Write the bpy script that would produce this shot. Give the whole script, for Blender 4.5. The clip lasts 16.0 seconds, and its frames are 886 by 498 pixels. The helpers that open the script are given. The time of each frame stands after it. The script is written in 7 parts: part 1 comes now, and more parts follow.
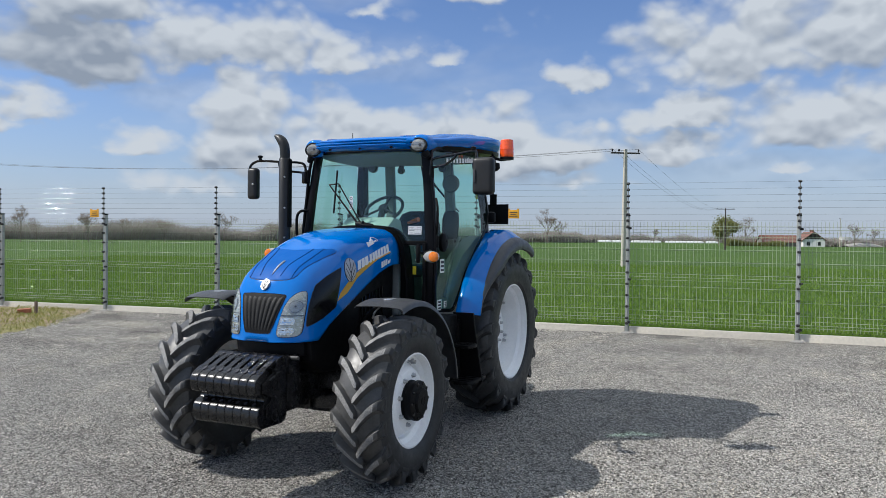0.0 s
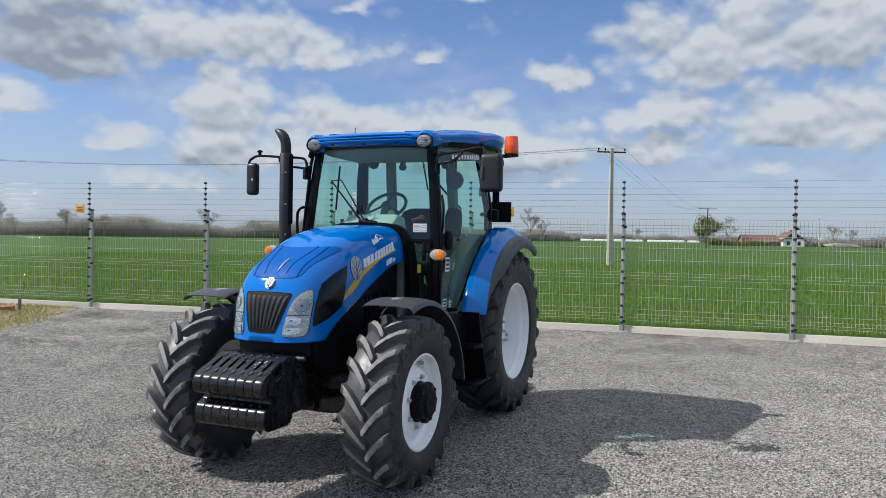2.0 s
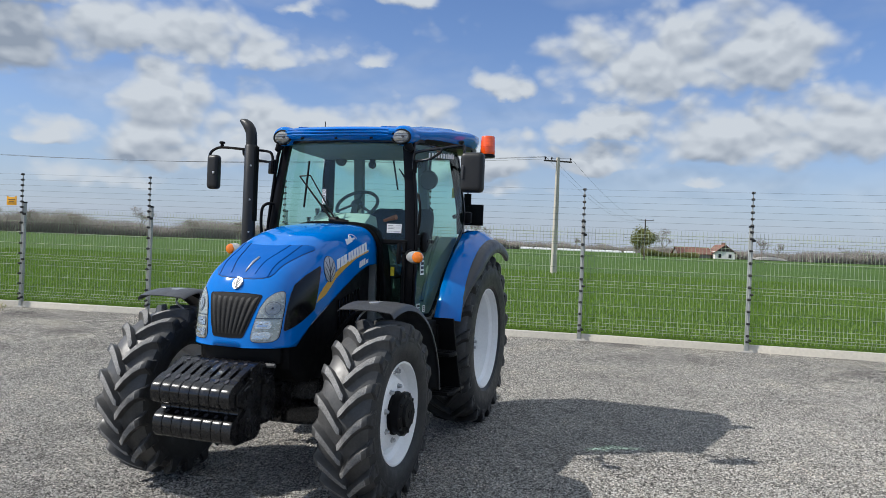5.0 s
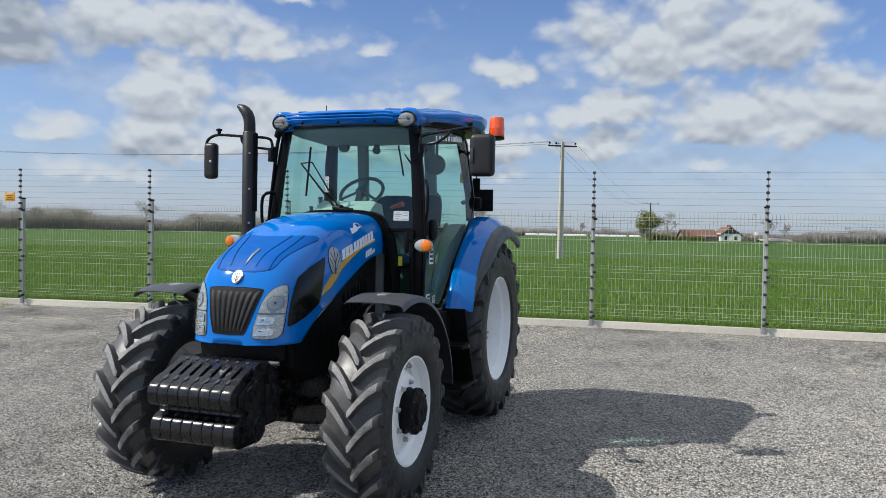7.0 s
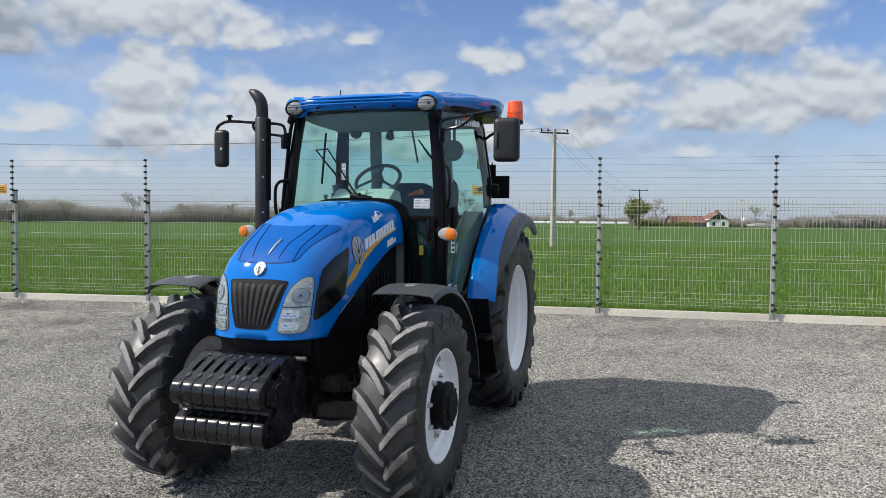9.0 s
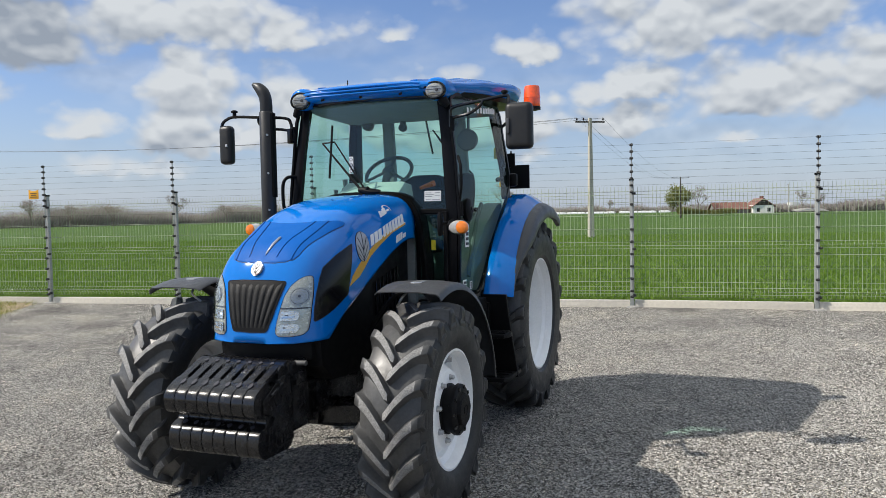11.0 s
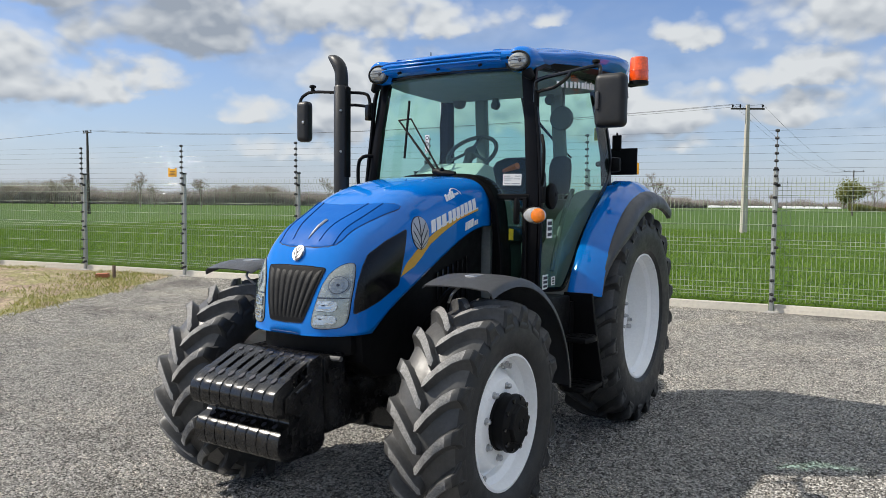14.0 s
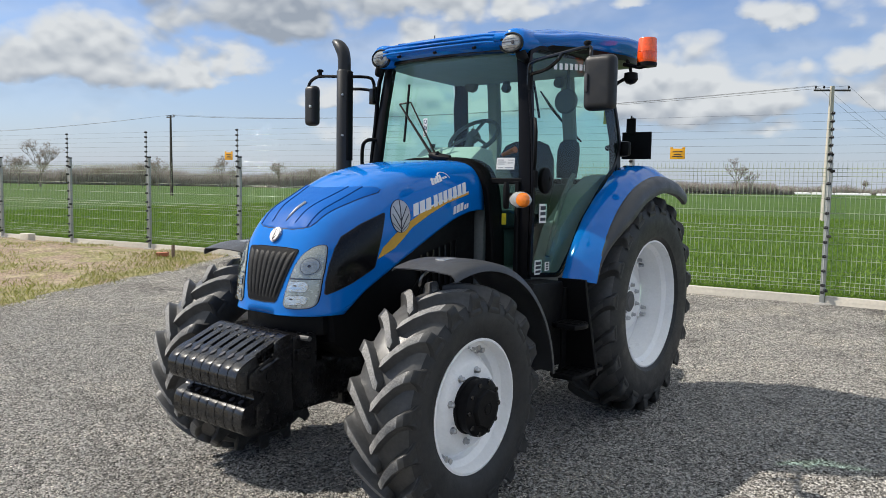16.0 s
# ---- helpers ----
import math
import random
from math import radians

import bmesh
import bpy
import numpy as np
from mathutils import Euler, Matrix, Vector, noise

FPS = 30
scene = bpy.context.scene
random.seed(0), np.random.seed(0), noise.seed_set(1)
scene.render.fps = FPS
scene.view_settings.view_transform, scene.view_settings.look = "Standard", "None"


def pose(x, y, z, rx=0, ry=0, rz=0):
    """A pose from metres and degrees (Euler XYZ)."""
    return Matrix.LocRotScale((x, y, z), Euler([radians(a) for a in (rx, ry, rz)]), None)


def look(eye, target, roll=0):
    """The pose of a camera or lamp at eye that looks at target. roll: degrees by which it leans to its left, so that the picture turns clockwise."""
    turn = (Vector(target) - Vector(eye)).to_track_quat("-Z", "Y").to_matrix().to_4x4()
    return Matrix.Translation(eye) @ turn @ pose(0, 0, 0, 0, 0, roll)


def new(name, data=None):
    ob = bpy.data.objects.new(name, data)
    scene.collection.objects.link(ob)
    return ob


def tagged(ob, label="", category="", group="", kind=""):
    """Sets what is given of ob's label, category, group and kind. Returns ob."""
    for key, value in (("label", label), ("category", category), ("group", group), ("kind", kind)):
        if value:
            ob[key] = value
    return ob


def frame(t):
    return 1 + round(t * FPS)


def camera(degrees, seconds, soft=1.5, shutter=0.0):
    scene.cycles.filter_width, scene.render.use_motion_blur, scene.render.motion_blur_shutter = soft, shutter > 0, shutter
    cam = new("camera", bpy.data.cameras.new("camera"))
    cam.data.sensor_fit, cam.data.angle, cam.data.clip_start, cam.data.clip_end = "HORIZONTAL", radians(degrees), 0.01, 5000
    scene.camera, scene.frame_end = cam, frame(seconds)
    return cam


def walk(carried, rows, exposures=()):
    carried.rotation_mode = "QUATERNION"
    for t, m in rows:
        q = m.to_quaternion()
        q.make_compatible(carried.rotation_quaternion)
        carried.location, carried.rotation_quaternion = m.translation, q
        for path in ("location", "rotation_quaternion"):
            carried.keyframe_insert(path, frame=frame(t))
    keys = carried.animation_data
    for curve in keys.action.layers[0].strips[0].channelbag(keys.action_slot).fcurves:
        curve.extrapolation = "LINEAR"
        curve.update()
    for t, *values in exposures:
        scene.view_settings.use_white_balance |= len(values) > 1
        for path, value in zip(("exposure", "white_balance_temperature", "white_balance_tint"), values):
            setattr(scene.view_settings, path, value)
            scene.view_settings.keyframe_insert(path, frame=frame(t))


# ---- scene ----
cam = camera(61.8, 16.0, 0.65)
PATH = [
    (0, (0.612, -1.679, 1.671), (0.56, 0.32, 1.641), 0.6),
    (0.5, (0.51, -1.655, 1.675), (0.486, 0.345, 1.637), 1.1),
    (1, (0.428, -1.658, 1.668), (0.423, 0.341, 1.629), 1.3),
    (1.5, (0.408, -1.645, 1.662), (0.409, 0.355, 1.621), 1.2),
    (2, (0.423, -1.554, 1.668), (0.417, 0.446, 1.633), 0.9),
    (2.5, (0.441, -1.413, 1.664), (0.426, 0.587, 1.641), 0.5),
    (3, (0.448, -1.334, 1.662), (0.442, 0.666, 1.652), 0.4),
    (3.5, (0.432, -1.303, 1.652), (0.459, 0.697, 1.65), 0.6),
    (4, (0.359, -1.284, 1.658), (0.436, 0.714, 1.66), 1.1),
    (4.5, (0.247, -1.261, 1.646), (0.373, 0.735, 1.643), 1.7),
    (5, (0.155, -1.254, 1.633), (0.308, 0.74, 1.617), 2.3),
    (7.5, (0.125, -0.908, 1.625), (0.27, 1.085, 1.569), 0.8),
    (8, (0.044, -0.858, 1.628), (0.198, 1.135, 1.561), 0.6),
    (8.5, (-0.041, -0.817, 1.62), (0.125, 1.175, 1.542), 0.5),
    (9, (-0.093, -0.785, 1.617), (0.079, 1.206, 1.538), 0.5),
    (11.5, (0.154, -0.414, 1.604), (0.177, 1.583, 1.499), -1.4),
    (12, (0.174, -0.266, 1.603), (0.153, 1.73, 1.484), -1.4),
    (12.5, (0.218, -0.167, 1.597), (0.136, 1.828, 1.473), -1.1),
    (13, (0.354, -0.051, 1.594), (0.192, 1.938, 1.473), -0.4),
    (13.5, (0.462, 0.0, 1.587), (0.214, 1.981, 1.466), 0.2),
    (14, (0.531, -0.027, 1.589), (0.21, 1.943, 1.463), 0.6),
    (14.5, (0.635, -0.069, 1.59), (0.258, 1.89, 1.454), 0.9),
    (15, (0.785, -0.057, 1.606), (0.361, 1.892, 1.457), 1.0),
    (15.5, (0.933, 0.042, 1.597), (0.462, 1.979, 1.436), 1.1),
    (16, (1.027, 0.067, 1.593), (0.512, 1.991, 1.422), 1.0),
]
walk(cam, [(t, look(eye, target, roll)) for t, eye, target, roll in PATH], exposures=[(0, -0.08, 6250, 10), (5, -0.05, 6300, 10), (9, 0.0, 6450, 10), (12, 0.09, 6650, 10), (16, 0.13, 6700, 10)])

# ---- light ----
SUN_TO = Vector((-0.985, -0.10, 0.97)).normalized()      # towards the sun
world = bpy.data.worlds.new("sky")
scene.world = world
world.use_nodes = True
WN, WL = world.node_tree.nodes, world.node_tree.links
WN.clear()


def wmath(op, a, b=None, clamp=False):
    n = WN.new("ShaderNodeMath")
    n.operation, n.use_clamp = op, clamp
    for i, v in enumerate((a, b)):
        if v is None:
            continue
        if isinstance(v, (int, float)):
            n.inputs[i].default_value = v
        else:
            WL.new(v, n.inputs[i])
    return n.outputs[0]


sky = WN.new("ShaderNodeTexSky")
sky.sky_type, sky.sun_disc = "NISHITA", False
sky.sun_elevation = math.asin(SUN_TO.z)
sky.sun_rotation = math.atan2(SUN_TO.x, SUN_TO.y)
sky.air_density, sky.dust_density, sky.ozone_density = 1.0, 0.7, 2.0
coord = WN.new("ShaderNodeTexCoord").outputs["Generated"]
sep = WN.new("ShaderNodeSeparateXYZ")
WL.new(coord, sep.inputs[0])
up = wmath("MAXIMUM", sep.outputs[2], 0.0)
azim = wmath("ARCTAN2", sep.outputs[0], sep.outputs[1])
elev = wmath("ARCSINE", sep.outputs[2])
chart = WN.new("ShaderNodeCombineXYZ")
WL.new(azim, chart.inputs[0])
WL.new(elev, chart.inputs[1])


def vmath(op, a, b):
    n = WN.new("ShaderNodeVectorMath")
    n.operation = op
    for i, v in enumerate((a, b)):
        if isinstance(v, tuple):
            n.inputs[i].default_value = v
        else:
            WL.new(v, n.inputs[i])
    return n


def wnoise(vec, scale, detail, rough, squash, lift):
    """Noise on the sky's directions; squash makes it wider than tall, lift slides it upwards."""
    v = vmath("MULTIPLY", vmath("ADD", vec, (0.0, 0.0, lift)).outputs[0], (1.0, 1.0, squash)).outputs[0]
    n = WN.new("ShaderNodeTexNoise")
    n.inputs["Scale"].default_value, n.inputs["Detail"].default_value, n.inputs["Roughness"].default_value = scale, detail, rough
    n.inputs["Distortion"].default_value = 0.25
    WL.new(v, n.inputs["Vector"])
    return n.outputs["Fac"]


# the cloud masses: azimuth and height of the base's middle, half-width, height above it, in degrees, weight and darkness
MASSES = [(-29.0, 11.6, 9.0, 6.0, 1.0, 0.9), (-27.5, 11.2, 5.5, 2.6, 0.9, 0.0), (-18.0, 12.9, 10.0, 5.0, 1.0, 0.15), (-9.5, 12.6, 5.0, 3.0, 0.8, 0.05), (-36.5, 13.4, 9.0, 4.5, 0.9, 0.75),
          (-16.6, 7.4, 5.2, 6.2, 1.0, 0.0), (-9.0, 6.4, 9.5, 4.7, 1.0, 0.1), (0.5, 6.3, 8.5, 4.6, 1.0, 0.1), (7.0, 6.6, 6.5, 3.6, 0.95, 0.05), (-15.0, 6.0, 7.0, 2.6, 0.8, 0.0), (-24.3, 6.5, 4.4, 2.0, 0.85, 0.0), (-31.5, 8.2, 2.4, 2.2, 0.7, 0.0),
          (8.0, 11.7, 2.4, 2.3, 0.8, 0.0), (-7.3, 16.2, 2.0, 1.8, 0.65, 0.0), (-1.5, 13.0, 3.6, 1.8, 0.65, 0.0), (1.0, 17.6, 4.0, 2.5, 0.8, 0.0),
          (19.0, 12.4, 8.5, 6.0, 1.0, 0.12), (26.5, 13.4, 9.0, 6.0, 1.0, 0.2), (16.3, 9.4, 4.6, 2.6, 0.95, 0.0), (25.0, 7.0, 8.0, 4.6, 1.0, 0.08), (15.0, 6.8, 6.0, 2.6, 0.8, 0.1), (34.0, 8.0, 7.0, 5.0, 0.95, 0.2), (24.5, 4.7, 4.0, 1.4, 0.6, 0.0), (9.0, 4.6, 5.0, 1.4, 0.5, 0.0),
          (-40.0, 7.6, 7.0, 4.2, 1.0, 0.3), (-46.5, 7.0, 6.0, 3.6, 0.95, 0.4), (-34.0, 7.6, 3.6, 2.2, 0.85, 0.0), (-21.5, 4.2, 6.5, 2.0, 0.55, 0.0), (-27.0, 15.4, 9.0, 4.0, 0.9, 0.3)]


# the edges of the masses are folded by noise at two sizes
def fold(scale, detail, amount):
    n = WN.new("ShaderNodeTexNoise")
    n.inputs["Scale"].default_value, n.inputs["Detail"].default_value, n.inputs["Roughness"].default_value = scale, detail, 0.55
    WL.new(vmath("MULTIPLY", coord, (1.0, 1.0, 1.5)).outputs[0], n.inputs["Vector"])
    return vmath("MULTIPLY", vmath("SUBTRACT", n.outputs["Color"], (0.5, 0.5, 0.5)).outputs[0], (amount, amount * 0.62, 0.0)).outputs[0]


folded = vmath("ADD", vmath("ADD", chart.outputs[0], fold(5.0, 2.0, 0.13)).outputs[0], fold(20.0, 4.0, 0.060)).outputs[0]


def shape(lift, dark=False):
    total = None
    for az, el, wa, we, k, grey in MASSES:
        if dark and not grey:
            continue
        v = vmath("MULTIPLY", vmath("SUBTRACT", folded, (radians(az), radians(el) - lift, 0)).outputs[0], (1 / radians(wa), 1 / radians(we), 0)).outputs[0]
        s_ = WN.new("ShaderNodeSeparateXYZ")
        WL.new(v, s_.inputs[0])
        # level underneath, round on top
        tall = wmath("MAXIMUM", s_.outputs[1], wmath("MULTIPLY", s_.outputs[1], -3.2))
        r = wmath("SQRT", wmath("ADD", wmath("MULTIPLY", s_.outputs[0], s_.outputs[0]), wmath("MULTIPLY", tall, tall)))
        f = wmath("MULTIPLY", wmath("SUBTRACT", 1.15, r, True), grey if dark else k)
        total = f if total is None else wmath("MAXIMUM", total, f)
    if dark:
        return total
    # above the view an added, unseen cover closes to give fill light
    high = WN.new("ShaderNodeMapRange")
    high.interpolation_type = "SMOOTHSTEP"
    high.inputs[1].default_value, high.inputs[2].default_value, high.inputs[4].default_value = radians(19), radians(30), 0.62
    WL.new(elev, high.inputs[0])
    return wmath("MAXIMUM", total, high.outputs[0])


def heads(vec, scale, detail):
    """Rounded heads, as on heaped clouds."""
    n = WN.new("ShaderNodeTexVoronoi")
    n.feature = "SMOOTH_F1"
    n.inputs["Scale"].default_value, n.inputs["Detail"].default_value, n.inputs["Roughness"].default_value = scale, detail, 0.55
    n.inputs["Smoothness"].default_value = 0.35
    WL.new(vec, n.inputs["Vector"])
    return wmath("SUBTRACT", 0.74, n.outputs["Distance"])


def billow(lift):
    v = vmath("MULTIPLY", vmath("ADD", coord, (0.0, 0.0, lift)).outputs[0], (1.0, 1.0, 1.45)).outputs[0]
    v = vmath("ADD", v, fold(9.0, 3.0, 0.06)).outputs[0]
    return wmath("ADD", wmath("MULTIPLY", heads(v, 15.0, 2.0), 0.95), wmath("MULTIPLY", wmath("SUBTRACT", wnoise(coord, 9.0, 5.0, 0.5, 1.6, lift), 0.5), 0.9))


puff, puff_up = billow(0.0), billow(0.012)
body, body_up = shape(0.0), shape(0.022)
dark = shape(0.0, True)
mass = wmath("ADD", body, wmath("MULTIPLY", puff, 0.60))
cover_s = WN.new("ShaderNodeMapRange")
cover_s.interpolation_type = "SMOOTHSTEP"
cover_s.inputs[1].default_value, cover_s.inputs[2].default_value = 0.0, 0.55
WL.new(mass, cover_s.inputs[0])
# a thin veil low over the land
streak = WN.new("ShaderNodeMapRange")
streak.interpolation_type = "SMOOTHSTEP"
streak.inputs[1].default_value, streak.inputs[2].default_value, streak.inputs[4].default_value = 0.42, 0.75, 0.42
WL.new(wnoise(coord, 4.0, 4.0, 0.5, 3.0, 0.0), streak.inputs[0])
# cloud tops are white, their undersides and hearts grey
relief = wmath("ADD", wmath("MULTIPLY", wmath("SUBTRACT", puff_up, puff), 1.25), wmath("MULTIPLY", wmath("SUBTRACT", body_up, body), 0.95))
shade = wmath("ADD", wmath("ADD", relief, wmath("MULTIPLY", dark, 0.75)), wmath("ADD", wmath("MULTIPLY", wmath("SUBTRACT", mass, 0.45), 0.32), 0.24), True)
cloud = WN.new("ShaderNodeMixRGB")
cloud.inputs[1].default_value = (7.45, 7.95, 8.45, 1)
cloud.inputs[2].default_value = (3.5, 4.1, 5.0, 1)
WL.new(shade, cloud.inputs[0])
blue = WN.new("ShaderNodeMixRGB")
blue.blend_type = "MULTIPLY"
blue.inputs[0].default_value = 1.0
blue.inputs[2].default_value = (1.05, 1.22, 1.56, 1)
WL.new(sky.outputs[0], blue.inputs[1])
# haze low over the land
haze = WN.new("ShaderNodeMixRGB")
haze.inputs[2].default_value = (5.5, 6.15, 7.4, 1)
WL.new(wmath("MULTIPLY", wmath("POWER", wmath("SUBTRACT", 1.0, up), 9.0), 0.9), haze.inputs[0])
WL.new(blue.outputs[0], haze.inputs[1])
# the unseen cover higher up is brightened, as added fill for the shaded sides
fill_gain = WN.new("ShaderNodeMapRange")
fill_gain.interpolation_type = "SMOOTHSTEP"
fill_gain.inputs[1].default_value, fill_gain.inputs[2].default_value, fill_gain.inputs[3].default_value, fill_gain.inputs[4].default_value = radians(18), radians(50), 1.0, 1.35
WL.new(elev, fill_gain.inputs[0])
bright = vmath("SCALE", cloud.outputs[0], (0, 0, 0))
WL.new(fill_gain.outputs[0], bright.inputs["Scale"])
mixed = WN.new("ShaderNodeMixRGB")
WL.new(wmath("MAXIMUM", wmath("MULTIPLY", cover_s.outputs[0], wmath("MULTIPLY", wmath("ADD", up, 0.06), 7.0, True)), wmath("MULTIPLY", streak.outputs[0], wmath("MULTIPLY", up, 12.0, True))), mixed.inputs[0])
WL.new(haze.outputs[0], mixed.inputs[1])
WL.new(bright.outputs[0], mixed.inputs[2])
back = WN.new("ShaderNodeBackground")
back.inputs["Strength"].default_value = 0.085
WL.new(mixed.outputs[0], back.inputs["Color"])
WL.new(back.outputs[0], WN.new("ShaderNodeOutputWorld").inputs["Surface"])

sun_data = bpy.data.lights.new("sun", "SUN")
sun_data.energy, sun_data.angle, sun_data.color = 5.0, radians(0.6), (1.0, 0.95, 0.87)
sun = new("sun", sun_data)
sun.rotation_mode = "QUATERNION"
sun.rotation_quaternion = SUN_TO.to_track_quat("Z", "Y")
sun.location = (-20, 0, 25)
scene.view_settings.exposure = 0.0

# ---- materials ----
def material(name, color, rough=0.5, metal=0.0, vary=0.15, scale=6.0, fine=60.0, bump=0.0, bump_scale=80.0, coat=0.0,
             second=None, second_amount=0.5, rough_vary=0.12, piece=0.0, spec=0.5):
    """A surface with colour drift at two scales, uneven gloss and fine relief."""
    m = bpy.data.materials.new(name)
    m.use_nodes = True
    N, K = m.node_tree.nodes, m.node_tree.links
    b = N["Principled BSDF"]
    b.inputs["Metallic"].default_value = metal
    b.inputs["Coat Weight"].default_value = coat
    b.inputs["Coat Roughness"].default_value = 0.06
    b.inputs["Specular IOR Level"].default_value = spec
    co = N.new("ShaderNodeTexCoord").outputs["Object"]

    def tex(s, d=4.0, r=0.55):
        n = N.new("ShaderNodeTexNoise")
        n.inputs["Scale"].default_value, n.inputs["Detail"].default_value, n.inputs["Roughness"].default_value = s, d, r
        K.new(co, n.inputs["Vector"])
        return n.outputs["Fac"]

    def mixc(kind, fac, a, c):
        n = N.new("ShaderNodeMixRGB")
        n.blend_type = kind
        for i, v in enumerate((fac, a, c)):
            if hasattr(v, "links"):
                K.new(v, n.inputs[i])
            else:
                n.inputs[i].default_value = v
        return n.outputs[0]

    def ramp(v, lo, hi, a, c):
        n = N.new("ShaderNodeMapRange")
        K.new(v, n.inputs[0])
        for i, x in enumerate((lo, hi, a, c)):
            n.inputs[i + 1].default_value = x
        return n.outputs[0]

    col = (*color, 1)
    broad_f, fine_f = tex(scale), tex(fine, 3.0)
    if second:
        col = mixc("MIX", ramp(broad_f, 0.5 - 0.14, 0.5 + 0.14, 0.0, second_amount), col, (*second, 1))
    k = N.new("ShaderNodeMath")
    k.operation = "MULTIPLY"
    K.new(ramp(broad_f, 0.25, 0.75, 1 - vary, 1 + vary), k.inputs[0])
    K.new(ramp(fine_f, 0.25, 0.75, 1 - vary, 1 + vary), k.inputs[1])
    val = k.outputs[0]
    if piece:
        info = N.new("ShaderNodeObjectInfo")
        k2 = N.new("ShaderNodeMath")
        k2.operation = "MULTIPLY"
        K.new(val, k2.inputs[0])
        K.new(ramp(info.outputs["Random"], 0, 1, 1 - piece, 1 + piece), k2.inputs[1])
        val = k2.outputs[0]
    hsv = N.new("ShaderNodeHueSaturation")
    if hasattr(col, "links"):
        K.new(col, hsv.inputs["Color"])
    else:
        hsv.inputs["Color"].default_value = col
    K.new(val, hsv.inputs["Value"])
    K.new(hsv.outputs[0], b.inputs["Base Color"])
    K.new(ramp(tex(scale * 3.1), 0.25, 0.75, max(0.02, rough - rough_vary), min(1, rough + rough_vary)), b.inputs["Roughness"])
    if bump:
        n = N.new("ShaderNodeBump")
        n.inputs["Strength"].default_value, n.inputs["Distance"].default_value = 1.0, bump
        K.new(tex(bump_scale, 5.0, 0.6), n.inputs["Height"])
        K.new(n.outputs[0], b.inputs["Normal"])
    return m


def glass(name, tint, clear=0.9, rough=0.02):
    """A tinted pane: light passes straight, and the surface mirrors by its angle."""
    m = bpy.data.materials.new(name)
    m.use_nodes = True
    N, K = m.node_tree.nodes, m.node_tree.links
    N.clear()
    tr, gl, mx, out = (N.new(k) for k in ("ShaderNodeBsdfTransparent", "ShaderNodeBsdfGlossy", "ShaderNodeMixShader", "ShaderNodeOutputMaterial"))
    tr.inputs[0].default_value = (*tint, 1)
    gl.inputs["Roughness"].default_value = rough
    lw = N.new("ShaderNodeLayerWeight")
    pw = N.new("ShaderNodeMath")
    pw.operation = "POWER"
    pw.inputs[1].default_value = 4.0
    K.new(lw.outputs["Facing"], pw.inputs[0])
    ad = N.new("ShaderNodeMath")
    ad.operation = "MULTIPLY_ADD"
    ad.inputs[1].default_value, ad.inputs[2].default_value = 0.22, 0.055
    K.new(pw.outputs[0], ad.inputs[0])
    K.new(ad.outputs[0], mx.inputs[0])
    K.new(tr.outputs[0], mx.inputs[1])
    K.new(gl.outputs[0], mx.inputs[2])
    K.new(mx.outputs[0], out.inputs[0])
    return m


BLUE = material("blue_paint", (0.0, 0.150, 0.54), 0.06, vary=0.03, scale=2.0, fine=30, coat=0.0, rough_vary=0.02, spec=0.42)
BLUE_DULL = material("blue_textured_plastic", (0.001, 0.095, 0.38), 0.50, vary=0.06, scale=5, fine=90, bump=0.0008, bump_scale=300, spec=0.10)
BLACK = material("black_plastic", (0.005, 0.005, 0.0055), 0.5, vary=0.15, scale=5, bump=0.0006, bump_scale=250, spec=0.14)
PILLAR = material("black_satin_paint", (0.005, 0.005, 0.006), 0.32, vary=0.1, scale=4, spec=0.12, rough_vary=0.05)
BLACK_GLOSS = material("black_gloss", (0.006, 0.006, 0.007), 0.16, vary=0.1, scale=4, coat=0.0, rough_vary=0.04, spec=0.42)
CAST = material("black_cast_iron_paint", (0.007, 0.007, 0.0078), 0.24, vary=0.2, scale=9, spec=0.55, bump=0.0004, bump_scale=120)
HOUSING = material("dark_grey_housing_plastic", (0.013, 0.0135, 0.0145), 0.45, vary=0.12, scale=5, bump=0.0006, bump_scale=260, spec=0.4)
FENDER = material("dark_grey_fender_plastic", (0.046, 0.048, 0.052), 0.42, vary=0.08, scale=4, bump=0.0008, bump_scale=300)
RUBBER = material("tyre_rubber", (0.029, 0.0295, 0.030), 0.5, vary=0.18, scale=5, fine=50, bump=0.0008, bump_scale=140, second=(0.034, 0.034, 0.034), second_amount=0.5, spec=0.28)
TREAD = material("dusty_tread_rubber", (0.080, 0.079, 0.078), 0.42, vary=0.2, scale=7, fine=60, bump=0.0008, bump_scale=140, second=(0.022, 0.022, 0.021), second_amount=0.7)
LUG = material("worn_lug_rubber", (0.245, 0.240, 0.232), 0.85, vary=0.38, scale=14, fine=110, bump=0.0016, bump_scale=220, second=(0.13, 0.128, 0.125), second_amount=0.5, piece=0.15)
# rear lugs: the shade they stand in is put into this darker colour
LUG_SHADED = material("dark_lug_rubber", (0.040, 0.0395, 0.0385), 0.7, vary=0.3, scale=14, fine=110, bump=0.0014, bump_scale=200, piece=0.15)
WHITE = material("white_rim_paint", (0.90, 0.90, 0.89), 0.36, vary=0.04, scale=4, coat=0.15)
STEEL = material("zinc_steel", (0.50, 0.50, 0.50), 0.4, 0.9, vary=0.15, scale=10)
STEEL_DULL = material("dull_cast_steel", (0.10, 0.10, 0.10), 0.55, 0.4, vary=0.2, scale=20)
CHROME = material("chrome", (0.75, 0.76, 0.78), 0.12, 1.0, vary=0.05, scale=10, rough_vary=0.05)
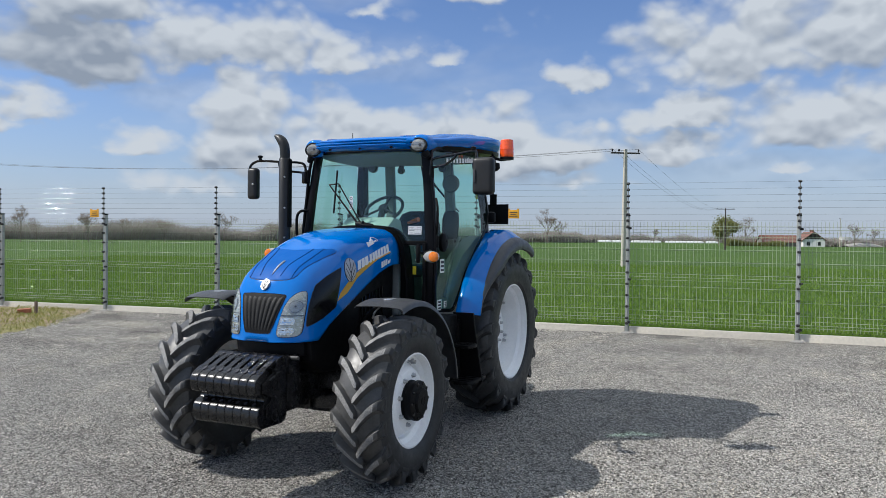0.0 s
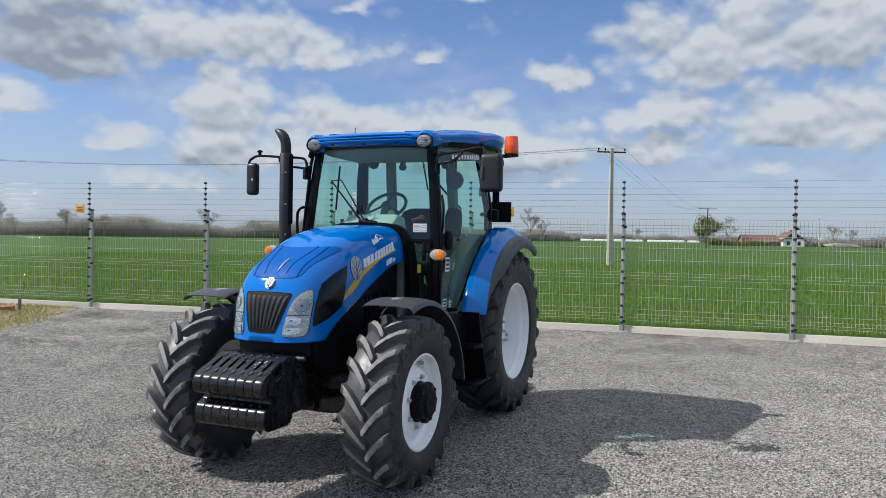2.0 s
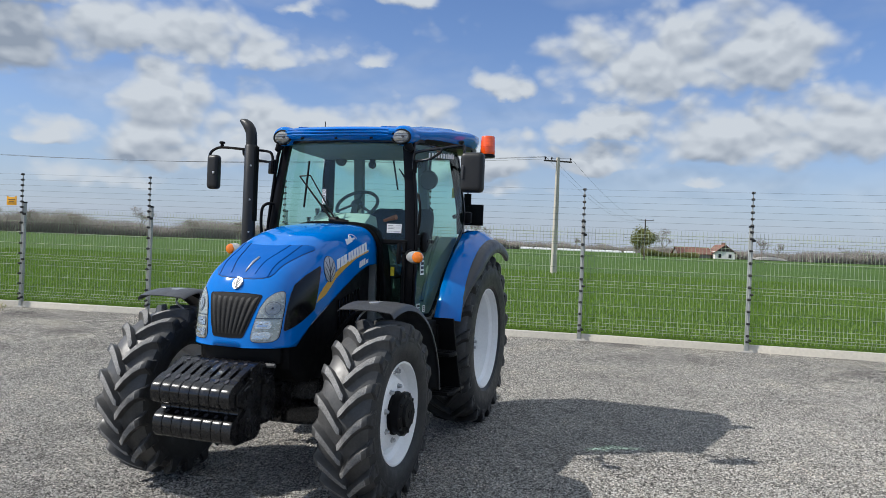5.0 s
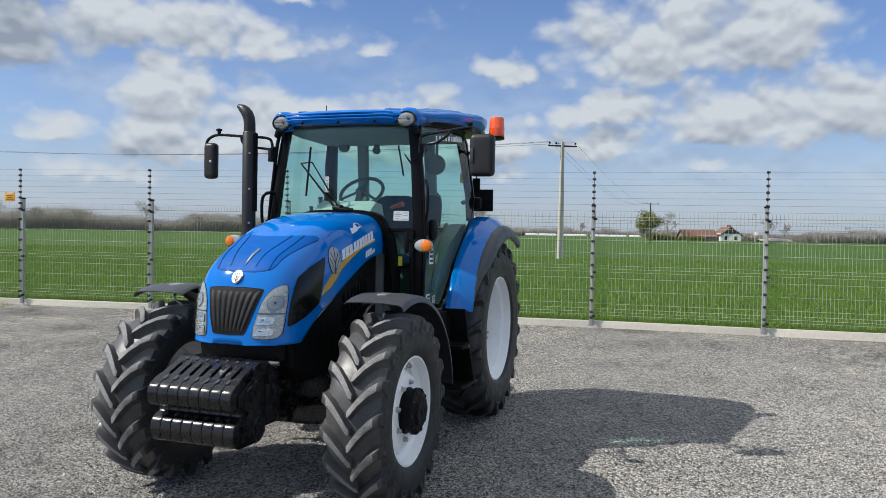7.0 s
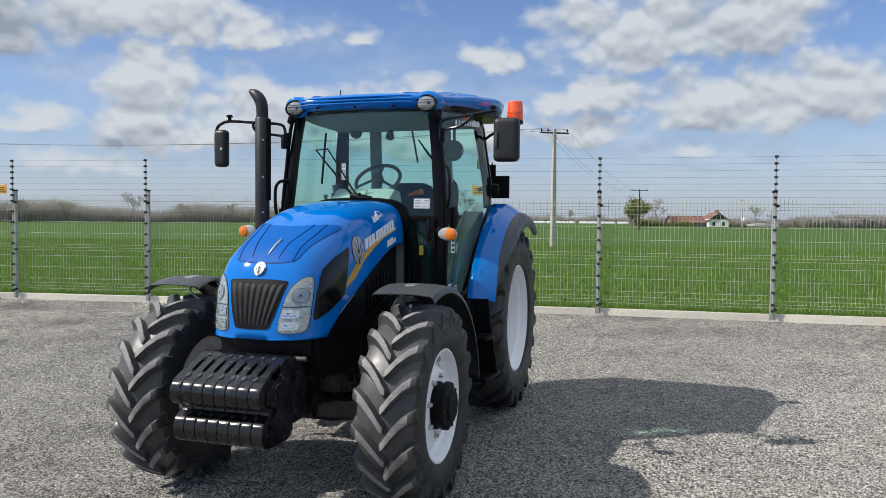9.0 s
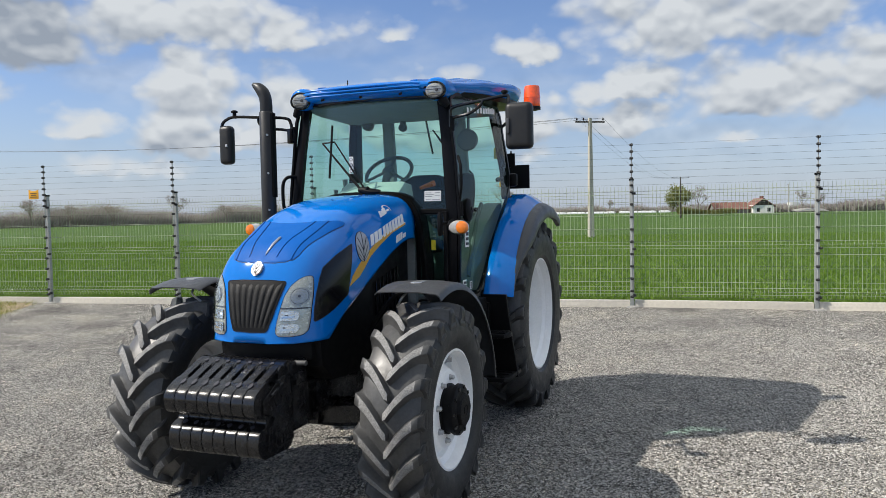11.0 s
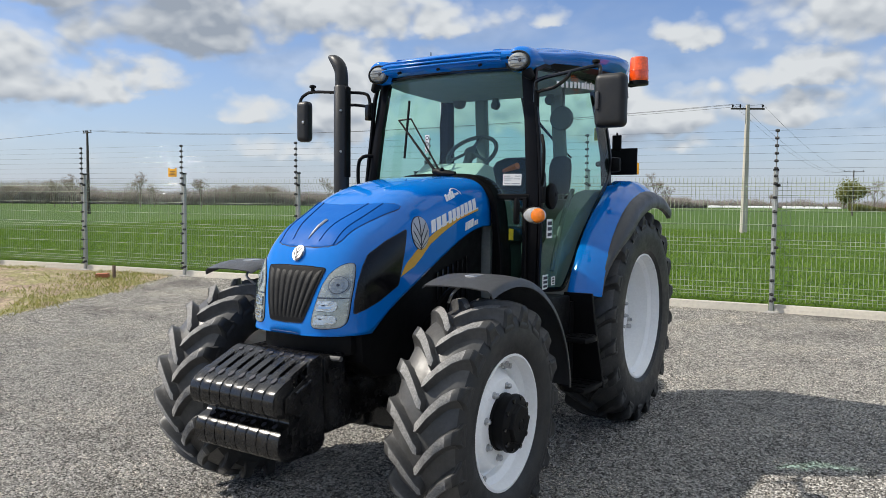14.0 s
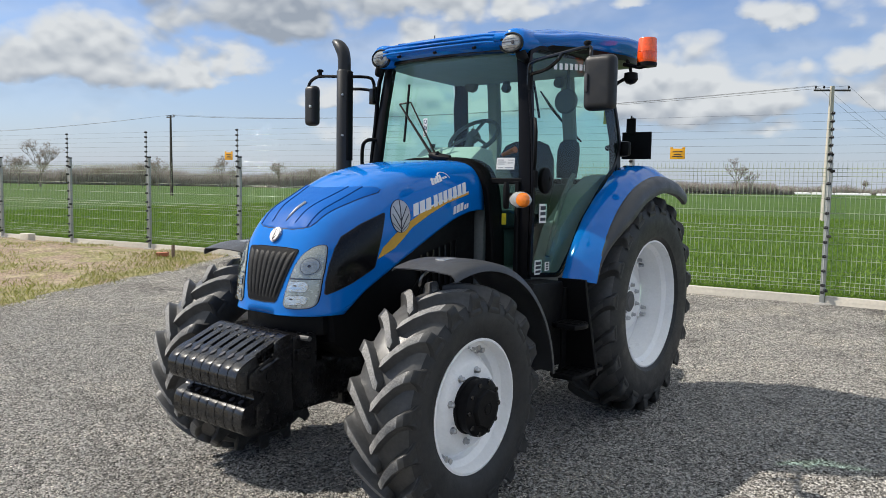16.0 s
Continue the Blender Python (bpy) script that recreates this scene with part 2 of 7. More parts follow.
WORK_LENS = material("work_lamp_lens", (0.33, 0.34, 0.33), 0.20, 0.4, vary=0.2, scale=30, fine=90)
EMBLEM = material("polished_badge", (0.36, 0.37, 0.38), 0.42, 0.45, vary=0.15, scale=60, bump=0.004, bump_scale=70)
SILVER = material("silver_badge", (0.45, 0.46, 0.48), 0.3, 0.8, vary=0.1, scale=10)
YELLOW = material("gold_yellow_decal", (0.62, 0.34, 0.03), 0.4, vary=0.05)
DECAL = material("white_decal", (0.80, 0.81, 0.82), 0.4, vary=0.03)
STICKER = material("white_paper_sticker", (0.82, 0.82, 0.80), 0.6, vary=0.04)
GREY_PRINT = material("grey_print", (0.25, 0.25, 0.26), 0.6)
INK = material("dark_print", (0.03, 0.03, 0.04), 0.6)
YELLOW_TAG = material("yellow_sticker", (0.70, 0.58, 0.03), 0.5)
AMBER = material("amber_lens", (0.80, 0.20, 0.01), 0.18, vary=0.1, scale=40, coat=0.6)
ORANGE = material("orange_beacon_lens", (0.85, 0.085, 0.008), 0.15, vary=0.12, scale=30, coat=0.8)
LENS = glass("clear_lens", (0.93, 0.95, 0.96))
LENS_WHITE = material("clear_ribbed_lens", (0.42, 0.43, 0.41), 0.16, 0.3, vary=0.25, scale=45, fine=120, coat=1.0)
REFLECT = material("headlight_reflector", (0.46, 0.47, 0.42), 0.24, 0.45, vary=0.12, scale=14, fine=50)
RIPPLE = material("rippled_chrome", (0.85, 0.86, 0.84), 0.10, 1.0, vary=0.05, scale=20, bump=0.012, bump_scale=34, rough_vary=0.04)
GLASS = glass("green_tinted_cab_glass", (0.69, 0.90, 0.84))
SEAT = material("dark_seat_fabric", (0.030, 0.034, 0.042), 0.85, vary=0.15, scale=8, bump=0.0015, bump_scale=260)
DASH = material("grey_dashboard_plastic", (0.50, 0.52, 0.49), 0.6, vary=0.08, scale=6)
INTERIOR = material("dark_cab_trim", (0.115, 0.122, 0.122), 0.7, vary=0.1, scale=5)
TRIM = material("mid_grey_cab_trim", (0.22, 0.235, 0.228), 0.7, vary=0.1, scale=5)
LINER = material("grey_headliner", (0.27, 0.28, 0.28), 0.85, vary=0.08, scale=8)
ORANGE_KNOB = material("orange_lever_plastic", (0.60, 0.12, 0.02), 0.5)

# ---- shaping tools ----
def finish(bm, name, mat, parent=None, label="", smooth=35.0):
    bmesh.ops.recalc_face_normals(bm, faces=bm.faces)
    me = bpy.data.meshes.new(name)
    bm.to_mesh(me)
    bm.free()
    for m in (mat if isinstance(mat, (list, tuple)) else [mat]):
        me.materials.append(m)
    me.polygons.foreach_set("use_smooth", [True] * len(me.polygons))
    me.set_sharp_from_angle(angle=radians(smooth))
    ob = new(name, me)
    # thing, part, sub-part: no deeper
    while parent and parent.parent and parent.parent.parent:
        parent = parent.parent
    if parent:
        ob.parent = parent
    if label:
        ob["label"] = label
    return ob


def part(name, bm, mat, parent, label="", smooth=35.0):
    return finish(bm, name, mat, parent, label, smooth)


def thing(name, label, category, m=None, group="", kind=""):
    e = new(name)
    e.empty_display_size = 0.2
    if m is not None:
        e.matrix_basis = m
    return tagged(e, label, category, group, kind)


def box(bm, lo, hi, bevel=0.0, seg=2):
    r = bmesh.ops.create_cube(bm, size=1.0)
    vs = r["verts"]
    lo, hi = Vector(lo), Vector(hi)
    for v in vs:
        v.co = Vector([(lo[i] + hi[i]) / 2 + v.co[i] * (hi[i] - lo[i]) for i in range(3)])
    if bevel:
        es = list({e for v in vs for e in v.link_edges})
        bmesh.ops.bevel(bm, geom=es, offset=bevel, segments=seg, profile=0.6, affect="EDGES")
    return bm


def ring_frame(d):
    d = Vector(d).normalized()
    a = d.cross(Vector((0, 0, 1)))
    if a.length < 1e-3:
        a = d.cross(Vector((1, 0, 0)))
    a.normalize()
    return a, d.cross(a).normalized()


def loft(bm, rings, close_ring=True, caps=True):
    rows = [[bm.verts.new(p) for p in r] for r in rings]
    n = len(rows[0])
    for a, b in zip(rows, rows[1:]):
        for i in range(n if close_ring else n - 1):
            j = (i + 1) % n
            try:
                bm.faces.new((a[i], a[j], b[j], b[i]))
            except ValueError:
                pass
    if caps and close_ring:
        bm.faces.new(rows[0])
        bm.faces.new(rows[-1])
    return rows


def tube(bm, pts, r, seg=10, caps=True):
    """A round bar along a line of points; r is one radius or one a point."""
    pts = [Vector(p) for p in pts]
    rs = r if isinstance(r, (list, tuple)) else [r] * len(pts)
    rings = []
    a = None
    for i, p in enumerate(pts):
        d = (pts[min(i + 1, len(pts) - 1)] - pts[max(i - 1, 0)]).normalized()
        if a is None:
            a, _ = ring_frame(d)
        a = (a - d * a.dot(d)).normalized()
        b = d.cross(a)
        rings.append([p + (a * math.cos(2 * math.pi * k / seg) + b * math.sin(2 * math.pi * k / seg)) * rs[i] for k in range(seg)])
    loft(bm, rings, True, caps)
    return bm


def curve_pts(pts, n=6):
    """A smooth line through the points."""
    P = [Vector(p) for p in pts]
    P = [2 * P[0] - P[1]] + P + [2 * P[-1] - P[-2]]
    out = []
    for i in range(1, len(P) - 2):
        for k in range(n):
            t = k / n
            p0, p1, p2, p3 = P[i - 1:i + 3]
            out.append(0.5 * (2 * p1 + (p2 - p0) * t + (2 * p0 - 5 * p1 + 4 * p2 - p3) * t * t + (3 * p1 - p0 - 3 * p2 + p3) * t ** 3))
    out.append(P[-2])
    return out


def bar(bm, pts, wide, tall, side=(0, 1, 0)):
    """A flat-sided bar along points: wide along `side`, tall across it."""
    pts = [Vector(p) for p in pts]
    s = Vector(side).normalized()
    rings = []
    for i, p in enumerate(pts):
        d = (pts[min(i + 1, len(pts) - 1)] - pts[max(i - 1, 0)]).normalized()
        t = d.cross(s).normalized()
        s2 = t.cross(d).normalized()
        w, h = wide / 2, tall / 2
        c = min(w, h) * 0.35
        rings.append([p + s2 * x + t * y for x, y in ((-w + c, -h), (w - c, -h), (w, -h + c), (w, h - c), (w - c, h), (-w + c, h), (-w, h - c), (-w, -h + c))])
    loft(bm, rings)
    return bm


def prism(bm, poly, axis, a, b, bevel=0.0):
    """Extrude a 2D outline along an axis: x -> (y, z), y -> (x, z), z -> (x, y)."""
    put = {"x": lambda p, q: (q, p[0], p[1]), "y": lambda p, q: (p[0], q, p[1]), "z": lambda p, q: (p[0], p[1], q)}[axis]
    n0 = len(bm.verts)
    rows = [[bm.verts.new(put(p, q)) for p in poly] for q in (a, b)]
    fs = [bm.faces.new(rows[0]), bm.faces.new(rows[1])]
    n = len(poly)
    for i in range(n):
        fs.append(bm.faces.new((rows[0][i], rows[0][(i + 1) % n], rows[1][(i + 1) % n], rows[1][i])))
    if bevel:
        es = list({e for f in fs[:2] for e in f.edges})
        bmesh.ops.bevel(bm, geom=es, offset=bevel, segments=2, profile=0.6, affect="EDGES")
    return bm


def revolve(bm, profile, origin=(0, 0, 0), axis="y", seg=48, closed=False):
    """Turn a line of (along, radius) round an axis through origin."""
    o = Vector(origin)
    def at(h, r, k):
        c, s = math.cos(2 * math.pi * k / seg), math.sin(2 * math.pi * k / seg)
        return o + Vector({"x": (h, r * c, r * s), "y": (r * c, h, r * s), "z": (r * c, r * s, h)}[axis])
    rows = [[bm.verts.new(at(h, r, k)) for k in range(seg)] for h, r in profile]
    pairs = list(zip(rows, rows[1:])) + ([(rows[-1], rows[0])] if closed else [])
    for a, b in pairs:
        for k in range(seg):
            j = (k + 1) % seg
            bm.faces.new((a[k], a[j], b[j], b[k]))
    if not closed:
        for r, (h, rad) in ((rows[0], profile[0]), (rows[-1], profile[-1])):
            if rad > 1e-4:
                bm.faces.new(r)
    bmesh.ops.remove_doubles(bm, verts=[v for r in rows for v in r], dist=1e-5)
    return bm


def rounded(poly, times=2):
    """An outline with its corners cut round."""
    for _ in range(times):
        out = []
        for (x0, z0), (x1, z1) in zip(poly, poly[1:] + poly[:1]):
            out += [(x0 * 0.78 + x1 * 0.22, z0 * 0.78 + z1 * 0.22), (x0 * 0.22 + x1 * 0.78, z0 * 0.22 + z1 * 0.78)]
        poly = out
    return poly


def mirrored(ob, name=None):
    """The same part on the other side of the machine (y turned about)."""
    me = ob.data.copy()
    me.transform(Matrix.Diagonal((1, -1, 1, 1)))
    me.flip_normals()
    o = new(name or ob.name.split(".")[0], me)
    o.parent = ob.parent
    if "label" in ob:
        o["label"] = ob["label"]
    for c in ob.children:
        mc = mirrored(c)
        mc.parent = o
    return o

# ---- ground, kerb and fence line ----
POSTS = [(17.9, 5.50), (15.5, 6.36), (13.05, 7.21), (10.6, 8.05), (8.15, 8.88), (5.72, 9.70), (3.32, 10.51), (0.86, 11.12), (-1.60, 11.72), (-4.05, 12.32),
         (-6.51, 12.925), (-8.97, 13.50), (-11.44, 14.06), (-13.92, 14.60), (-16.40, 15.13), (-18.88, 15.65)]
POSTS.reverse()
PX, PY = np.array([p[0] for p in POSTS]), np.array([p[1] for p in POSTS])


def fence_y(x):
    x = np.asarray(x, float)
    y = np.interp(x, PX, PY)
    y = np.where(x < PX[0], PY[0] + (x - PX[0]) * (PY[1] - PY[0]) / (PX[1] - PX[0]), y)
    return np.where(x > PX[-1], PY[-1] + (x - PX[-1]) * (PY[-1] - PY[-2]) / (PX[-1] - PX[-2]), y)


def smooth01(t):
    t = np.clip(t, 0, 1)
    return t * t * (3 - 2 * t)


def lumps(x, y, s, seed):
    """Cheap rolling relief between -1 and 1."""
    r = np.random.RandomState(seed)
    v = 0
    for k in range(5):
        a, p, f = r.uniform(0, 6.28), r.uniform(0, 6.28), s * 1.7 ** k
        v = v + np.sin((x * np.cos(a) + y * np.sin(a)) * f + p + 1.3 * np.sin((y * np.cos(a) - x * np.sin(a)) * f * 0.7)) / 1.5 ** k
    return v / 2.6


EDGE_X = -6.72           # where the gravel ends and the rough verge begins


def edge_x(y):
    return EDGE_X + 0.10 * np.sin(np.asarray(y) * 1.3) + 0.05 * np.sin(np.asarray(y) * 4.1 + 1)


def ground_z(x, y):
    x, y = np.asarray(x, float), np.asarray(y, float)
    d = y - fence_y(x)
    z = np.where(d > 0, 0.15 * np.clip(1 - d / 60, 0, 1), 0.15 + 0.0315 * np.maximum(d, -14.0))
    z = z + 0.012 * lumps(x, y, 0.9, 3) * smooth01((np.hypot(x - 0.2, y - 5) - 1.5) / 3) * (d < 0)
    # the rough bank beside the gravel
    v = smooth01((edge_x(y) - x) / 1.2) * smooth01(-d / 0.5)
    bank = 0.20 * np.exp(-((x + 12.0) / 3.6) ** 2) * np.exp(-((d + 2.3) / 1.5) ** 2) + 0.05 * np.exp(-((d + 1.8) / 1.5) ** 2)
    z = z + v * (bank + 0.05 * lumps(x, y, 2.6, 5) * np.exp(-((d + 2.0) / 3) ** 2))
    # the field swells a little in the distance
    return z + np.where(d > 30, 0.10 * lumps(x, y, 0.02, 8), 0)


def steps(*runs):
    out = []
    for a, b, s in runs:
        out += list(np.arange(a, b, s))
    return sorted(set(round(float(v), 4) for v in out))


def build_ground():
    xs = steps((-3000, -300, 300), (-300, -60, 30), (-60, -20, 4), (-20, -16, 0.5), (-16, -5.5, 0.12), (-5.5, 8, 0.4), (8, 24, 1.0), (24, 60, 4), (60, 300, 30), (300, 3001, 300))
    ds = steps((-60, -20, 5), (-20, -12, 1.0), (-12, -6, 0.4), (-6, 0.0, 0.12), (0.0, 2, 0.25), (2, 20, 1.0), (20, 60, 5), (60, 300, 30), (300, 3001, 300))
    X, D = np.meshgrid(xs, ds, indexing="ij")
    Y = fence_y(np.clip(X, -400, 400)) + D
    Z = ground_z(X, Y)
    n, m = X.shape
    idx = np.arange(n * m).reshape(n, m)
    quads = np.stack([idx[:-1, :-1], idx[1:, :-1], idx[1:, 1:], idx[:-1, 1:]], -1).reshape(-1, 4)
    me = bpy.data.meshes.new("ground")
    me.from_pydata(np.stack([X, Y, Z], -1).reshape(-1, 3).tolist(), [], quads.tolist())
    for k in (GRAVEL, FIELD, VERGE):
        me.materials.append(k)
    cx, cd = ((X[:-1, :-1] + X[1:, 1:]) / 2).ravel(), ((D[:-1, :-1] + D[1:, 1:]) / 2).ravel()
    cy = ((Y[:-1, :-1] + Y[1:, 1:]) / 2).ravel()
    slot = np.where(cd > 0, 1, np.where((cx < edge_x(cy)) | (cx > 40), 2, 0))
    me.polygons.foreach_set("material_index", slot.astype(np.int32))
    me.polygons.foreach_set("use_smooth", [True] * len(me.polygons))
    return tagged(new("ground", me), "flat ground of grey gravel yard and green crop field", "ground", kind="structure")


def ground_material(name, cols, scales, bump=(), rough=0.9, speck=None):
    """Layers of colour mixed by noise, with stones or soil in relief."""
    m = bpy.data.materials.new(name)
    m.use_nodes = True
    N, K = m.node_tree.nodes, m.node_tree.links
    b = N["Principled BSDF"]
    b.inputs["Roughness"].default_value = rough
    b.inputs["Specular IOR Level"].default_value = 0.25
    co = N.new("ShaderNodeTexCoord").outputs["Object"]

    def tex(s, d=5.0):
        n = N.new("ShaderNodeTexNoise")
        n.inputs["Scale"].default_value, n.inputs["Detail"].default_value, n.inputs["Roughness"].default_value = s, d, 0.6
        K.new(co, n.inputs["Vector"])
        return n.outputs["Fac"]

    def rng(v, lo, hi):
        n = N.new("ShaderNodeMapRange")
        K.new(v, n.inputs[0])
        n.inputs[1].default_value, n.inputs[2].default_value = lo, hi
        return n.outputs[0]

    col = None
    for c, s in zip(cols, [None, *scales]):
        if col is None:
            n = N.new("ShaderNodeRGB")
            n.outputs[0].default_value = (*c, 1)
            col = n.outputs[0]
        else:
            n = N.new("ShaderNodeMixRGB")
            n.inputs[2].default_value = (*c, 1)
            K.new(rng(tex(s[0]), s[1], s[2]), n.inputs[0])
            K.new(col, n.inputs[1])
            col = n.outputs[0]
    if speck:
        for sc, amount in speck:
            v = N.new("ShaderNodeTexVoronoi")
            v.inputs["Scale"].default_value = sc
            K.new(co, v.inputs["Vector"])
            bw = N.new("ShaderNodeSeparateColor")
            K.new(v.outputs["Color"], bw.inputs[0])
            n = N.new("ShaderNodeHueSaturation")
            mr = N.new("ShaderNodeMapRange")
            K.new(bw.outputs[0], mr.inputs[0])
            mr.inputs[3].default_value, mr.inputs[4].default_value = 1 - amount, 1 + amount
            K.new(mr.outputs[0], n.inputs["Value"])
            K.new(col, n.inputs["Color"])
            col = n.outputs[0]
    K.new(col, b.inputs["Base Color"])
    last = None
    for sc, dist, kind in bump:
        n = N.new("ShaderNodeBump")
        n.inputs["Distance"].default_value = dist
        if kind == "cells":
            v = N.new("ShaderNodeTexVoronoi")
            v.inputs["Scale"].default_value = sc
            K.new(co, v.inputs["Vector"])
            iv = N.new("ShaderNodeMath")
            iv.operation = "SUBTRACT"
            iv.inputs[0].default_value = 1.0
            K.new(v.outputs["Distance"], iv.inputs[1])
            K.new(iv.outputs[0], n.inputs["Height"])
        else:
            K.new(tex(sc), n.inputs["Height"])
        if last:
            K.new(last, n.inputs["Normal"])
        last = n.outputs[0]
    if last:
        K.new(last, b.inputs["Normal"])
    return m


GRAVEL = ground_material("grey_gravel", [(0.345, 0.328, 0.298), (0.208, 0.197, 0.180), (0.43, 0.400, 0.346)], [(0.7, 0.50, 0.66), (1.3, 0.50, 0.68)],
                         bump=[(82, 0.022, "cells"), (190, 0.010, "cells"), (5, 0.03, "noise")], speck=[(82, 0.9), (190, 0.8), (16, 0.2)])
FIELD = ground_material("green_crop_field", [(0.045, 0.094, 0.009), (0.056, 0.108, 0.011), (0.036, 0.075, 0.009)], [(0.05, 0.45, 0.6), (0.6, 0.5, 0.66)],
                        bump=[(4, 0.06, "noise"), (30, 0.02, "noise")], speck=[(9, 0.25), (31, 0.3)])
VERGE = ground_material("dry_earth_and_turf", [(0.285, 0.215, 0.155), (0.235, 0.215, 0.10), (0.35, 0.29, 0.19)], [(0.9, 0.47, 0.56), (3.0, 0.52, 0.64)],
                        bump=[(7, 0.05, "noise"), (40, 0.015, "noise")], speck=[(30, 0.3)])
CONCRETE = material("pale_concrete", (0.62, 0.575, 0.49), 0.85, vary=0.10, scale=1.5, fine=25, bump=0.002, bump_scale=60, second=(0.50, 0.46, 0.385), second_amount=0.5, piece=0.06)
GALV = material("galvanised_steel", (0.36, 0.375, 0.36), 0.55, 0.1, vary=0.1, scale=4)
ground = build_ground()

# ---- the tractor: x forward from the rear axle, y to its left, z up ----
FWD = Vector((-0.381, -0.9245, 0)).normalized()
TRACTOR = Matrix.Translation((0.260, 5.940, 0.0)) @ Matrix.Rotation(math.atan2(FWD.y, FWD.x), 4, "Z")
tractor = thing("tractor", "blue farm tractor with white rims and black front weights on gravel", "tractor", TRACTOR)


def section(w, zb, zm, zt, n=3.2, k=24):
    """An arched cross-section from the left foot over the top to the right foot."""
    half = [(w, zb), (w, (zb + zm) / 2)]
    for i in range(4 * k + 1):
        a = math.pi / 2 * i / (4 * k)
        half.append((w * max(0.0, math.cos(a)) ** (2 / n), zm + (zt - zm) * math.sin(a) ** (2 / n)))
    P = np.array(half + [(-y, z) for y, z in reversed(half[:-1])])
    run = np.concatenate([[0], np.cumsum(np.hypot(*np.diff(P, axis=0).T))])
    at = np.linspace(0, run[-1], 4 * k + 1)
    return [(float(y), float(z)) for y, z in zip(np.interp(at, run, P[:, 0]), np.interp(at, run, P[:, 1]))]


def between(rows, n):
    """Rows of numbers with n smooth steps between each pair."""
    R = [np.array(r, float) for r in rows]
    R = [2 * R[0] - R[1]] + R + [2 * R[-1] - R[-2]]
    out = []
    for i in range(1, len(R) - 2):
        p0, p1, p2, p3 = R[i - 1:i + 3]
        for t in np.arange(n) / n:
            out.append(0.5 * (2 * p1 + (p2 - p0) * t + (2 * p0 - 5 * p1 + 4 * p2 - p3) * t * t + (3 * p1 - p0 - 3 * p2 + p3) * t ** 3))
    return out + [R[-2]]


NOSE_W, NOSE_LOW, NOSE_MID, NOSE_TOP, NOSE_N, NOSE_FOCUS = 0.350, 0.946, 1.05, 1.503, 3.3, 0.80


def nose_reach(y, z):
    """How far a point lies out from the middle of the nose: 1 at its edge."""
    lo, hi = 0.0, 1.3
    for _ in range(30):
        r = 0.5 * (lo + hi)
        mid = NOSE_FOCUS + (NOSE_MID - NOSE_FOCUS) * r
        if r < 1e-4:
            inside = False
        elif z <= mid:
            inside = abs(y) <= NOSE_W * r
        else:
            inside = (abs(y) / (NOSE_W * r)) ** NOSE_N + ((z - mid) / ((NOSE_TOP - NOSE_MID) * r)) ** NOSE_N <= 1
        lo, hi = (lo, r) if inside else (r, hi)
    return 0.5 * (lo + hi)


def bonnet_shape():
    bm = bmesh.new()
    rows = []
    for x, w, zb, zm, zt, n in between(((1.37, 0.378, 1.448, 1.48, 1.752, 3.8), (1.50, 0.370, 1.44, 1.46, 1.750, 3.7), (1.65, 0.362, 1.397, 1.42, 1.742, 3.6), (1.83, 0.358, 1.32, 1.36, 1.726, 3.7),
                               (2.0, 0.356, 1.24, 1.30, 1.698, 3.6), (2.15, 0.355, 1.167, 1.24, 1.658, 3.5), (2.28, 0.354, 1.105, 1.19, 1.602, 3.4), (2.40, 0.353, 1.045, 1.14, 1.542, 3.2)), 6):
        rows.append([(x, y, z) for y, z in section(w, zb, zm, zt, n)])
    tip = section(NOSE_W, NOSE_LOW, NOSE_MID, NOSE_TOP, NOSE_N)
    for f in (1.0, 0.99, 0.975, 0.955, 0.93, 0.90, 0.86, 0.81, 0.75, 0.69, 0.62, 0.55, 0.48, 0.40, 0.32, 0.24, 0.16, 0.08, 0.0):
        ring = []
        for y, z in tip:
            p = Vector((y * (0.25 + 0.75 * f), NOSE_LOW + (z - NOSE_LOW) * f))
            r = min(1.0, nose_reach(p.x, p.y))
            ring.append((2.532 + 0.240 * (1 - r ** 3.4) ** 0.62 - 0.115 * (p.y - 1.02), p.x, p.y))
        rows.append(ring)
    loft(bm, rows, False)
    bmesh.ops.remove_doubles(bm, verts=bm.verts[:], dist=0.0003)
    inside = [v for v in bm.verts if not v.is_boundary]
    for _ in range(16):
        bmesh.ops.smooth_vert(bm, verts=inside, factor=0.5, use_axis_x=True, use_axis_y=True, use_axis_z=True)
    bmesh.ops.recalc_face_normals(bm, faces=bm.faces)
    return bm


from mathutils.bvhtree import BVHTree
bonnet_bm = bonnet_shape()
BONNET_TREE = BVHTree.FromBMesh(bonnet_bm)
WAYS = {"left": (Vector((0, -1, 0)), lambda p: Vector((p[0], 1.5, p[1]))), "right": (Vector((0, 1, 0)), lambda p: Vector((p[0], -1.5, p[1]))),
        "front": (Vector((-1, 0, 0)), lambda p: Vector((4.0, p[0], p[1]))), "top": (Vector((0, 0, -1)), lambda p: Vector((p[0], p[1], 3.0)))}


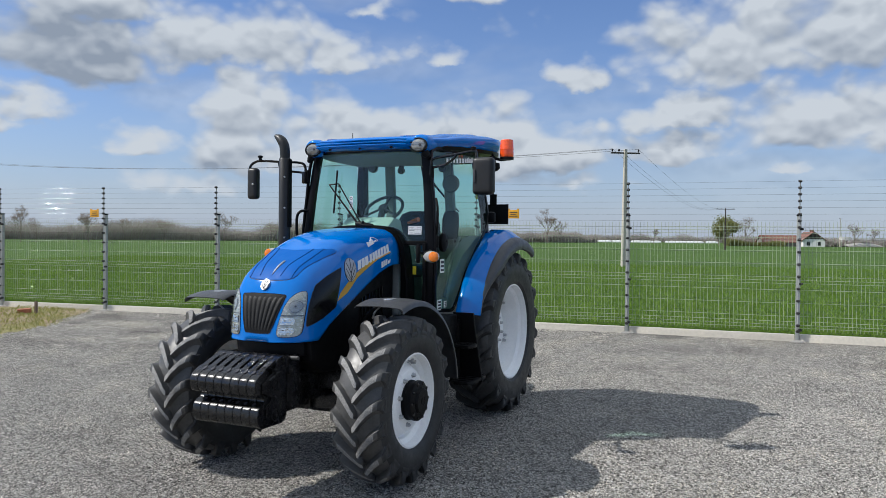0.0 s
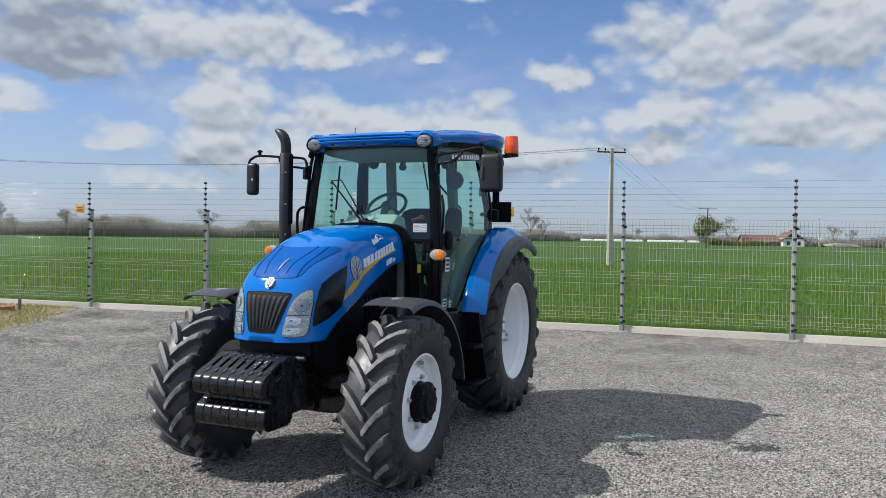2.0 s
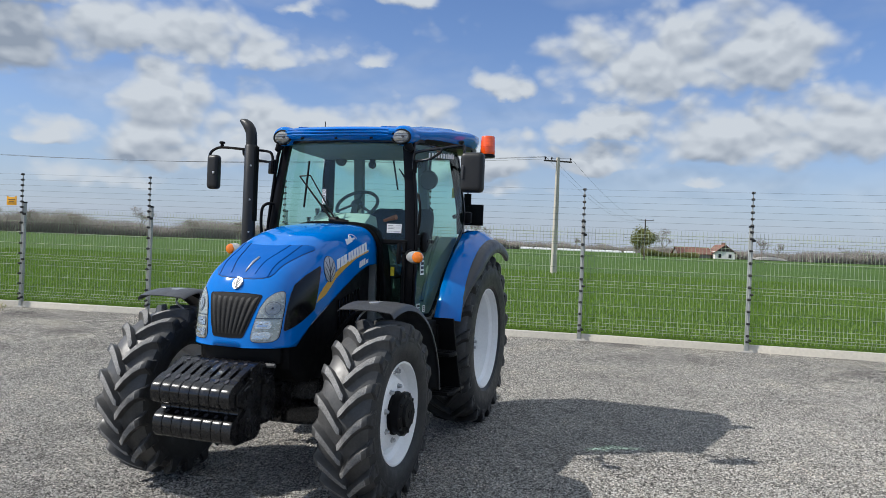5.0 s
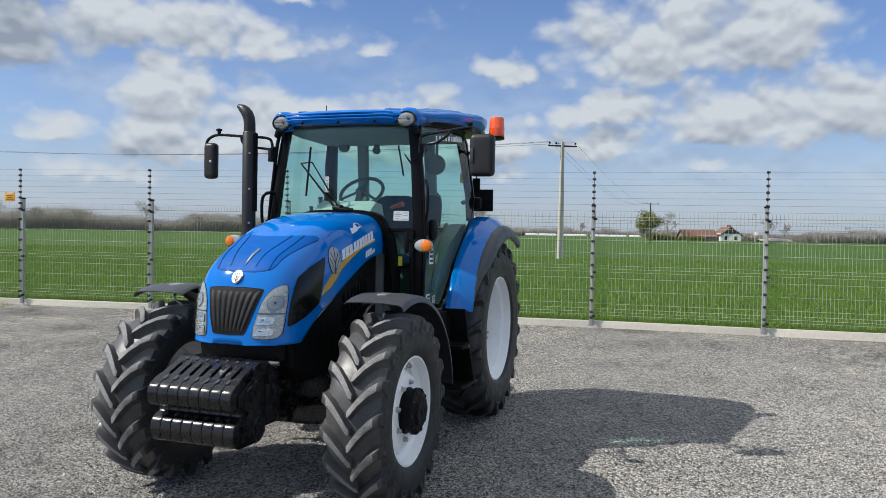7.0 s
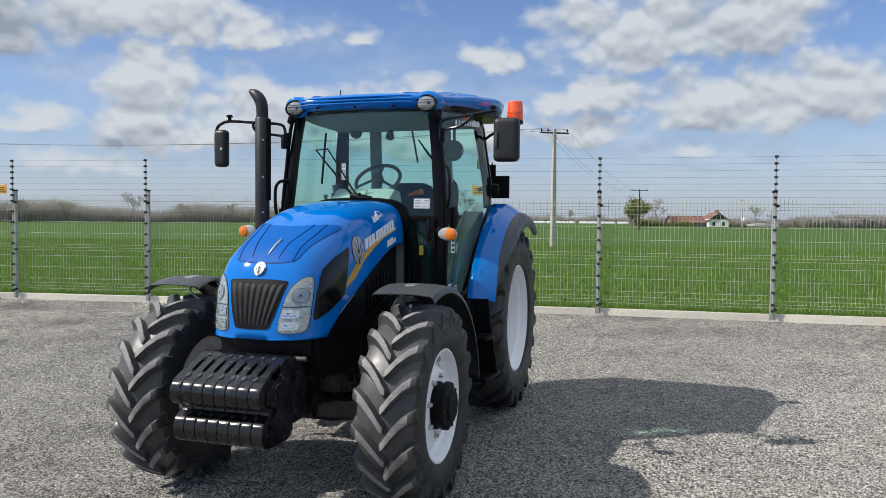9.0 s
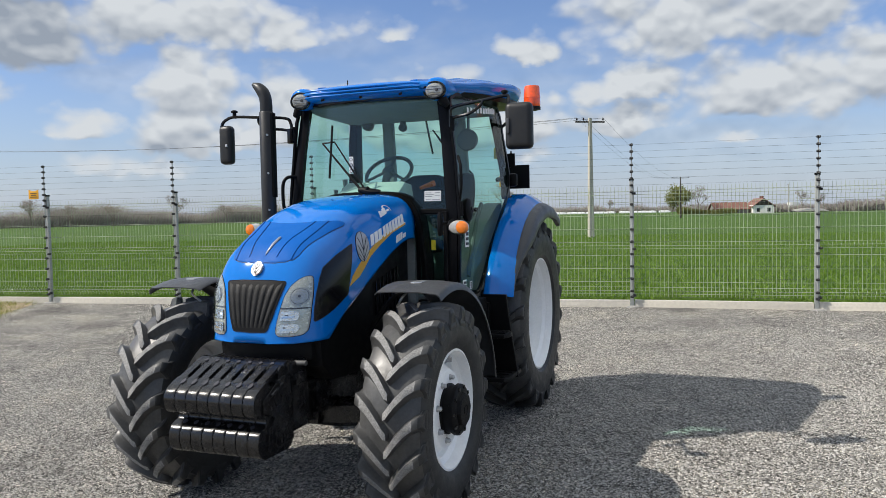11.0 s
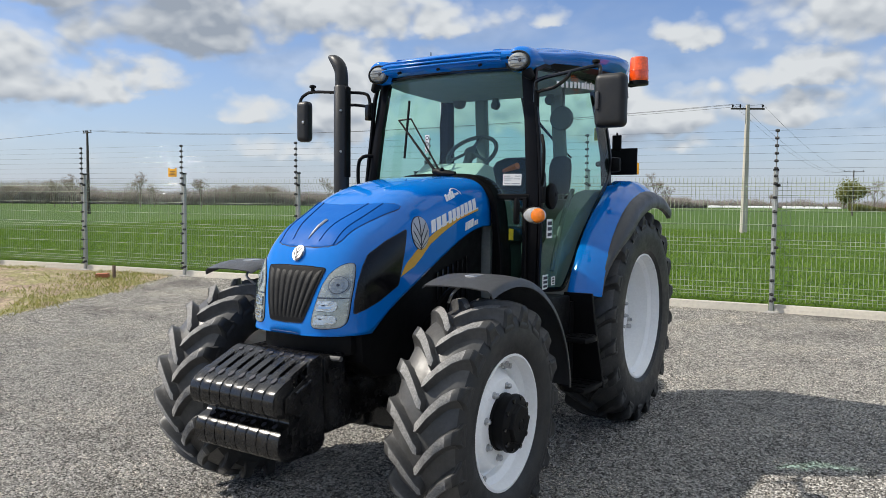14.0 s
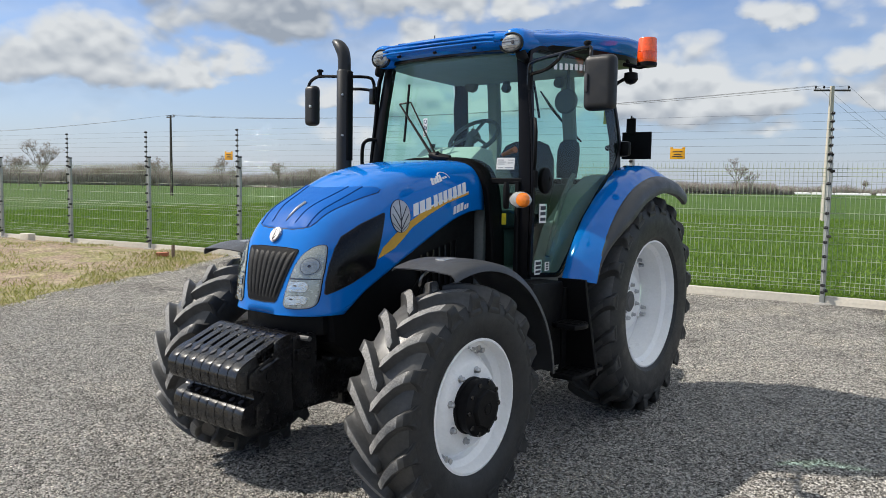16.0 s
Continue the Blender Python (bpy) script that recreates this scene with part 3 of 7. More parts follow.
def inlay(poly, way, lift=0.004, deep=0.012, cuts=0.022, tree=None):
    """An outline laid on a shaped surface, with an edge that goes down into it; cuts is the size of its facets."""
    bm = bmesh.new()
    d, start = WAYS[way]
    bm.faces.new([bm.verts.new(start(p)) for p in poly])
    for ax in [i for i in range(3) if abs(d[i]) < 0.5]:
        lo, hi = min(v.co[ax] for v in bm.verts), max(v.co[ax] for v in bm.verts)
        n = Vector([1.0 if i == ax else 0.0 for i in range(3)])
        for k in range(1, int((hi - lo) / cuts) + 1):
            bmesh.ops.bisect_plane(bm, geom=bm.verts[:] + bm.edges[:] + bm.faces[:], dist=1e-6, plane_co=n * (lo + k * cuts), plane_no=n)
    bmesh.ops.triangulate(bm, faces=bm.faces[:])
    t = tree or BONNET_TREE
    for v in bm.verts:
        hit, nor, _, _ = t.ray_cast(v.co, d)
        if hit is None:
            hit, nor, _, _ = t.find_nearest(v.co + d * 1.15)
        if nor.dot(d) > 0:
            nor = -nor
        v.co = hit + nor * lift
    rim = [e for e in bm.edges if len(e.link_faces) == 1]
    ex = bmesh.ops.extrude_edge_only(bm, edges=rim)["geom"]
    for v in [g for g in ex if isinstance(g, bmesh.types.BMVert)]:
        v.co += d * deep
    return bm


bonnet = part("bonnet", bonnet_bm, BLUE, tractor, "blue sloping bonnet", 50)
solid = bonnet.modifiers.new("thickness", "SOLIDIFY")
solid.thickness, solid.offset = 0.008, -1

def eased(poly, r=0.012):
    """An outline with each corner turned round at r from it."""
    out = []
    n = len(poly)
    for i in range(n):
        p, c, q = (Vector(poly[(i + k) % n]) for k in (-1, 0, 1))
        a, b = p - c, q - c
        ra, rb = min(r, a.length * 0.45), min(r, b.length * 0.45)
        a, b = c + a.normalized() * ra, c + b.normalized() * rb
        for t in (0.0, 0.33, 0.67, 1.0):
            v = a * (1 - t) ** 2 + c * 2 * t * (1 - t) + b * t * t
            out.append((v.x, v.y))
    return out


def grown(poly, d):
    """The outline moved outwards by d."""
    P = [Vector(p) for p in poly]
    n = len(P)
    turn = sum(P[i].x * P[(i + 1) % n].y - P[(i + 1) % n].x * P[i].y for i in range(n))
    out = []
    for i in range(n):
        e = P[(i + 1) % n] - P[i - 1]
        o = Vector((e.y, -e.x)).normalized() * (d if turn > 0 else -d)
        out.append((P[i].x + o.x, P[i].y + o.y))
    return out


SEAM = material("dark_panel_gap", (0.008, 0.012, 0.03), 0.6, vary=0.1)
# ribbed dull panel on the bonnet, with a raised blade
HALF_PANEL = [(2.647, 0.0), (2.645, 0.09), (2.634, 0.150), (2.616, 0.188), (2.592, 0.206), (2.558, 0.214), (2.457, 0.232), (2.357, 0.254), (2.262, 0.278), (2.228, 0.284), (2.208, 0.280), (2.222, 0.262), (2.272, 0.222), (2.318, 0.155), (2.340, 0.08)]
PANEL = HALF_PANEL + [(2.347, 0.0)] + [(x, -y) for x, y in reversed(HALF_PANEL[1:])]
part("panel_gap", inlay(grown(PANEL, 0.0028), "top", 0.0012, 0.004, 0.010), SEAM, bonnet, "dark gap round the top panel")
top_panel = part("bonnet_panel", inlay(PANEL, "top", 0.0030, 0.006, 0.010), BLUE_DULL, bonnet, "dull blue ribbed top panel")
for ya, yb in ((0.087, 0.150), (0.172, 0.212)):
    for s in (-1, 1):
        xr = 2.315 if ya < 0.1 else 2.275
        part("rib", inlay([(2.618, s * ya - 0.004), (2.624, s * ya), (2.618, s * ya + 0.004), (xr, s * yb + 0.004), (xr, s * yb - 0.004)], "top", 0.0068, 0.006, 0.010), BLUE_DULL, top_panel)
        part("rib_edge", inlay([(2.612, s * ya + 0.0045), (2.612, s * ya + 0.0062), (xr, s * yb + 0.0062), (xr, s * yb + 0.0045)], "top", 0.0040, 0.003, 0.010), SEAM, top_panel)
bm = bmesh.new()
blade = []
for f, k in ((0.0, 0.35), (0.12, 0.8), (0.5, 1.0), (0.9, 1.0), (1.0, 0.55)):
    x_, y_ = 2.622 - 0.108 * f, 0.014 + 0.030 * f
    z_ = BONNET_TREE.ray_cast(Vector((x_, y_, 3.0)), Vector((0, 0, -1)))[0].z + 0.006
    blade.append([(x_ + 0.004 * math.cos(a), y_ + 0.0085 * k * math.cos(a), z_ + 0.011 * k * math.sin(a)) for a in np.linspace(0, 2 * math.pi, 9)[:-1]])
loft(bm, blade)
part("ornament", bm, SILVER, bonnet, "silver blade ornament")

# grille: recess and upright slats
GRILLE_MAT = material("charcoal_grille_plastic", (0.013, 0.013, 0.0135), 0.6, spec=0.25, vary=0.35, scale=14, fine=160, bump=0.001, bump_scale=300)
GRILLE = eased([(-0.180, 1.262), (-0.09, 1.268), (0.09, 1.268), (0.180, 1.262), (0.152, 1.165), (0.127, 1.078), (0.101, 1.008), (0.0, 1.004), (-0.101, 1.008), (-0.127, 1.078), (-0.152, 1.165)], 0.012)
part("grille_rim", inlay(grown(GRILLE, 0.005), "front", 0.0035, 0.010), BLACK_GLOSS, bonnet, "black grille rim")
part("grille", inlay(GRILLE, "front", 0.0045, 0.010), BLACK, bonnet, "black plastic grille")
for i in range(8):
    u = (i - 3.5) / 3.5
    top, low = u * 0.152, u * 0.086
    bm = bmesh.new()
    rings = []
    for f in np.linspace(0, 1, 12):
        yc, zc, wide = top + (low - top) * f, 1.258 - 0.240 * f, 0.0190 - 0.0078 * f
        hit = BONNET_TREE.ray_cast(Vector((4.0, yc, zc)), Vector((-1, 0, 0)))[0]
        tall = 0.010 * min(1.0, 5 * f + 0.25, 5 * (1 - f) + 0.25)
        rings.append([(hit.x + 0.001 + tall * math.sin(a), yc + wide * math.cos(a), zc) for a in np.linspace(0, math.pi, 9)])
    loft(bm, rings)
    part("grille_slat", bm, GRILLE_MAT, bonnet, "", 60)
badge_ring = [(0.031 * math.cos(a) - 0.006, 1.327 + 0.032 * math.sin(a)) for a in np.linspace(0, 2 * math.pi, 25)[:-1]]
part("emblem_ring", inlay(grown(badge_ring, 0.004), "front", 0.010, 0.014, 0.010), SILVER, bonnet, "raised rim of the front badge")
emblem = part("emblem", inlay(badge_ring, "front", 0.015, 0.008, 0.010), EMBLEM, bonnet, "round silver front badge with leaf relief")
for x0, z0, x1, z1, w_ in ((0.0, 1.308, 0.0, 1.366, 0.0026), (0.0, 1.312, 0.020, 1.340, 0.0030), (0.0, 1.312, -0.020, 1.340, 0.0030), (0.0, 1.330, 0.016, 1.358, 0.0026), (0.0, 1.330, -0.016, 1.358, 0.0026)):
    part("leaf_mark", inlay([(x0 - 0.006 - w_ / 2, z0 - 0.011), (x0 - 0.006 + w_ / 2, z0 - 0.011), (x1 - 0.006 + w_ / 2, z1 - 0.011), (x1 - 0.006 - w_ / 2, z1 - 0.011)], "front", 0.0162, 0.002, 0.010), GRILLE_MAT, emblem)

# headlights: housing, upper round lamp, lower stacked reflectors, clear cover
LAMP = [(0.294, 1.277), (0.300, 1.235), (0.303, 1.180), (0.301, 1.130), (0.299, 1.059), (0.294, 1.008), (0.276, 0.988), (0.221, 0.982), (0.166, 0.985), (0.153, 1.005), (0.161, 1.066), (0.173, 1.127), (0.186, 1.188), (0.210, 1.241), (0.243, 1.275), (0.268, 1.289), (0.286, 1.290)]
GREY_BACK = material("grey_lamp_back", (0.30, 0.31, 0.31), 0.35, 0.5, vary=0.1, scale=20)
for s in (1, -1):
    outer = eased([(s * y, z) for y, z in LAMP], 0.014)
    lamp = part("headlight", inlay(grown(outer, 0.003), "front", 0.0025, 0.008), BLACK_GLOSS, bonnet, "clear wraparound headlight in a black rim")
    part("lamp_rim", inlay(grown(outer, 0.0005), "front", 0.0040, 0.008), GREY_BACK, lamp, "pale grey lens rim")
    inner = grown(outer, -0.004)
    for low, name_ in ((True, "bright lower reflector tray"), (False, "bright upper reflector tray")):
        side_ = []
        for (x0, z0), (x1, z1) in zip(inner, inner[1:] + inner[:1]):
            cut = 1.122 if low else 1.130
            if (z0 < cut) == low:
                side_.append((x0, z0))
            if (z0 < cut) != (z1 < cut):
                f = (cut - z0) / (z1 - z0)
                side_.append((x0 + (x1 - x0) * f, cut))
        part("lens", inlay(side_, "front", 0.0055, 0.007), REFLECT, lamp, name_)
    part("lamp_divider", inlay([(s * 0.172, 1.1235), (s * 0.298, 1.1235), (s * 0.298, 1.1285), (s * 0.173, 1.1285)], "front", 0.0065, 0.004), INK, lamp, "dark line between the lamp halves")
    yy, zz, rr = s * 0.253, 1.187, 0.041

    def disc(k, lift, deep, mat, name, label=""):
        part(name, inlay([(yy + rr * k * math.cos(a), zz + rr * 1.1 * k * math.sin(a)) for a in np.linspace(0, 2 * math.pi, 25)[:-1]], "front", lift, deep, 0.012), mat, lamp, label)

    disc(1.0, 0.0085, 0.006, GREY_BACK, "bulb_bowl", "grey ring of the round lamp")
    disc(0.90, 0.0095, 0.003, INK, "bulb_gap")
    disc(0.84, 0.0110, 0.004, LENS_WHITE, "bulb_lens", "ribbed round lens")
    disc(0.50, 0.0122, 0.003, GREY_BACK, "bulb_ring")
    disc(0.42, 0.0130, 0.003, LENS_WHITE, "bulb_lens")
    disc(0.14, 0.0145, 0.003, INK, "bulb")
    for k in range(5):
        zb_ = zz - rr * 0.66 + rr * 0.33 * k
        hw = rr * 0.8 * math.sqrt(max(0.05, 1 - ((zb_ - zz) / (rr * 0.96)) ** 2))
        part("lens_rib", inlay([(yy - hw, zb_ - 0.0010), (yy + hw, zb_ - 0.0010), (yy + hw, zb_ + 0.0010), (yy - hw, zb_ + 0.0010)], "front", 0.0135, 0.002), GREY_BACK, lamp)
    # two hollow reflectors one over the other, with dark edges between
    for z0, z1, ya, yb in ((1.064, 1.112, 0.178, 0.252), (1.000, 1.046, 0.170, 0.252)):
        block = eased([(s * (ya - 0.006), z0), (s * yb, z0), (s * (yb + 0.010), (z0 + z1) / 2), (s * yb, z1), (s * ya, z1)], 0.010)
        part("reflector_gap", inlay(grown(block, 0.0016), "front", 0.0065, 0.003, 0.012), INK, lamp)
        part("reflector_block", inlay(block, "front", 0.0115, 0.009, 0.012), RIPPLE, lamp, "polished hollow reflector")
        part("reflector_edge", inlay([(s * (ya + 0.008), z0 + 0.012), (s * (yb - 0.014), z0 + 0.012), (s * (yb - 0.010), z0 + 0.022), (s * (ya + 0.010), z0 + 0.022)], "front", 0.0145, 0.003, 0.012), CHROME, lamp)
        part("reflector_mark", inlay([(s * (ya + 0.022), z0 + 0.025), (s * (ya + 0.034), z0 + 0.025), (s * (ya + 0.034), z0 + 0.031), (s * (ya + 0.022), z0 + 0.031)], "front", 0.0150, 0.003, 0.012), INK, lamp)
    part("lamp_cover", inlay(inner, "front", 0.0180, 0.012, 0.012), LENS, lamp, "clear plastic lamp cover")

# side openings, stripe, badge and lettering as plain shapes
VENT = eased([(2.233, 1.444), (2.284, 1.290), (2.324, 1.165), (2.480, 1.100), (2.636, 1.050), (2.628, 1.112), (2.607, 1.194), (2.571, 1.272), (2.528, 1.328), (2.398, 1.388)], 0.010)
VENT_MAT = material("black_vent_mesh", (0.006, 0.006, 0.007), 0.16, vary=0.3, scale=9, fine=70, rough_vary=0.05, spec=0.22)
LEAF_SILVER = material("satin_silver_badge", (0.42, 0.43, 0.45), 0.38, 0.55, vary=0.08, scale=12)
for way in ("left", "right"):
    part("vent_gap", inlay(grown(VENT, 0.004), way, 0.0012, 0.006), SEAM, bonnet)
    part("side_vent", inlay(VENT, way, 0.0022, 0.010), VENT_MAT, bonnet, "glossy black side air vent")
    part("stripe", inlay([(2.303, 1.205), (2.262, 1.262), (2.160, 1.333), (2.050, 1.392), (1.945, 1.441), (1.800, 1.492), (1.520, 1.554), (1.520, 1.543), (1.720, 1.492), (1.885, 1.427), (2.030, 1.360), (2.110, 1.298), (2.178, 1.252)], way, 0.0025, 0.004), YELLOW, bonnet, "gold swoosh decal")
    part("stripe", inlay([(1.800, 1.492), (1.520, 1.554), (1.520, 1.560), (1.800, 1.499), (1.930, 1.455), (1.945, 1.441)], way, 0.0030, 0.004), DECAL, bonnet, "thin white line over the swoosh")
    oval = [(2.120 + 0.074 * math.cos(a), 1.424 + 0.086 * math.sin(a)) for a in np.linspace(0, 2 * math.pi, 29)[:-1]]
    leaf = part("badge", inlay(grown(oval, 0.003), way, 0.0035, 0.005), SEAM, bonnet, "oval leaf badge with a dark edge")
    part("badge_face", inlay(oval, way, 0.0050, 0.004), LEAF_SILVER, leaf, "satin silver leaf face")
    for x0, z0, x1, z1 in ((0, 1.338, 0, 1.508), (0, 1.352, 0.062, 1.436), (0, 1.352, -0.062, 1.436), (0, 1.398, 0.050, 1.478), (0, 1.398, -0.050, 1.478), (0, 1.340, 0.070, 1.392), (0, 1.340, -0.070, 1.392)):
        w_ = 0.0052 if z0 > 1.345 or x1 == 0 else 0.004
        part("vein", inlay([(2.120 + x0 - w_ / 2, z0), (2.120 + x0 + w_ / 2, z0), (2.120 + x1 + w_ / 2, z1), (2.120 + x1 - w_ / 2, z1)], way, 0.0065, 0.003), SEAM, leaf)

    def stroke(x, z, wide, tall, rise, lean=0.010):
        part("letter_bar", inlay([(x, z), (x - wide, z + wide * rise), (x - wide - lean * 0.3, z + wide * rise + tall), (x - lean * 0.3, z + tall)], way, 0.0032, 0.003), DECAL, bonnet)

    x = 2.016
    for word, step in ((3, 0.0545), (7, 0.0440)):
        for _ in range(word):
            stroke(x, 1.420 + (2.016 - x) * 0.272, step - 0.0125, 0.066, 0.272)
            x -= step
        x -= 0.013
    for k, (wd, tl) in enumerate(((0.026, 0.046), (0.030, 0.046), (0.028, 0.046), (0.018, 0.028), (0.018, 0.028))):
        stroke((1.662, 1.632, 1.598, 1.562, 1.540)[k], 1.424 + (1.662 - (1.662, 1.632, 1.598, 1.562, 1.540)[k]) * 0.285, wd - 0.004, tl, 0.285)
    for k in range(4):
        stroke(1.834 - k * 0.0255, 1.592 + k * 0.007, 0.020, 0.036 if k != 1 else 0.030, 0.24, 0.006)
    for k in range(2):
        stroke(1.728 - k * 0.022, 1.628 + k * 0.005, 0.017, 0.011, 0.20, 0.0)
    arc = [(1.716 - 0.052 * math.cos(a), 1.634 + 0.036 * math.sin(a)) for a in np.linspace(0.15, 2.7, 12)]
    part("logo_arc", inlay(arc + [(x0 * 0.94 + 1.716 * 0.06, z0 - 0.0045) for x0, z0 in reversed(arc)], way, 0.0032, 0.003), DECAL, bonnet, "white curved line of the dealer mark")

# engine bay below the bonnet, and chassis
bm = bmesh.new()
prism(bm, [(1.38, 0.62), (2.45, 0.70), (2.58, 0.80), (2.60, 0.975), (2.55, 1.01), (2.37, 1.09), (2.15, 1.19), (1.985, 1.265), (1.81, 1.35), (1.65, 1.415), (1.38, 1.49)], "y", -0.328, 0.328, 0.03)
engine = part("engine_side", bm, BLACK, tractor, "black engine side panels")
for s in (-1, 1):
    for k in range(7):
        bm = bmesh.new()
        bar(bm, [(1.93 - k * 0.055, s * 0.340, 1.20 + k * 0.012), (1.93 - k * 0.055, s * 0.340, 0.98)], 0.010, 0.016, (0, 1, 0))
        part("louvre", bm, BLACK_GLOSS, engine)
bm = bmesh.new()
box(bm, (0.25, -0.22, 0.42), (1.45, 0.22, 0.95), 0.04)
box(bm, (1.40, -0.20, 0.48), (2.55, 0.20, 0.72), 0.03)
part("transmission", bm, CAST, tractor, "black gearbox and chassis")
bm = bmesh.new()
tube(bm, [(0, -0.62, 0.765), (0, -0.30, 0.765), (0, 0.30, 0.765), (0, 0.62, 0.765)], [0.10, 0.15, 0.15, 0.10], 20)
part("rear_axle", bm, CAST, tractor)
bm = bmesh.new()
bar(bm, [(2.232, -0.60, 0.50), (2.232, -0.25, 0.46), (2.232, 0.25, 0.46), (2.232, 0.60, 0.50)], 0.16, 0.15, (1, 0, 0))
box(bm, (2.10, -0.16, 0.40), (2.36, 0.16, 0.62), 0.03)
part("front_axle", bm, CAST, tractor)
bm = bmesh.new()
box(bm, (2.42, -0.20, 0.46), (2.82, 0.20, 0.70), 0.02)
box(bm, (2.64, -0.27, 0.50), (2.80, 0.27, 0.86), 0.015)
box(bm, (2.70, 0.25, 0.74), (2.79, 0.29, 0.80), 0.008)
part("weight_carrier", bm, CAST, tractor, "black cast front weight carrier")
bm = bmesh.new()
tube(bm, [(2.745, 0.19, 0.845), (2.745, 0.325, 0.850)], 0.013, 10)
part("carrier_pin", bm, STEEL_DULL, tractor, "dull steel carrier pin")
bm = bmesh.new()
prism(bm, [(2.50, -0.30), (2.62, -0.285), (2.70, -0.20), (2.725, 0.0), (2.70, 0.20), (2.62, 0.285), (2.50, 0.30)], "z", 0.84, 0.940, 0.015)
part("chin", bm, BLACK, tractor, "black plastic under the nose")

# suitcase weights, side by side
def weight(y0, y1):
    bm = bmesh.new()
    g = 0.0025
    body = [(2.79, 0.455), (2.83, 0.425), (3.045, 0.430), (3.085, 0.452), (3.100, 0.50), (3.092, 0.555), (3.070, 0.575), (3.028, 0.592), (3.020, 0.612), (3.026, 0.634), (3.095, 0.638),
            (3.120, 0.662), (3.128, 0.715), (3.114, 0.752), (3.085, 0.773), (3.045, 0.792), (3.005, 0.808), (2.996, 0.738), (2.914, 0.752), (2.906, 0.846), (2.862, 0.864), (2.82, 0.876), (2.79, 0.872), (2.775, 0.82)]
    prism(bm, eased(body, 0.012), "y", y0 + g, y1 - g, 0.005)
    c, h = (y0 + y1) / 2, (y1 - y0) * 0.315
    strip = [(3.030, 0.7985), (3.000, 0.8115), (2.950, 0.8325), (2.900, 0.852), (2.880, 0.8575), (2.880, 0.835), (2.950, 0.808), (3.000, 0.785), (3.030, 0.775)]
    prism(bm, strip, "y", c - h, c + h, 0.004)
    wdg = part("front_weight", bm, CAST, tractor, "black cast suitcase weight", 50)
    return wdg


for i in range(8):
    weight(-0.270 + i * 0.0668, -0.270 + (i + 1) * 0.0668)
# finger holes where neighbouring weights meet
for i in range(1, 8):
    for x_, z_, tilt, rx_ in ((3.052, 0.7905, 25, 0.020), (2.868, 0.8640, 22, 0.011), (3.048, 0.5860, 20, 0.015)):
        bm = bmesh.new()
        revolve(bm, [(-0.004, 0.0), (-0.004, 0.011), (0.0022, 0.011), (0.0022, 0.0)], (0, 0, 0), "z", 12)
        bm.transform(pose(x_, -0.270 + i * 0.0668, z_, 0, tilt, 0) @ Matrix.Diagonal((rx_ / 0.011, 1, 1, 1)))
        part("finger_hole", bm, INK, tractor)
for yy, w in ((0.268, 0.012),):
    bm = bmesh.new()
    prism(bm, [(2.80, 0.47), (3.02, 0.47), (3.02, 0.57), (2.96, 0.62), (3.06, 0.66), (3.06, 0.72), (2.92, 0.80), (2.82, 0.82)], "y", yy - 0.004, yy + 0.006, 0.004)
    part("cast_rim", bm, CAST, tractor)
bm = bmesh.new()
tube(bm, [(2.93, 0.24, 0.79), (2.93, 0.285, 0.79)], 0.012, 10)
tube(bm, [(3.00, 0.278, 0.735), (2.90, 0.278, 0.775)], 0.007, 8)
part("weight_pin", bm, CAST, tractor)
for a, r in ((0.50, 0.045), (0.70, 0.035)):
    bm = bmesh.new()
    revolve(bm, [(0.262, r), (0.278, r), (0.278, r * 0.75), (0.262, r * 0.75)], (2.93, 0, a), "y", 18, True)
    part("cast_boss", bm, CAST, tractor)

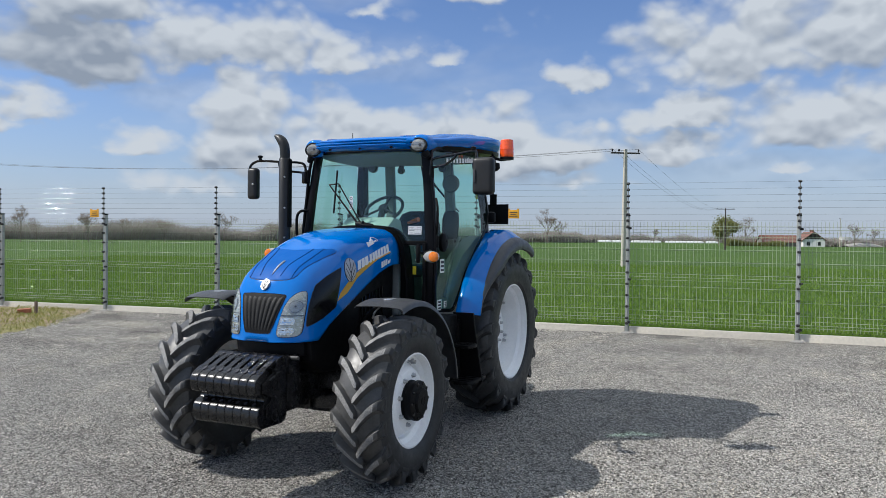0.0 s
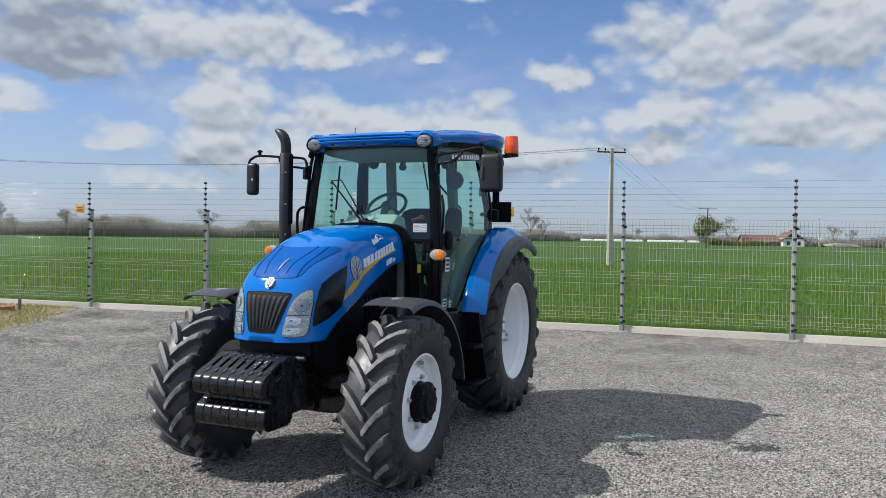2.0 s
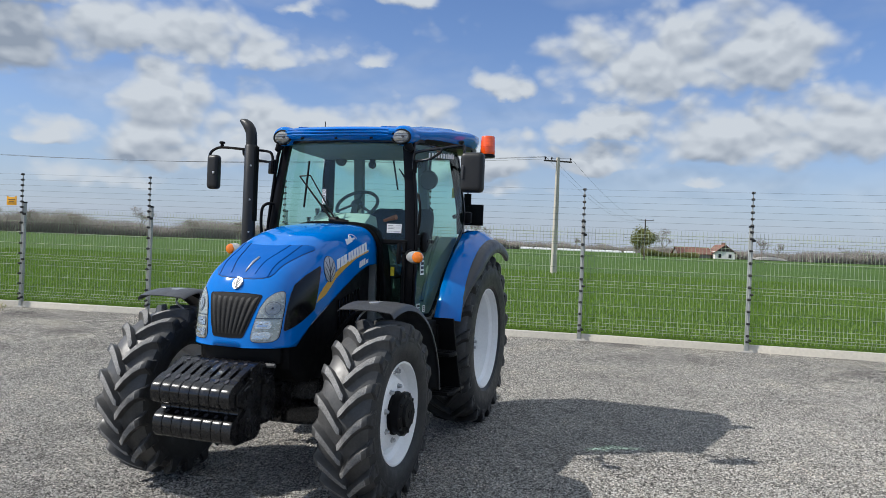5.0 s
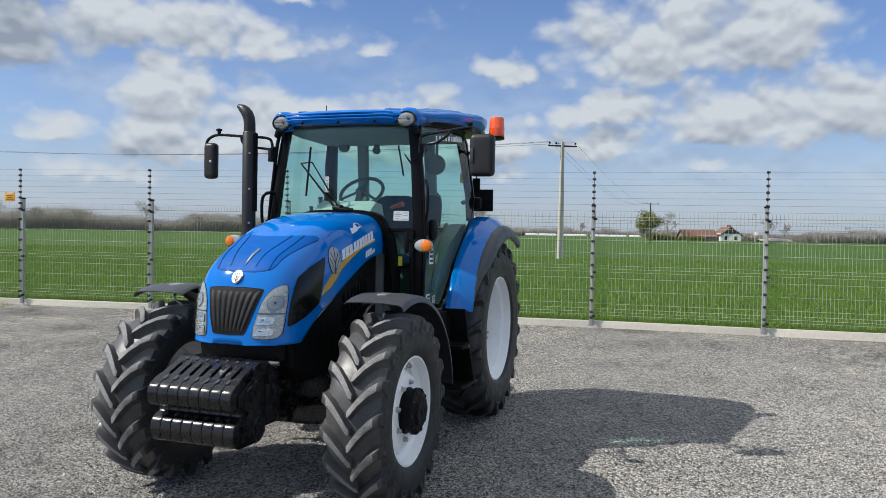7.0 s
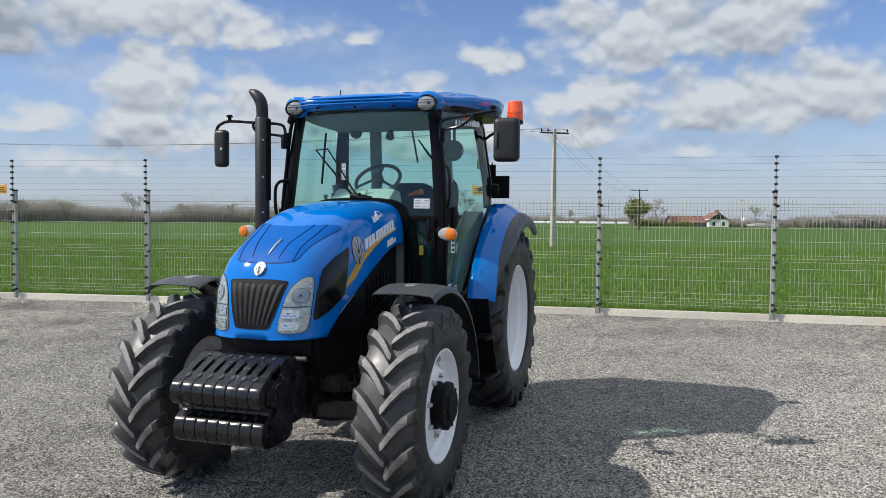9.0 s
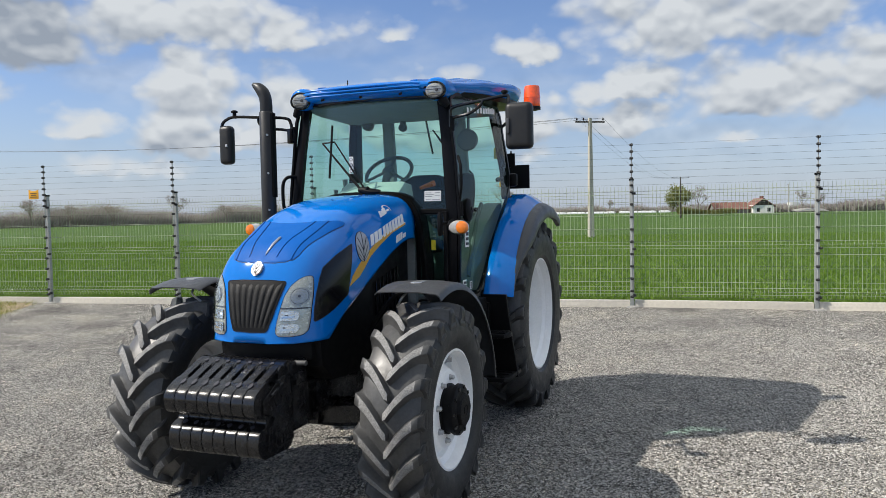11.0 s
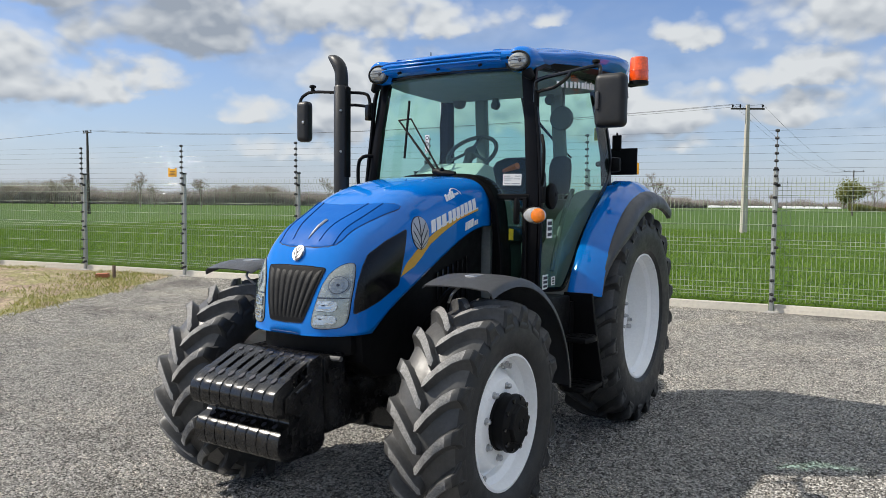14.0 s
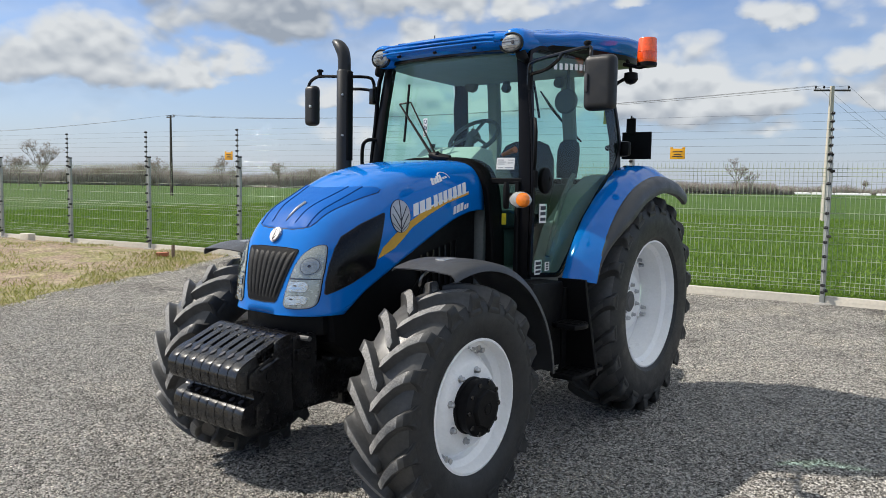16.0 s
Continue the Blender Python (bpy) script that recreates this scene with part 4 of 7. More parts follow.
# ---- wheels ----
def lug_mesh(R, half, lug_h, sweep, side):
    """One curved tread bar from the middle of the tyre to its shoulder."""
    bm = bmesh.new()
    c = R - lug_h
    rings = []
    for u, top, low in ((-0.05, R - 0.006, c - 0.01), (0.03, R, c - 0.01), (0.28, R + 0.001, c - 0.012), (0.56, R - 0.003, c - 0.018), (0.78, R - 0.010, c - 0.03), (0.93, R - 0.020, c - 0.045), (0.985, R - 0.036, c - 0.055), (1.0, R - 0.058, c - 0.072), (0.978, R - 0.080, c - 0.088)):
        v_ = min(1.0, max(u, 0.0))
        ang = sweep * (1 - (1 - v_) ** 1.55) + (0.10 * u if u < 0 else 0.0)
        wt = (0.025 + 0.005 * v_) / R
        if u > 1.0 or (u > 0.98 and top < R - 0.1):
            wt *= 0.8
        if u < 0:
            wt *= 0.75
        ring = []
        for da, rr in ((-2.15, low), (-1.60, low + (top - low) * 0.22), (-1.25, low + (top - low) * 0.55), (-1.05, low + (top - low) * 0.88), (-0.97, top - 0.002), (-0.88, top), (0.88, top), (0.97, top - 0.002), (1.05, low + (top - low) * 0.88), (1.25, low + (top - low) * 0.55), (1.60, low + (top - low) * 0.22), (2.15, low)):
            ring.append((rr * math.cos(ang + da * wt), side * half * u, rr * math.sin(ang + da * wt)))
        rings.append(ring)
    loft(bm, rings)
    bmesh.ops.recalc_face_normals(bm, faces=bm.faces)
    for f in bm.faces:
        m_ = f.calc_center_median()
        f.material_index = 0 if math.hypot(m_.x, m_.z) > R - 0.022 and abs(m_.y) < half * 0.84 and (f.normal.x * m_.x + f.normal.z * m_.z) > 0.75 * math.hypot(m_.x, m_.z) else (1 if abs(m_.y) < half * 0.93 else 2)
    me = bpy.data.meshes.new("lug")
    bm.to_mesh(me)
    bm.free()
    # rear lugs take the darker rubbers, with their shade painted in
    for k in (LUG if R < 0.7 else LUG_SHADED, TREAD if R < 0.7 else RUBBER, RUBBER):
        me.materials.append(k)
    me.polygons.foreach_set("use_smooth", [True] * len(me.polygons))
    me.set_sharp_from_angle(angle=radians(48))
    return me


LUG_MESHES = {}


def tyre_mesh(R, half, rim_r, lugs, lug_h, sweep, parent):
    bm = bmesh.new()
    c = R - lug_h
    prof = [(-half * 0.80, rim_r - 0.005), (-half * 0.93, rim_r + 0.03), (-half * 1.00, rim_r + (c - rim_r) * 0.45), (-half * 0.97, rim_r + (c - rim_r) * 0.72), (-half * 0.88, c - 0.030), (-half * 0.70, c - 0.010),
            (-half * 0.35, c), (0, c + 0.002), (half * 0.35, c), (half * 0.70, c - 0.010), (half * 0.88, c - 0.030), (half * 0.97, rim_r + (c - rim_r) * 0.72), (half * 1.00, rim_r + (c - rim_r) * 0.45),
            (half * 0.93, rim_r + 0.03), (half * 0.80, rim_r - 0.005), (half * 0.4, rim_r - 0.03), (-half * 0.4, rim_r - 0.03)]
    # raised bead ring on both walls
    out = []
    for h, r in prof:
        out.append((h, r))
    revolve(bm, out, (0, 0, 0), "y", 80, True)
    for f in bm.faces:
        m_ = f.calc_center_median()
        f.material_index = 1 if math.hypot(m_.x, m_.z) > c - 0.035 and abs(m_.y) < half * 0.9 else 0
    part("tyre", bm, [RUBBER, TREAD], parent, "black farm tyre with dusty tread", 30)
    for side in (-1, 1):
        key = (R, half, side)
        if key not in LUG_MESHES:
            LUG_MESHES[key] = lug_mesh(R, half, lug_h, sweep, side)
        for k in range(lugs):
            o = new("lug", LUG_MESHES[key])
            o.parent = parent
            o.rotation_euler.y = -2 * math.pi * (k + (0.5 if side > 0 else 0)) / lugs


def rim_mesh(r, y_out, y_in, y_disc, hub_r, parent, s):
    """A deep dished rim: flange, wells and the inner disc."""
    bm = bmesh.new()
    revolve(bm, [(s * y_out, r), (s * (y_out + 0.006), r + 0.004), (s * (y_out + 0.008), r - 0.008), (s * (y_out - 0.012), r - 0.016), (s * (y_out - 0.05), r - 0.022), (s * (y_out - 0.075), r - 0.050),
                 (s * (y_in + 0.09), r - 0.052), (s * (y_in + 0.05), r - 0.024), (s * y_in, r), (s * y_in, r + 0.006), (s * (y_in + 0.05), r - 0.012), (s * (y_out - 0.05), r - 0.012)], (0, 0, 0), "y", 64, True)
    return part("rim", bm, WHITE, parent, "white painted steel rim")


def wheel(x, y, z, R, half, rim_r, lugs, lug_h, sweep, s, front, turn=0.0):
    """A wheel about its own centre; s is the side it faces."""
    bm = bmesh.new()
    dish = 0.118 if front else 0.020
    # pressed disc: flat middle, then a slope back to the well of the rim
    flat = 0.63 if front else 0.42
    revolve(bm, [(s * (dish - 0.012), 0.0), (s * (dish - 0.012), rim_r * flat), (s * (dish - 0.040), rim_r * (flat + 0.07)), (s * (dish - 0.085), rim_r * 0.80), (s * (dish - 0.090), rim_r * 0.87), (s * (dish - 0.078), rim_r * 0.87), (s * (dish - 0.072), rim_r * 0.80),
                 (s * (dish - 0.030), rim_r * (flat + 0.08)), (s * (dish + 0.002), rim_r * (flat + 0.015)), (s * (dish + 0.004), rim_r * flat), (s * (dish + 0.004), 0.0)], (0, 0, 0), "y", 48)
    w = part("wheel", bm, WHITE, tractor, "wheel with white dished disc")
    w.matrix_basis = pose(x, s * y, z, 0, 0, turn)
    rim_mesh(rim_r, half * 0.82, -half * 0.82, dish, 0.1, w, s)
    tyre_mesh(R, half, rim_r, lugs, lug_h, sweep, w)
    n = 8
    for k in range(n):
        a = 2 * math.pi * (k + 0.3) / n
        rr = (0.525 if front else 0.27) * rim_r
        bm = bmesh.new()
        revolve(bm, [(s * (dish + 0.002), 0.019), (s * (dish + 0.008), 0.019), (s * (dish + 0.010), 0.0135), (s * (dish + 0.026), 0.0135), (s * (dish + 0.030), 0.009), (s * (dish + 0.034), 0.0)], (rr * math.cos(a), 0, rr * math.sin(a)), "y", 6)
        part("nut", bm, STEEL, w)
    # lugs that tie disc and rim
    for k in range(4 if front else 6):
        a = 2 * math.pi * (k + 0.30) / (4 if front else 6)
        bm = bmesh.new()
        for da in (-0.07, 0.07):
            c_, s_ = math.cos(a + da), math.sin(a + da)
            rr = rim_r * 0.86
            revolve(bm, [(s * (dish - 0.075), 0.021), (s * (dish - 0.055), 0.021), (s * (dish - 0.052), 0.015), (s * (dish - 0.025), 0.015), (s * (dish - 0.020), 0.0)], (rr * c_, 0, rr * s_), "y", 6)
        part("rim_bolt", bm, STEEL, w)
        bm = bmesh.new()
        bar(bm, [(rim_r * 0.80 * math.cos(a), s * (dish - 0.066), rim_r * 0.80 * math.sin(a)), (rim_r * 0.97 * math.cos(a), s * (dish - 0.066), rim_r * 0.97 * math.sin(a))], 0.10, 0.018, (-math.sin(a), 0, math.cos(a)))
        part("rim_lug", bm, WHITE, w)
    if front:
        bm = bmesh.new()
        revolve(bm, [(s * dish, 0.141), (s * (dish + 0.016), 0.140), (s * (dish + 0.020), 0.132), (s * (dish + 0.052), 0.131), (s * (dish + 0.056), 0.142), (s * (dish + 0.076), 0.141), (s * (dish + 0.082), 0.134), (s * (dish + 0.090), 0.104), (s * (dish + 0.092), 0.0)], (0, 0, 0), "y", 36)
        hub = part("hub", bm, BLACK, w, "black planetary hub cap")
        bm = bmesh.new()
        revolve(bm, [(s * (dish + 0.088), 0.100), (s * (dish + 0.104), 0.094), (s * (dish + 0.108), 0.088), (s * (dish + 0.108), 0.034), (s * (dish + 0.105), 0.032), (s * (dish + 0.105), 0.026), (s * (dish + 0.110), 0.022), (s * (dish + 0.110), 0.0)], (0, 0, 0), "y", 8)
        part("hub_cover", bm, BLACK, hub, "eight-sided black hub cover")
        for k in range(10):
            a = 2 * math.pi * k / 10
            bm = bmesh.new()
            revolve(bm, [(s * (dish + 0.06), 0.013), (s * (dish + 0.090), 0.013), (s * (dish + 0.092), 0.0)], (0.124 * math.cos(a), 0, 0.124 * math.sin(a)), "y", 6)
            part("hub_bolt", bm, BLACK_GLOSS, hub)
    else:
        bm = bmesh.new()
        revolve(bm, [(s * dish, 0.078), (s * (dish + 0.010), 0.076), (s * (dish + 0.014), 0.062), (s * (dish + 0.020), 0.058), (s * (dish + 0.020), 0.0)], (0, 0, 0), "y", 28)
        part("hub", bm, STEEL_DULL, w, "dull grey rear hub end")
    # valve
    bm = bmesh.new()
    tube(bm, [(rim_r * 0.80, s * (dish - 0.06), 0.0), (rim_r * 0.78, s * (dish - 0.02), 0.0)], 0.005, 6)
    part("valve", bm, BLACK, w)
    return w


FRONT_R, REAR_R = 0.592, 0.785
for s in (1, -1):
    wheel(2.232, 0.790, 0.525, FRONT_R, 0.185, 0.330, 19, 0.046, 0.30, s, True)
    wheel(0.0, 0.735, 0.765, REAR_R, 0.225, 0.457, 20, 0.046, 0.30, s, False)

# ---- fenders ----
def shell(rings, thick):
    """A bent sheet from rows of points, with thickness towards its hollow side."""
    bm = bmesh.new()
    loft(bm, rings, False)
    bmesh.ops.recalc_face_normals(bm, faces=bm.faces)
    bmesh.ops.solidify(bm, geom=bm.faces[:], thickness=thick)
    return bm


def front_fender():
    rings = []
    for i, a in enumerate(np.linspace(72, 178, 22)):
        f = i / 21
        r = 0.700 + 0.03 * f
        y0, y1 = 0.575 + 0.10 * f, 0.955 + 0.03 * f
        ring = []
        for u, drop in ((0, 0.014), (0.04, 0.0), (0.3, -0.006), (0.7, -0.006), (0.95, 0.004), (1.0, 0.020), (1.0, 0.045)):
            rr = r - drop
            ring.append((2.232 + rr * math.cos(radians(a)), y0 + (y1 - y0) * u + (0.006 if drop > 0.03 else 0), 0.535 + rr * math.sin(radians(a)) * 0.985))
        rings.append(ring)
    return shell(rings, 0.006)


for_left = part("front_fender", front_fender(), FENDER, tractor, "dark grey plastic front mudguard", 40)
bm = bmesh.new()
box(bm, (2.20, 0.73, 1.222), (2.30, 0.79, 1.236), 0.003)
part("cap", bm, STEEL, for_left, "bare metal mounting plate")
bm = bmesh.new()
tube(bm, curve_pts([(2.10, 0.36, 0.90), (2.16, 0.55, 1.12), (2.20, 0.72, 1.215)], 5), 0.018, 8)
part("bracket", bm, BLACK, for_left)
bm = bmesh.new()
tube(bm, curve_pts([(2.33, 0.66, 1.10), (2.36, 0.70, 1.15), (2.30, 0.72, 1.19), (2.26, 0.74, 1.20)], 5), 0.007, 8)
part("hose", bm, STEEL, for_left)
mirrored(for_left)


GUARD = [(14, 1.098, 0.995), (22, 1.075, 0.995), (30, 1.050, 0.985), (40, 1.025, 0.968), (50, 1.005, 0.950), (60, 0.995, 0.935), (72, 0.990, 0.918), (85, 0.998, 0.912), (98, 1.006, 0.910), (108, 1.006, 0.915), (116, 0.995, 0.915)]


def rear_fender():
    """Blue shell: crown beside the cab, sloping outwards to the flare."""
    rings = []
    for a, r0, r1 in GUARD:
        c_, s_ = math.cos(radians(a)), math.sin(radians(a))
        y0 = 0.752 if a < 66 else 0.70
        ring = []
        for y, r in ((y0, r0 - 0.10), (y0 + 0.006, r0 - 0.012), (y0 + 0.022, r0), (0.82, r0 - 0.002), (0.875, r0 + (r1 - r0) * 0.35), (0.925, r0 + (r1 - r0) * 0.75), (0.955, r1)):
            ring.append((r * c_, y, 0.765 + r * s_))
        rings.append(ring)
    return shell(rings, 0.006)


rf = part("rear_fender", rear_fender(), BLUE, tractor, "blue rear mudguard with dark grey rubber flare", 40)


def flare():
    rings = []
    A = np.array(GUARD, float)
    for i, a in enumerate(np.linspace(15, 117, 30)):
        f = i / 29
        r = float(np.interp(a, A[:, 0], A[:, 2]))
        wide = 0.12 + 0.88 * smooth01(f / 0.35)
        ring = []
        for y, d in ((0.945, 0.008), (0.962, 0.007), (0.995, -0.012), (1.016, -0.042), (1.022, -0.080), (1.018, -0.108), (0.99, -0.112), (0.965, -0.075)):
            rr = r + d * wide
            ring.append((rr * math.cos(radians(a)), 0.945 + (y - 0.945) * wide, 0.765 + rr * math.sin(radians(a))))
        rings.append(ring)
    return shell(rings, 0.008)


part("fender_flare", flare(), FENDER, rf, "dark grey rubber flare", 40)
bm = bmesh.new()
loft(bm, [[(xf, 0.745, zz), (xf, y1, zz), (xf - 0.012, y1 + 0.004, zz), (xf - 0.026, y1, zz), (xf - 0.026, 0.745, zz)] for zz, xf, y1 in ((1.035, 1.075, 0.928), (0.88, 1.052, 0.938), (0.72, 1.03, 0.956), (0.56, 1.012, 0.975), (0.44, 1.00, 0.990))])
part("mud_panel", bm, BLACK, rf, "black mud panel below the blue guard")
mirrored(rf)

# tank, tool box and steps below the door
for s in (1, -1):
    bm = bmesh.new()
    prism(bm, [(1.52, 0.52), (1.10, 0.50), (1.08, 0.88), (1.10, 1.02), (1.45, 1.035), (1.52, 0.9)], "y", s * 0.42, s * 0.80, 0.02)
    part("fuel_tank", bm, BLACK, tractor, "black plastic fuel tank below the cab")
    for z, x0, x1 in ((0.755, 1.06, 1.26), (0.455, 0.84, 1.27)):
        bm = bmesh.new()
        prism(bm, [(x0 + 0.03, s * 0.80), (x1 - 0.03, s * 0.80), (x1, s * 0.84), (x1 - 0.01, s * 0.96), (x1 - 0.06, s * 0.985), (x0 + 0.06, s * 0.985), (x0, s * 0.95), (x0, s * 0.84)], "z", z, z + 0.028, 0.006)
        st = part("step", bm, BLACK, tractor, "black cab access step")
        for k in range(5):
            bm = bmesh.new()
            xx = x0 + 0.05 + k * (x1 - x0 - 0.1) / 4
            bar(bm, [(xx, s * 0.83, z + 0.030), (xx, s * 0.96, z + 0.030)], 0.010, 0.008, (1, 0, 0))
            part("tread_bar", bm, BLACK, st)
    bm = bmesh.new()
    prism(bm, [(1.06, 0.45), (1.11, 0.45), (1.13, 0.80), (1.10, 0.98), (1.06, 0.98)], "y", s * 0.79, s * 0.81, 0.004)
    part("step_hanger", bm, BLACK, tractor)

# ---- cab ----
def taper(x):
    """The cab draws in towards the windscreen."""
    return 0.075 * min(1.0, max(0.0, (x - 0.70) / 0.55)) ** 1.3


def side_y(z, x=0.6):
    """The doors bulge: half-width of the cab at a height."""
    return 0.742 - taper(x) - 0.085 * max(0.0, (z - 1.55) / 0.9) ** 1.5 - 0.02 * max(0.0, (1.5 - z) / 0.5)


def bulge(x):
    """The door glass also bows outwards along its length."""
    return 0.020 * max(0.0, 1 - ((x - 0.735) / 0.535) ** 2)


DOOR = [(1.258, 1.060), (1.270, 1.35), (1.272, 1.63), (1.255, 2.0), (1.220, 2.405), (0.86, 2.430), (0.32, 2.445), (0.245, 2.20), (0.195, 1.95), (0.225, 1.84), (0.324, 1.725), (0.50, 1.60), (0.652, 1.473), (0.77, 1.355), (0.835, 1.24), (0.905, 1.13), (0.97, 1.052), (1.05, 1.045)]


def cab_side():
    bm = bmesh.new()
    # pillar at the windscreen
    rings = []
    for x, z in ((1.205, 2.45), (1.238, 2.10), (1.272, 1.66), (1.276, 1.35), (1.258, 1.03)):
        yo = side_y(z, 1.26)
        rings.append([(x + 0.020, yo - 0.088, z), (x + 0.026, yo - 0.05, z), (x + 0.012, yo - 0.012, z), (x - 0.028, yo - 0.006, z), (x - 0.034, yo - 0.04, z), (x - 0.022, yo - 0.084, z)])
    loft(bm, rings)
    p = part("cab_pillar", bm, PILLAR, tractor, "black front cab pillar")
    bm = bmesh.new()
    rings = []
    for x, z in ((0.30, 2.46), (0.235, 2.20), (0.175, 1.93), (0.19, 1.72)):
        yo = side_y(z)
        rings.append([(x + 0.03, yo - 0.07, z), (x + 0.03, yo - 0.012, z), (x - 0.03, yo - 0.012, z), (x - 0.05, yo - 0.03, z), (x - 0.05, yo - 0.085, z)])
    loft(bm, rings)
    q = part("cab_pillar", bm, PILLAR, tractor, "black rear cab pillar")
    # door: bent glass with a black edge
    bm = bmesh.new()
    vs = [bm.verts.new((x, side_y(z, x), z)) for x, z in DOOR]
    bmesh.ops.triangulate(bm, faces=[bm.faces.new(vs)])
    for _ in range(3):
        es = [e for e in bm.edges if abs(e.verts[0].co.z - e.verts[1].co.z) > 0.12]
        bmesh.ops.subdivide_edges(bm, edges=es, cuts=1)
        bmesh.ops.triangulate(bm, faces=bm.faces[:])
    for k in range(1, 10):
        bmesh.ops.bisect_plane(bm, geom=bm.verts[:] + bm.edges[:] + bm.faces[:], dist=1e-6, plane_co=(0.2 + k * 0.115, 0, 0), plane_no=(1, 0, 0))
    for v in bm.verts:
        v.co.y = side_y(v.co.z, v.co.x) + bulge(v.co.x)
    door = part("door", bm, GLASS, tractor, "glazed cab door with green tint", 60)
    bm = bmesh.new()
    pts = curve_pts([(x, side_y(z, x), z) for x, z in DOOR + DOOR[:1]], 3)
    bar(bm, pts, 0.018, 0.030, (0, 1, 0))
    part("door_edge", bm, PILLAR, door, "black door rim")
    bm = bmesh.new()
    rows = []
    for y, k in ((0.672, 0.9), (0.686, 1.0), (0.702, 0.96), (0.712, 0.72)):
        rows.append([(1.172 + 0.052 * k * math.cos(a), y - 0.12 * 0.052 * k * math.cos(a), 1.632 + 0.082 * k * math.sin(a)) for a in np.linspace(0, 2 * math.pi, 19)[:-1]])
    loft(bm, rows)
    box(bm, (1.150, 0.708, 1.632), (1.164, 0.718, 1.656), 0.003)
    part("door_handle", bm, BLACK, door, "black door handle and lock")
    for z in (2.22, 1.64):
        bm = bmesh.new()
        tube(bm, [(1.268, side_y(z, 1.26) + 0.012, z - 0.05), (1.268, side_y(z, 1.26) + 0.012, z + 0.05)], 0.016, 10)
        part("hinge", bm, BLACK, door)
    bm = bmesh.new()
    tube(bm, curve_pts([(1.04, 0.645, 1.16), (0.98, 0.645, 1.30), (0.87, 0.65, 1.52), (0.74, 0.655, 1.68)], 5), 0.016, 8)
    part("grab_rail", bm, INTERIOR, door, "inside grab rail")
    # narrow window beside the bonnet
    bm = bmesh.new()
    box(bm, (1.297, 0.370, 1.10), (1.303, 0.570, 1.60))
    part("lower_window", bm, GLASS, tractor, "small lower front window with green tint")
    bm = bmesh.new()
    bar(bm, [(1.300, 0.37, 1.075), (1.300, 0.37, 1.62), (1.300, 0.575, 1.62), (1.300, 0.575, 1.075), (1.300, 0.37, 1.075)], 0.030, 0.030, (1, 0, 0))
    part("window_surround", bm, BLACK, tractor)
    return p, q, door


before = set(o.name for o in bpy.data.objects)
cab_side()
left_side = [o for o in bpy.data.objects if o.name not in before and o.parent == tractor]
for o in left_side:
    mirrored(o)

# windscreen, leaning a little
def screen_x(y, z):
    return 1.375 - 0.075 * (z - 1.635) / 0.79 - 0.098 * (y / 0.58) ** 2


def on_screen(y0, y1, z0, z1, off):
    """A thin plate that follows the windscreen."""
    bm = bmesh.new()
    rows = []
    for y in np.linspace(y0, y1, 6):
        rows.append([(screen_x(y, z) + d, y, z) for z, d in ((z0, off), (z1, off), (z1, off + 0.0012), (z0, off + 0.0012))])
    loft(bm, rows)
    return bm


bm = bmesh.new()
rings = []
for z in np.linspace(1.635, 2.425, 8):
    rings.append([(screen_x(y, z), y, z) for y in np.linspace(-0.585, 0.585, 15)])
loft(bm, rings, False)
windscreen = part("windscreen", bm, GLASS, tractor, "front windscreen with green tint", 60)
bm = bmesh.new()
bar(bm, [(screen_x(y, 1.635) + 0.004, y, 1.627) for y in np.linspace(-0.59, 0.59, 11)], 0.045, 0.035, (1, 0, 0))
part("windscreen_foot", bm, BLACK, windscreen)
bm = bmesh.new()
bar(bm, [(screen_x(y, 2.425) + 0.006, y, 2.428) for y in np.linspace(-0.59, 0.59, 11)], 0.06, 0.05, (1, 0, 0))
part("windscreen_head", bm, BLACK_GLOSS, windscreen)
# sticker on the windscreen, with bars for its print
bm = on_screen(0.428, 0.538, 1.697, 1.768, 0.002)
stk = part("sticker", bm, STICKER, windscreen, "white paper sticker with print")
for y0, y1, z0 in ((0.476, 0.512, 1.752), (0.540, 0.572, 1.752), (0.476, 0.53, 1.740), (0.476, 0.52, 1.728), (0.538, 0.572, 1.735), (0.480, 0.512, 1.708), (0.522, 0.572, 1.706)):
    bm = on_screen(y0 - 0.041, y1 - 0.041, z0, z0 + 0.0038, 0.0036)
    part("print_bar", bm, GREY_PRINT, stk)
# round stickers strip
bm = bmesh.new()
box(bm, (1.343, -0.130, 1.905), (1.3445, -0.098, 2.025))
stk = part("sticker", bm, DECAL, windscreen, "pale strip of three round symbols")
for z in (1.925, 1.965, 2.005):
    bm = bmesh.new()
    revolve(bm, [(0.0, 0.013), (0.001, 0.013), (0.001, 0.009), (0.0, 0.009)], (1.345, -0.114, z), "x", 14, True)
    part("symbol", bm, INK, stk)
# wipers
def wiper(base, elbow, tip0, tip1):
    bm = bmesh.new()
    tube(bm, [base, elbow], [0.010, 0.006], 8)
    w = part("wiper", bm, BLACK, windscreen, "black wiper arm")
    bm = bmesh.new()
    tube(bm, [(base[0] + 0.002, base[1] + 0.03, base[2]), (elbow[0], elbow[1] + 0.097, elbow[2] + 0.006)], [0.007, 0.005], 6)
    tube(bm, [elbow, (elbow[0], elbow[1] + 0.097, elbow[2] + 0.006)], 0.006, 6)
    part("wiper_rod", bm, BLACK, w)
    bm = bmesh.new()
    bar(bm, [tip0, tip1], 0.014, 0.013, (1, 0, 0))
    part("wiper_blade", bm, BLACK, w)
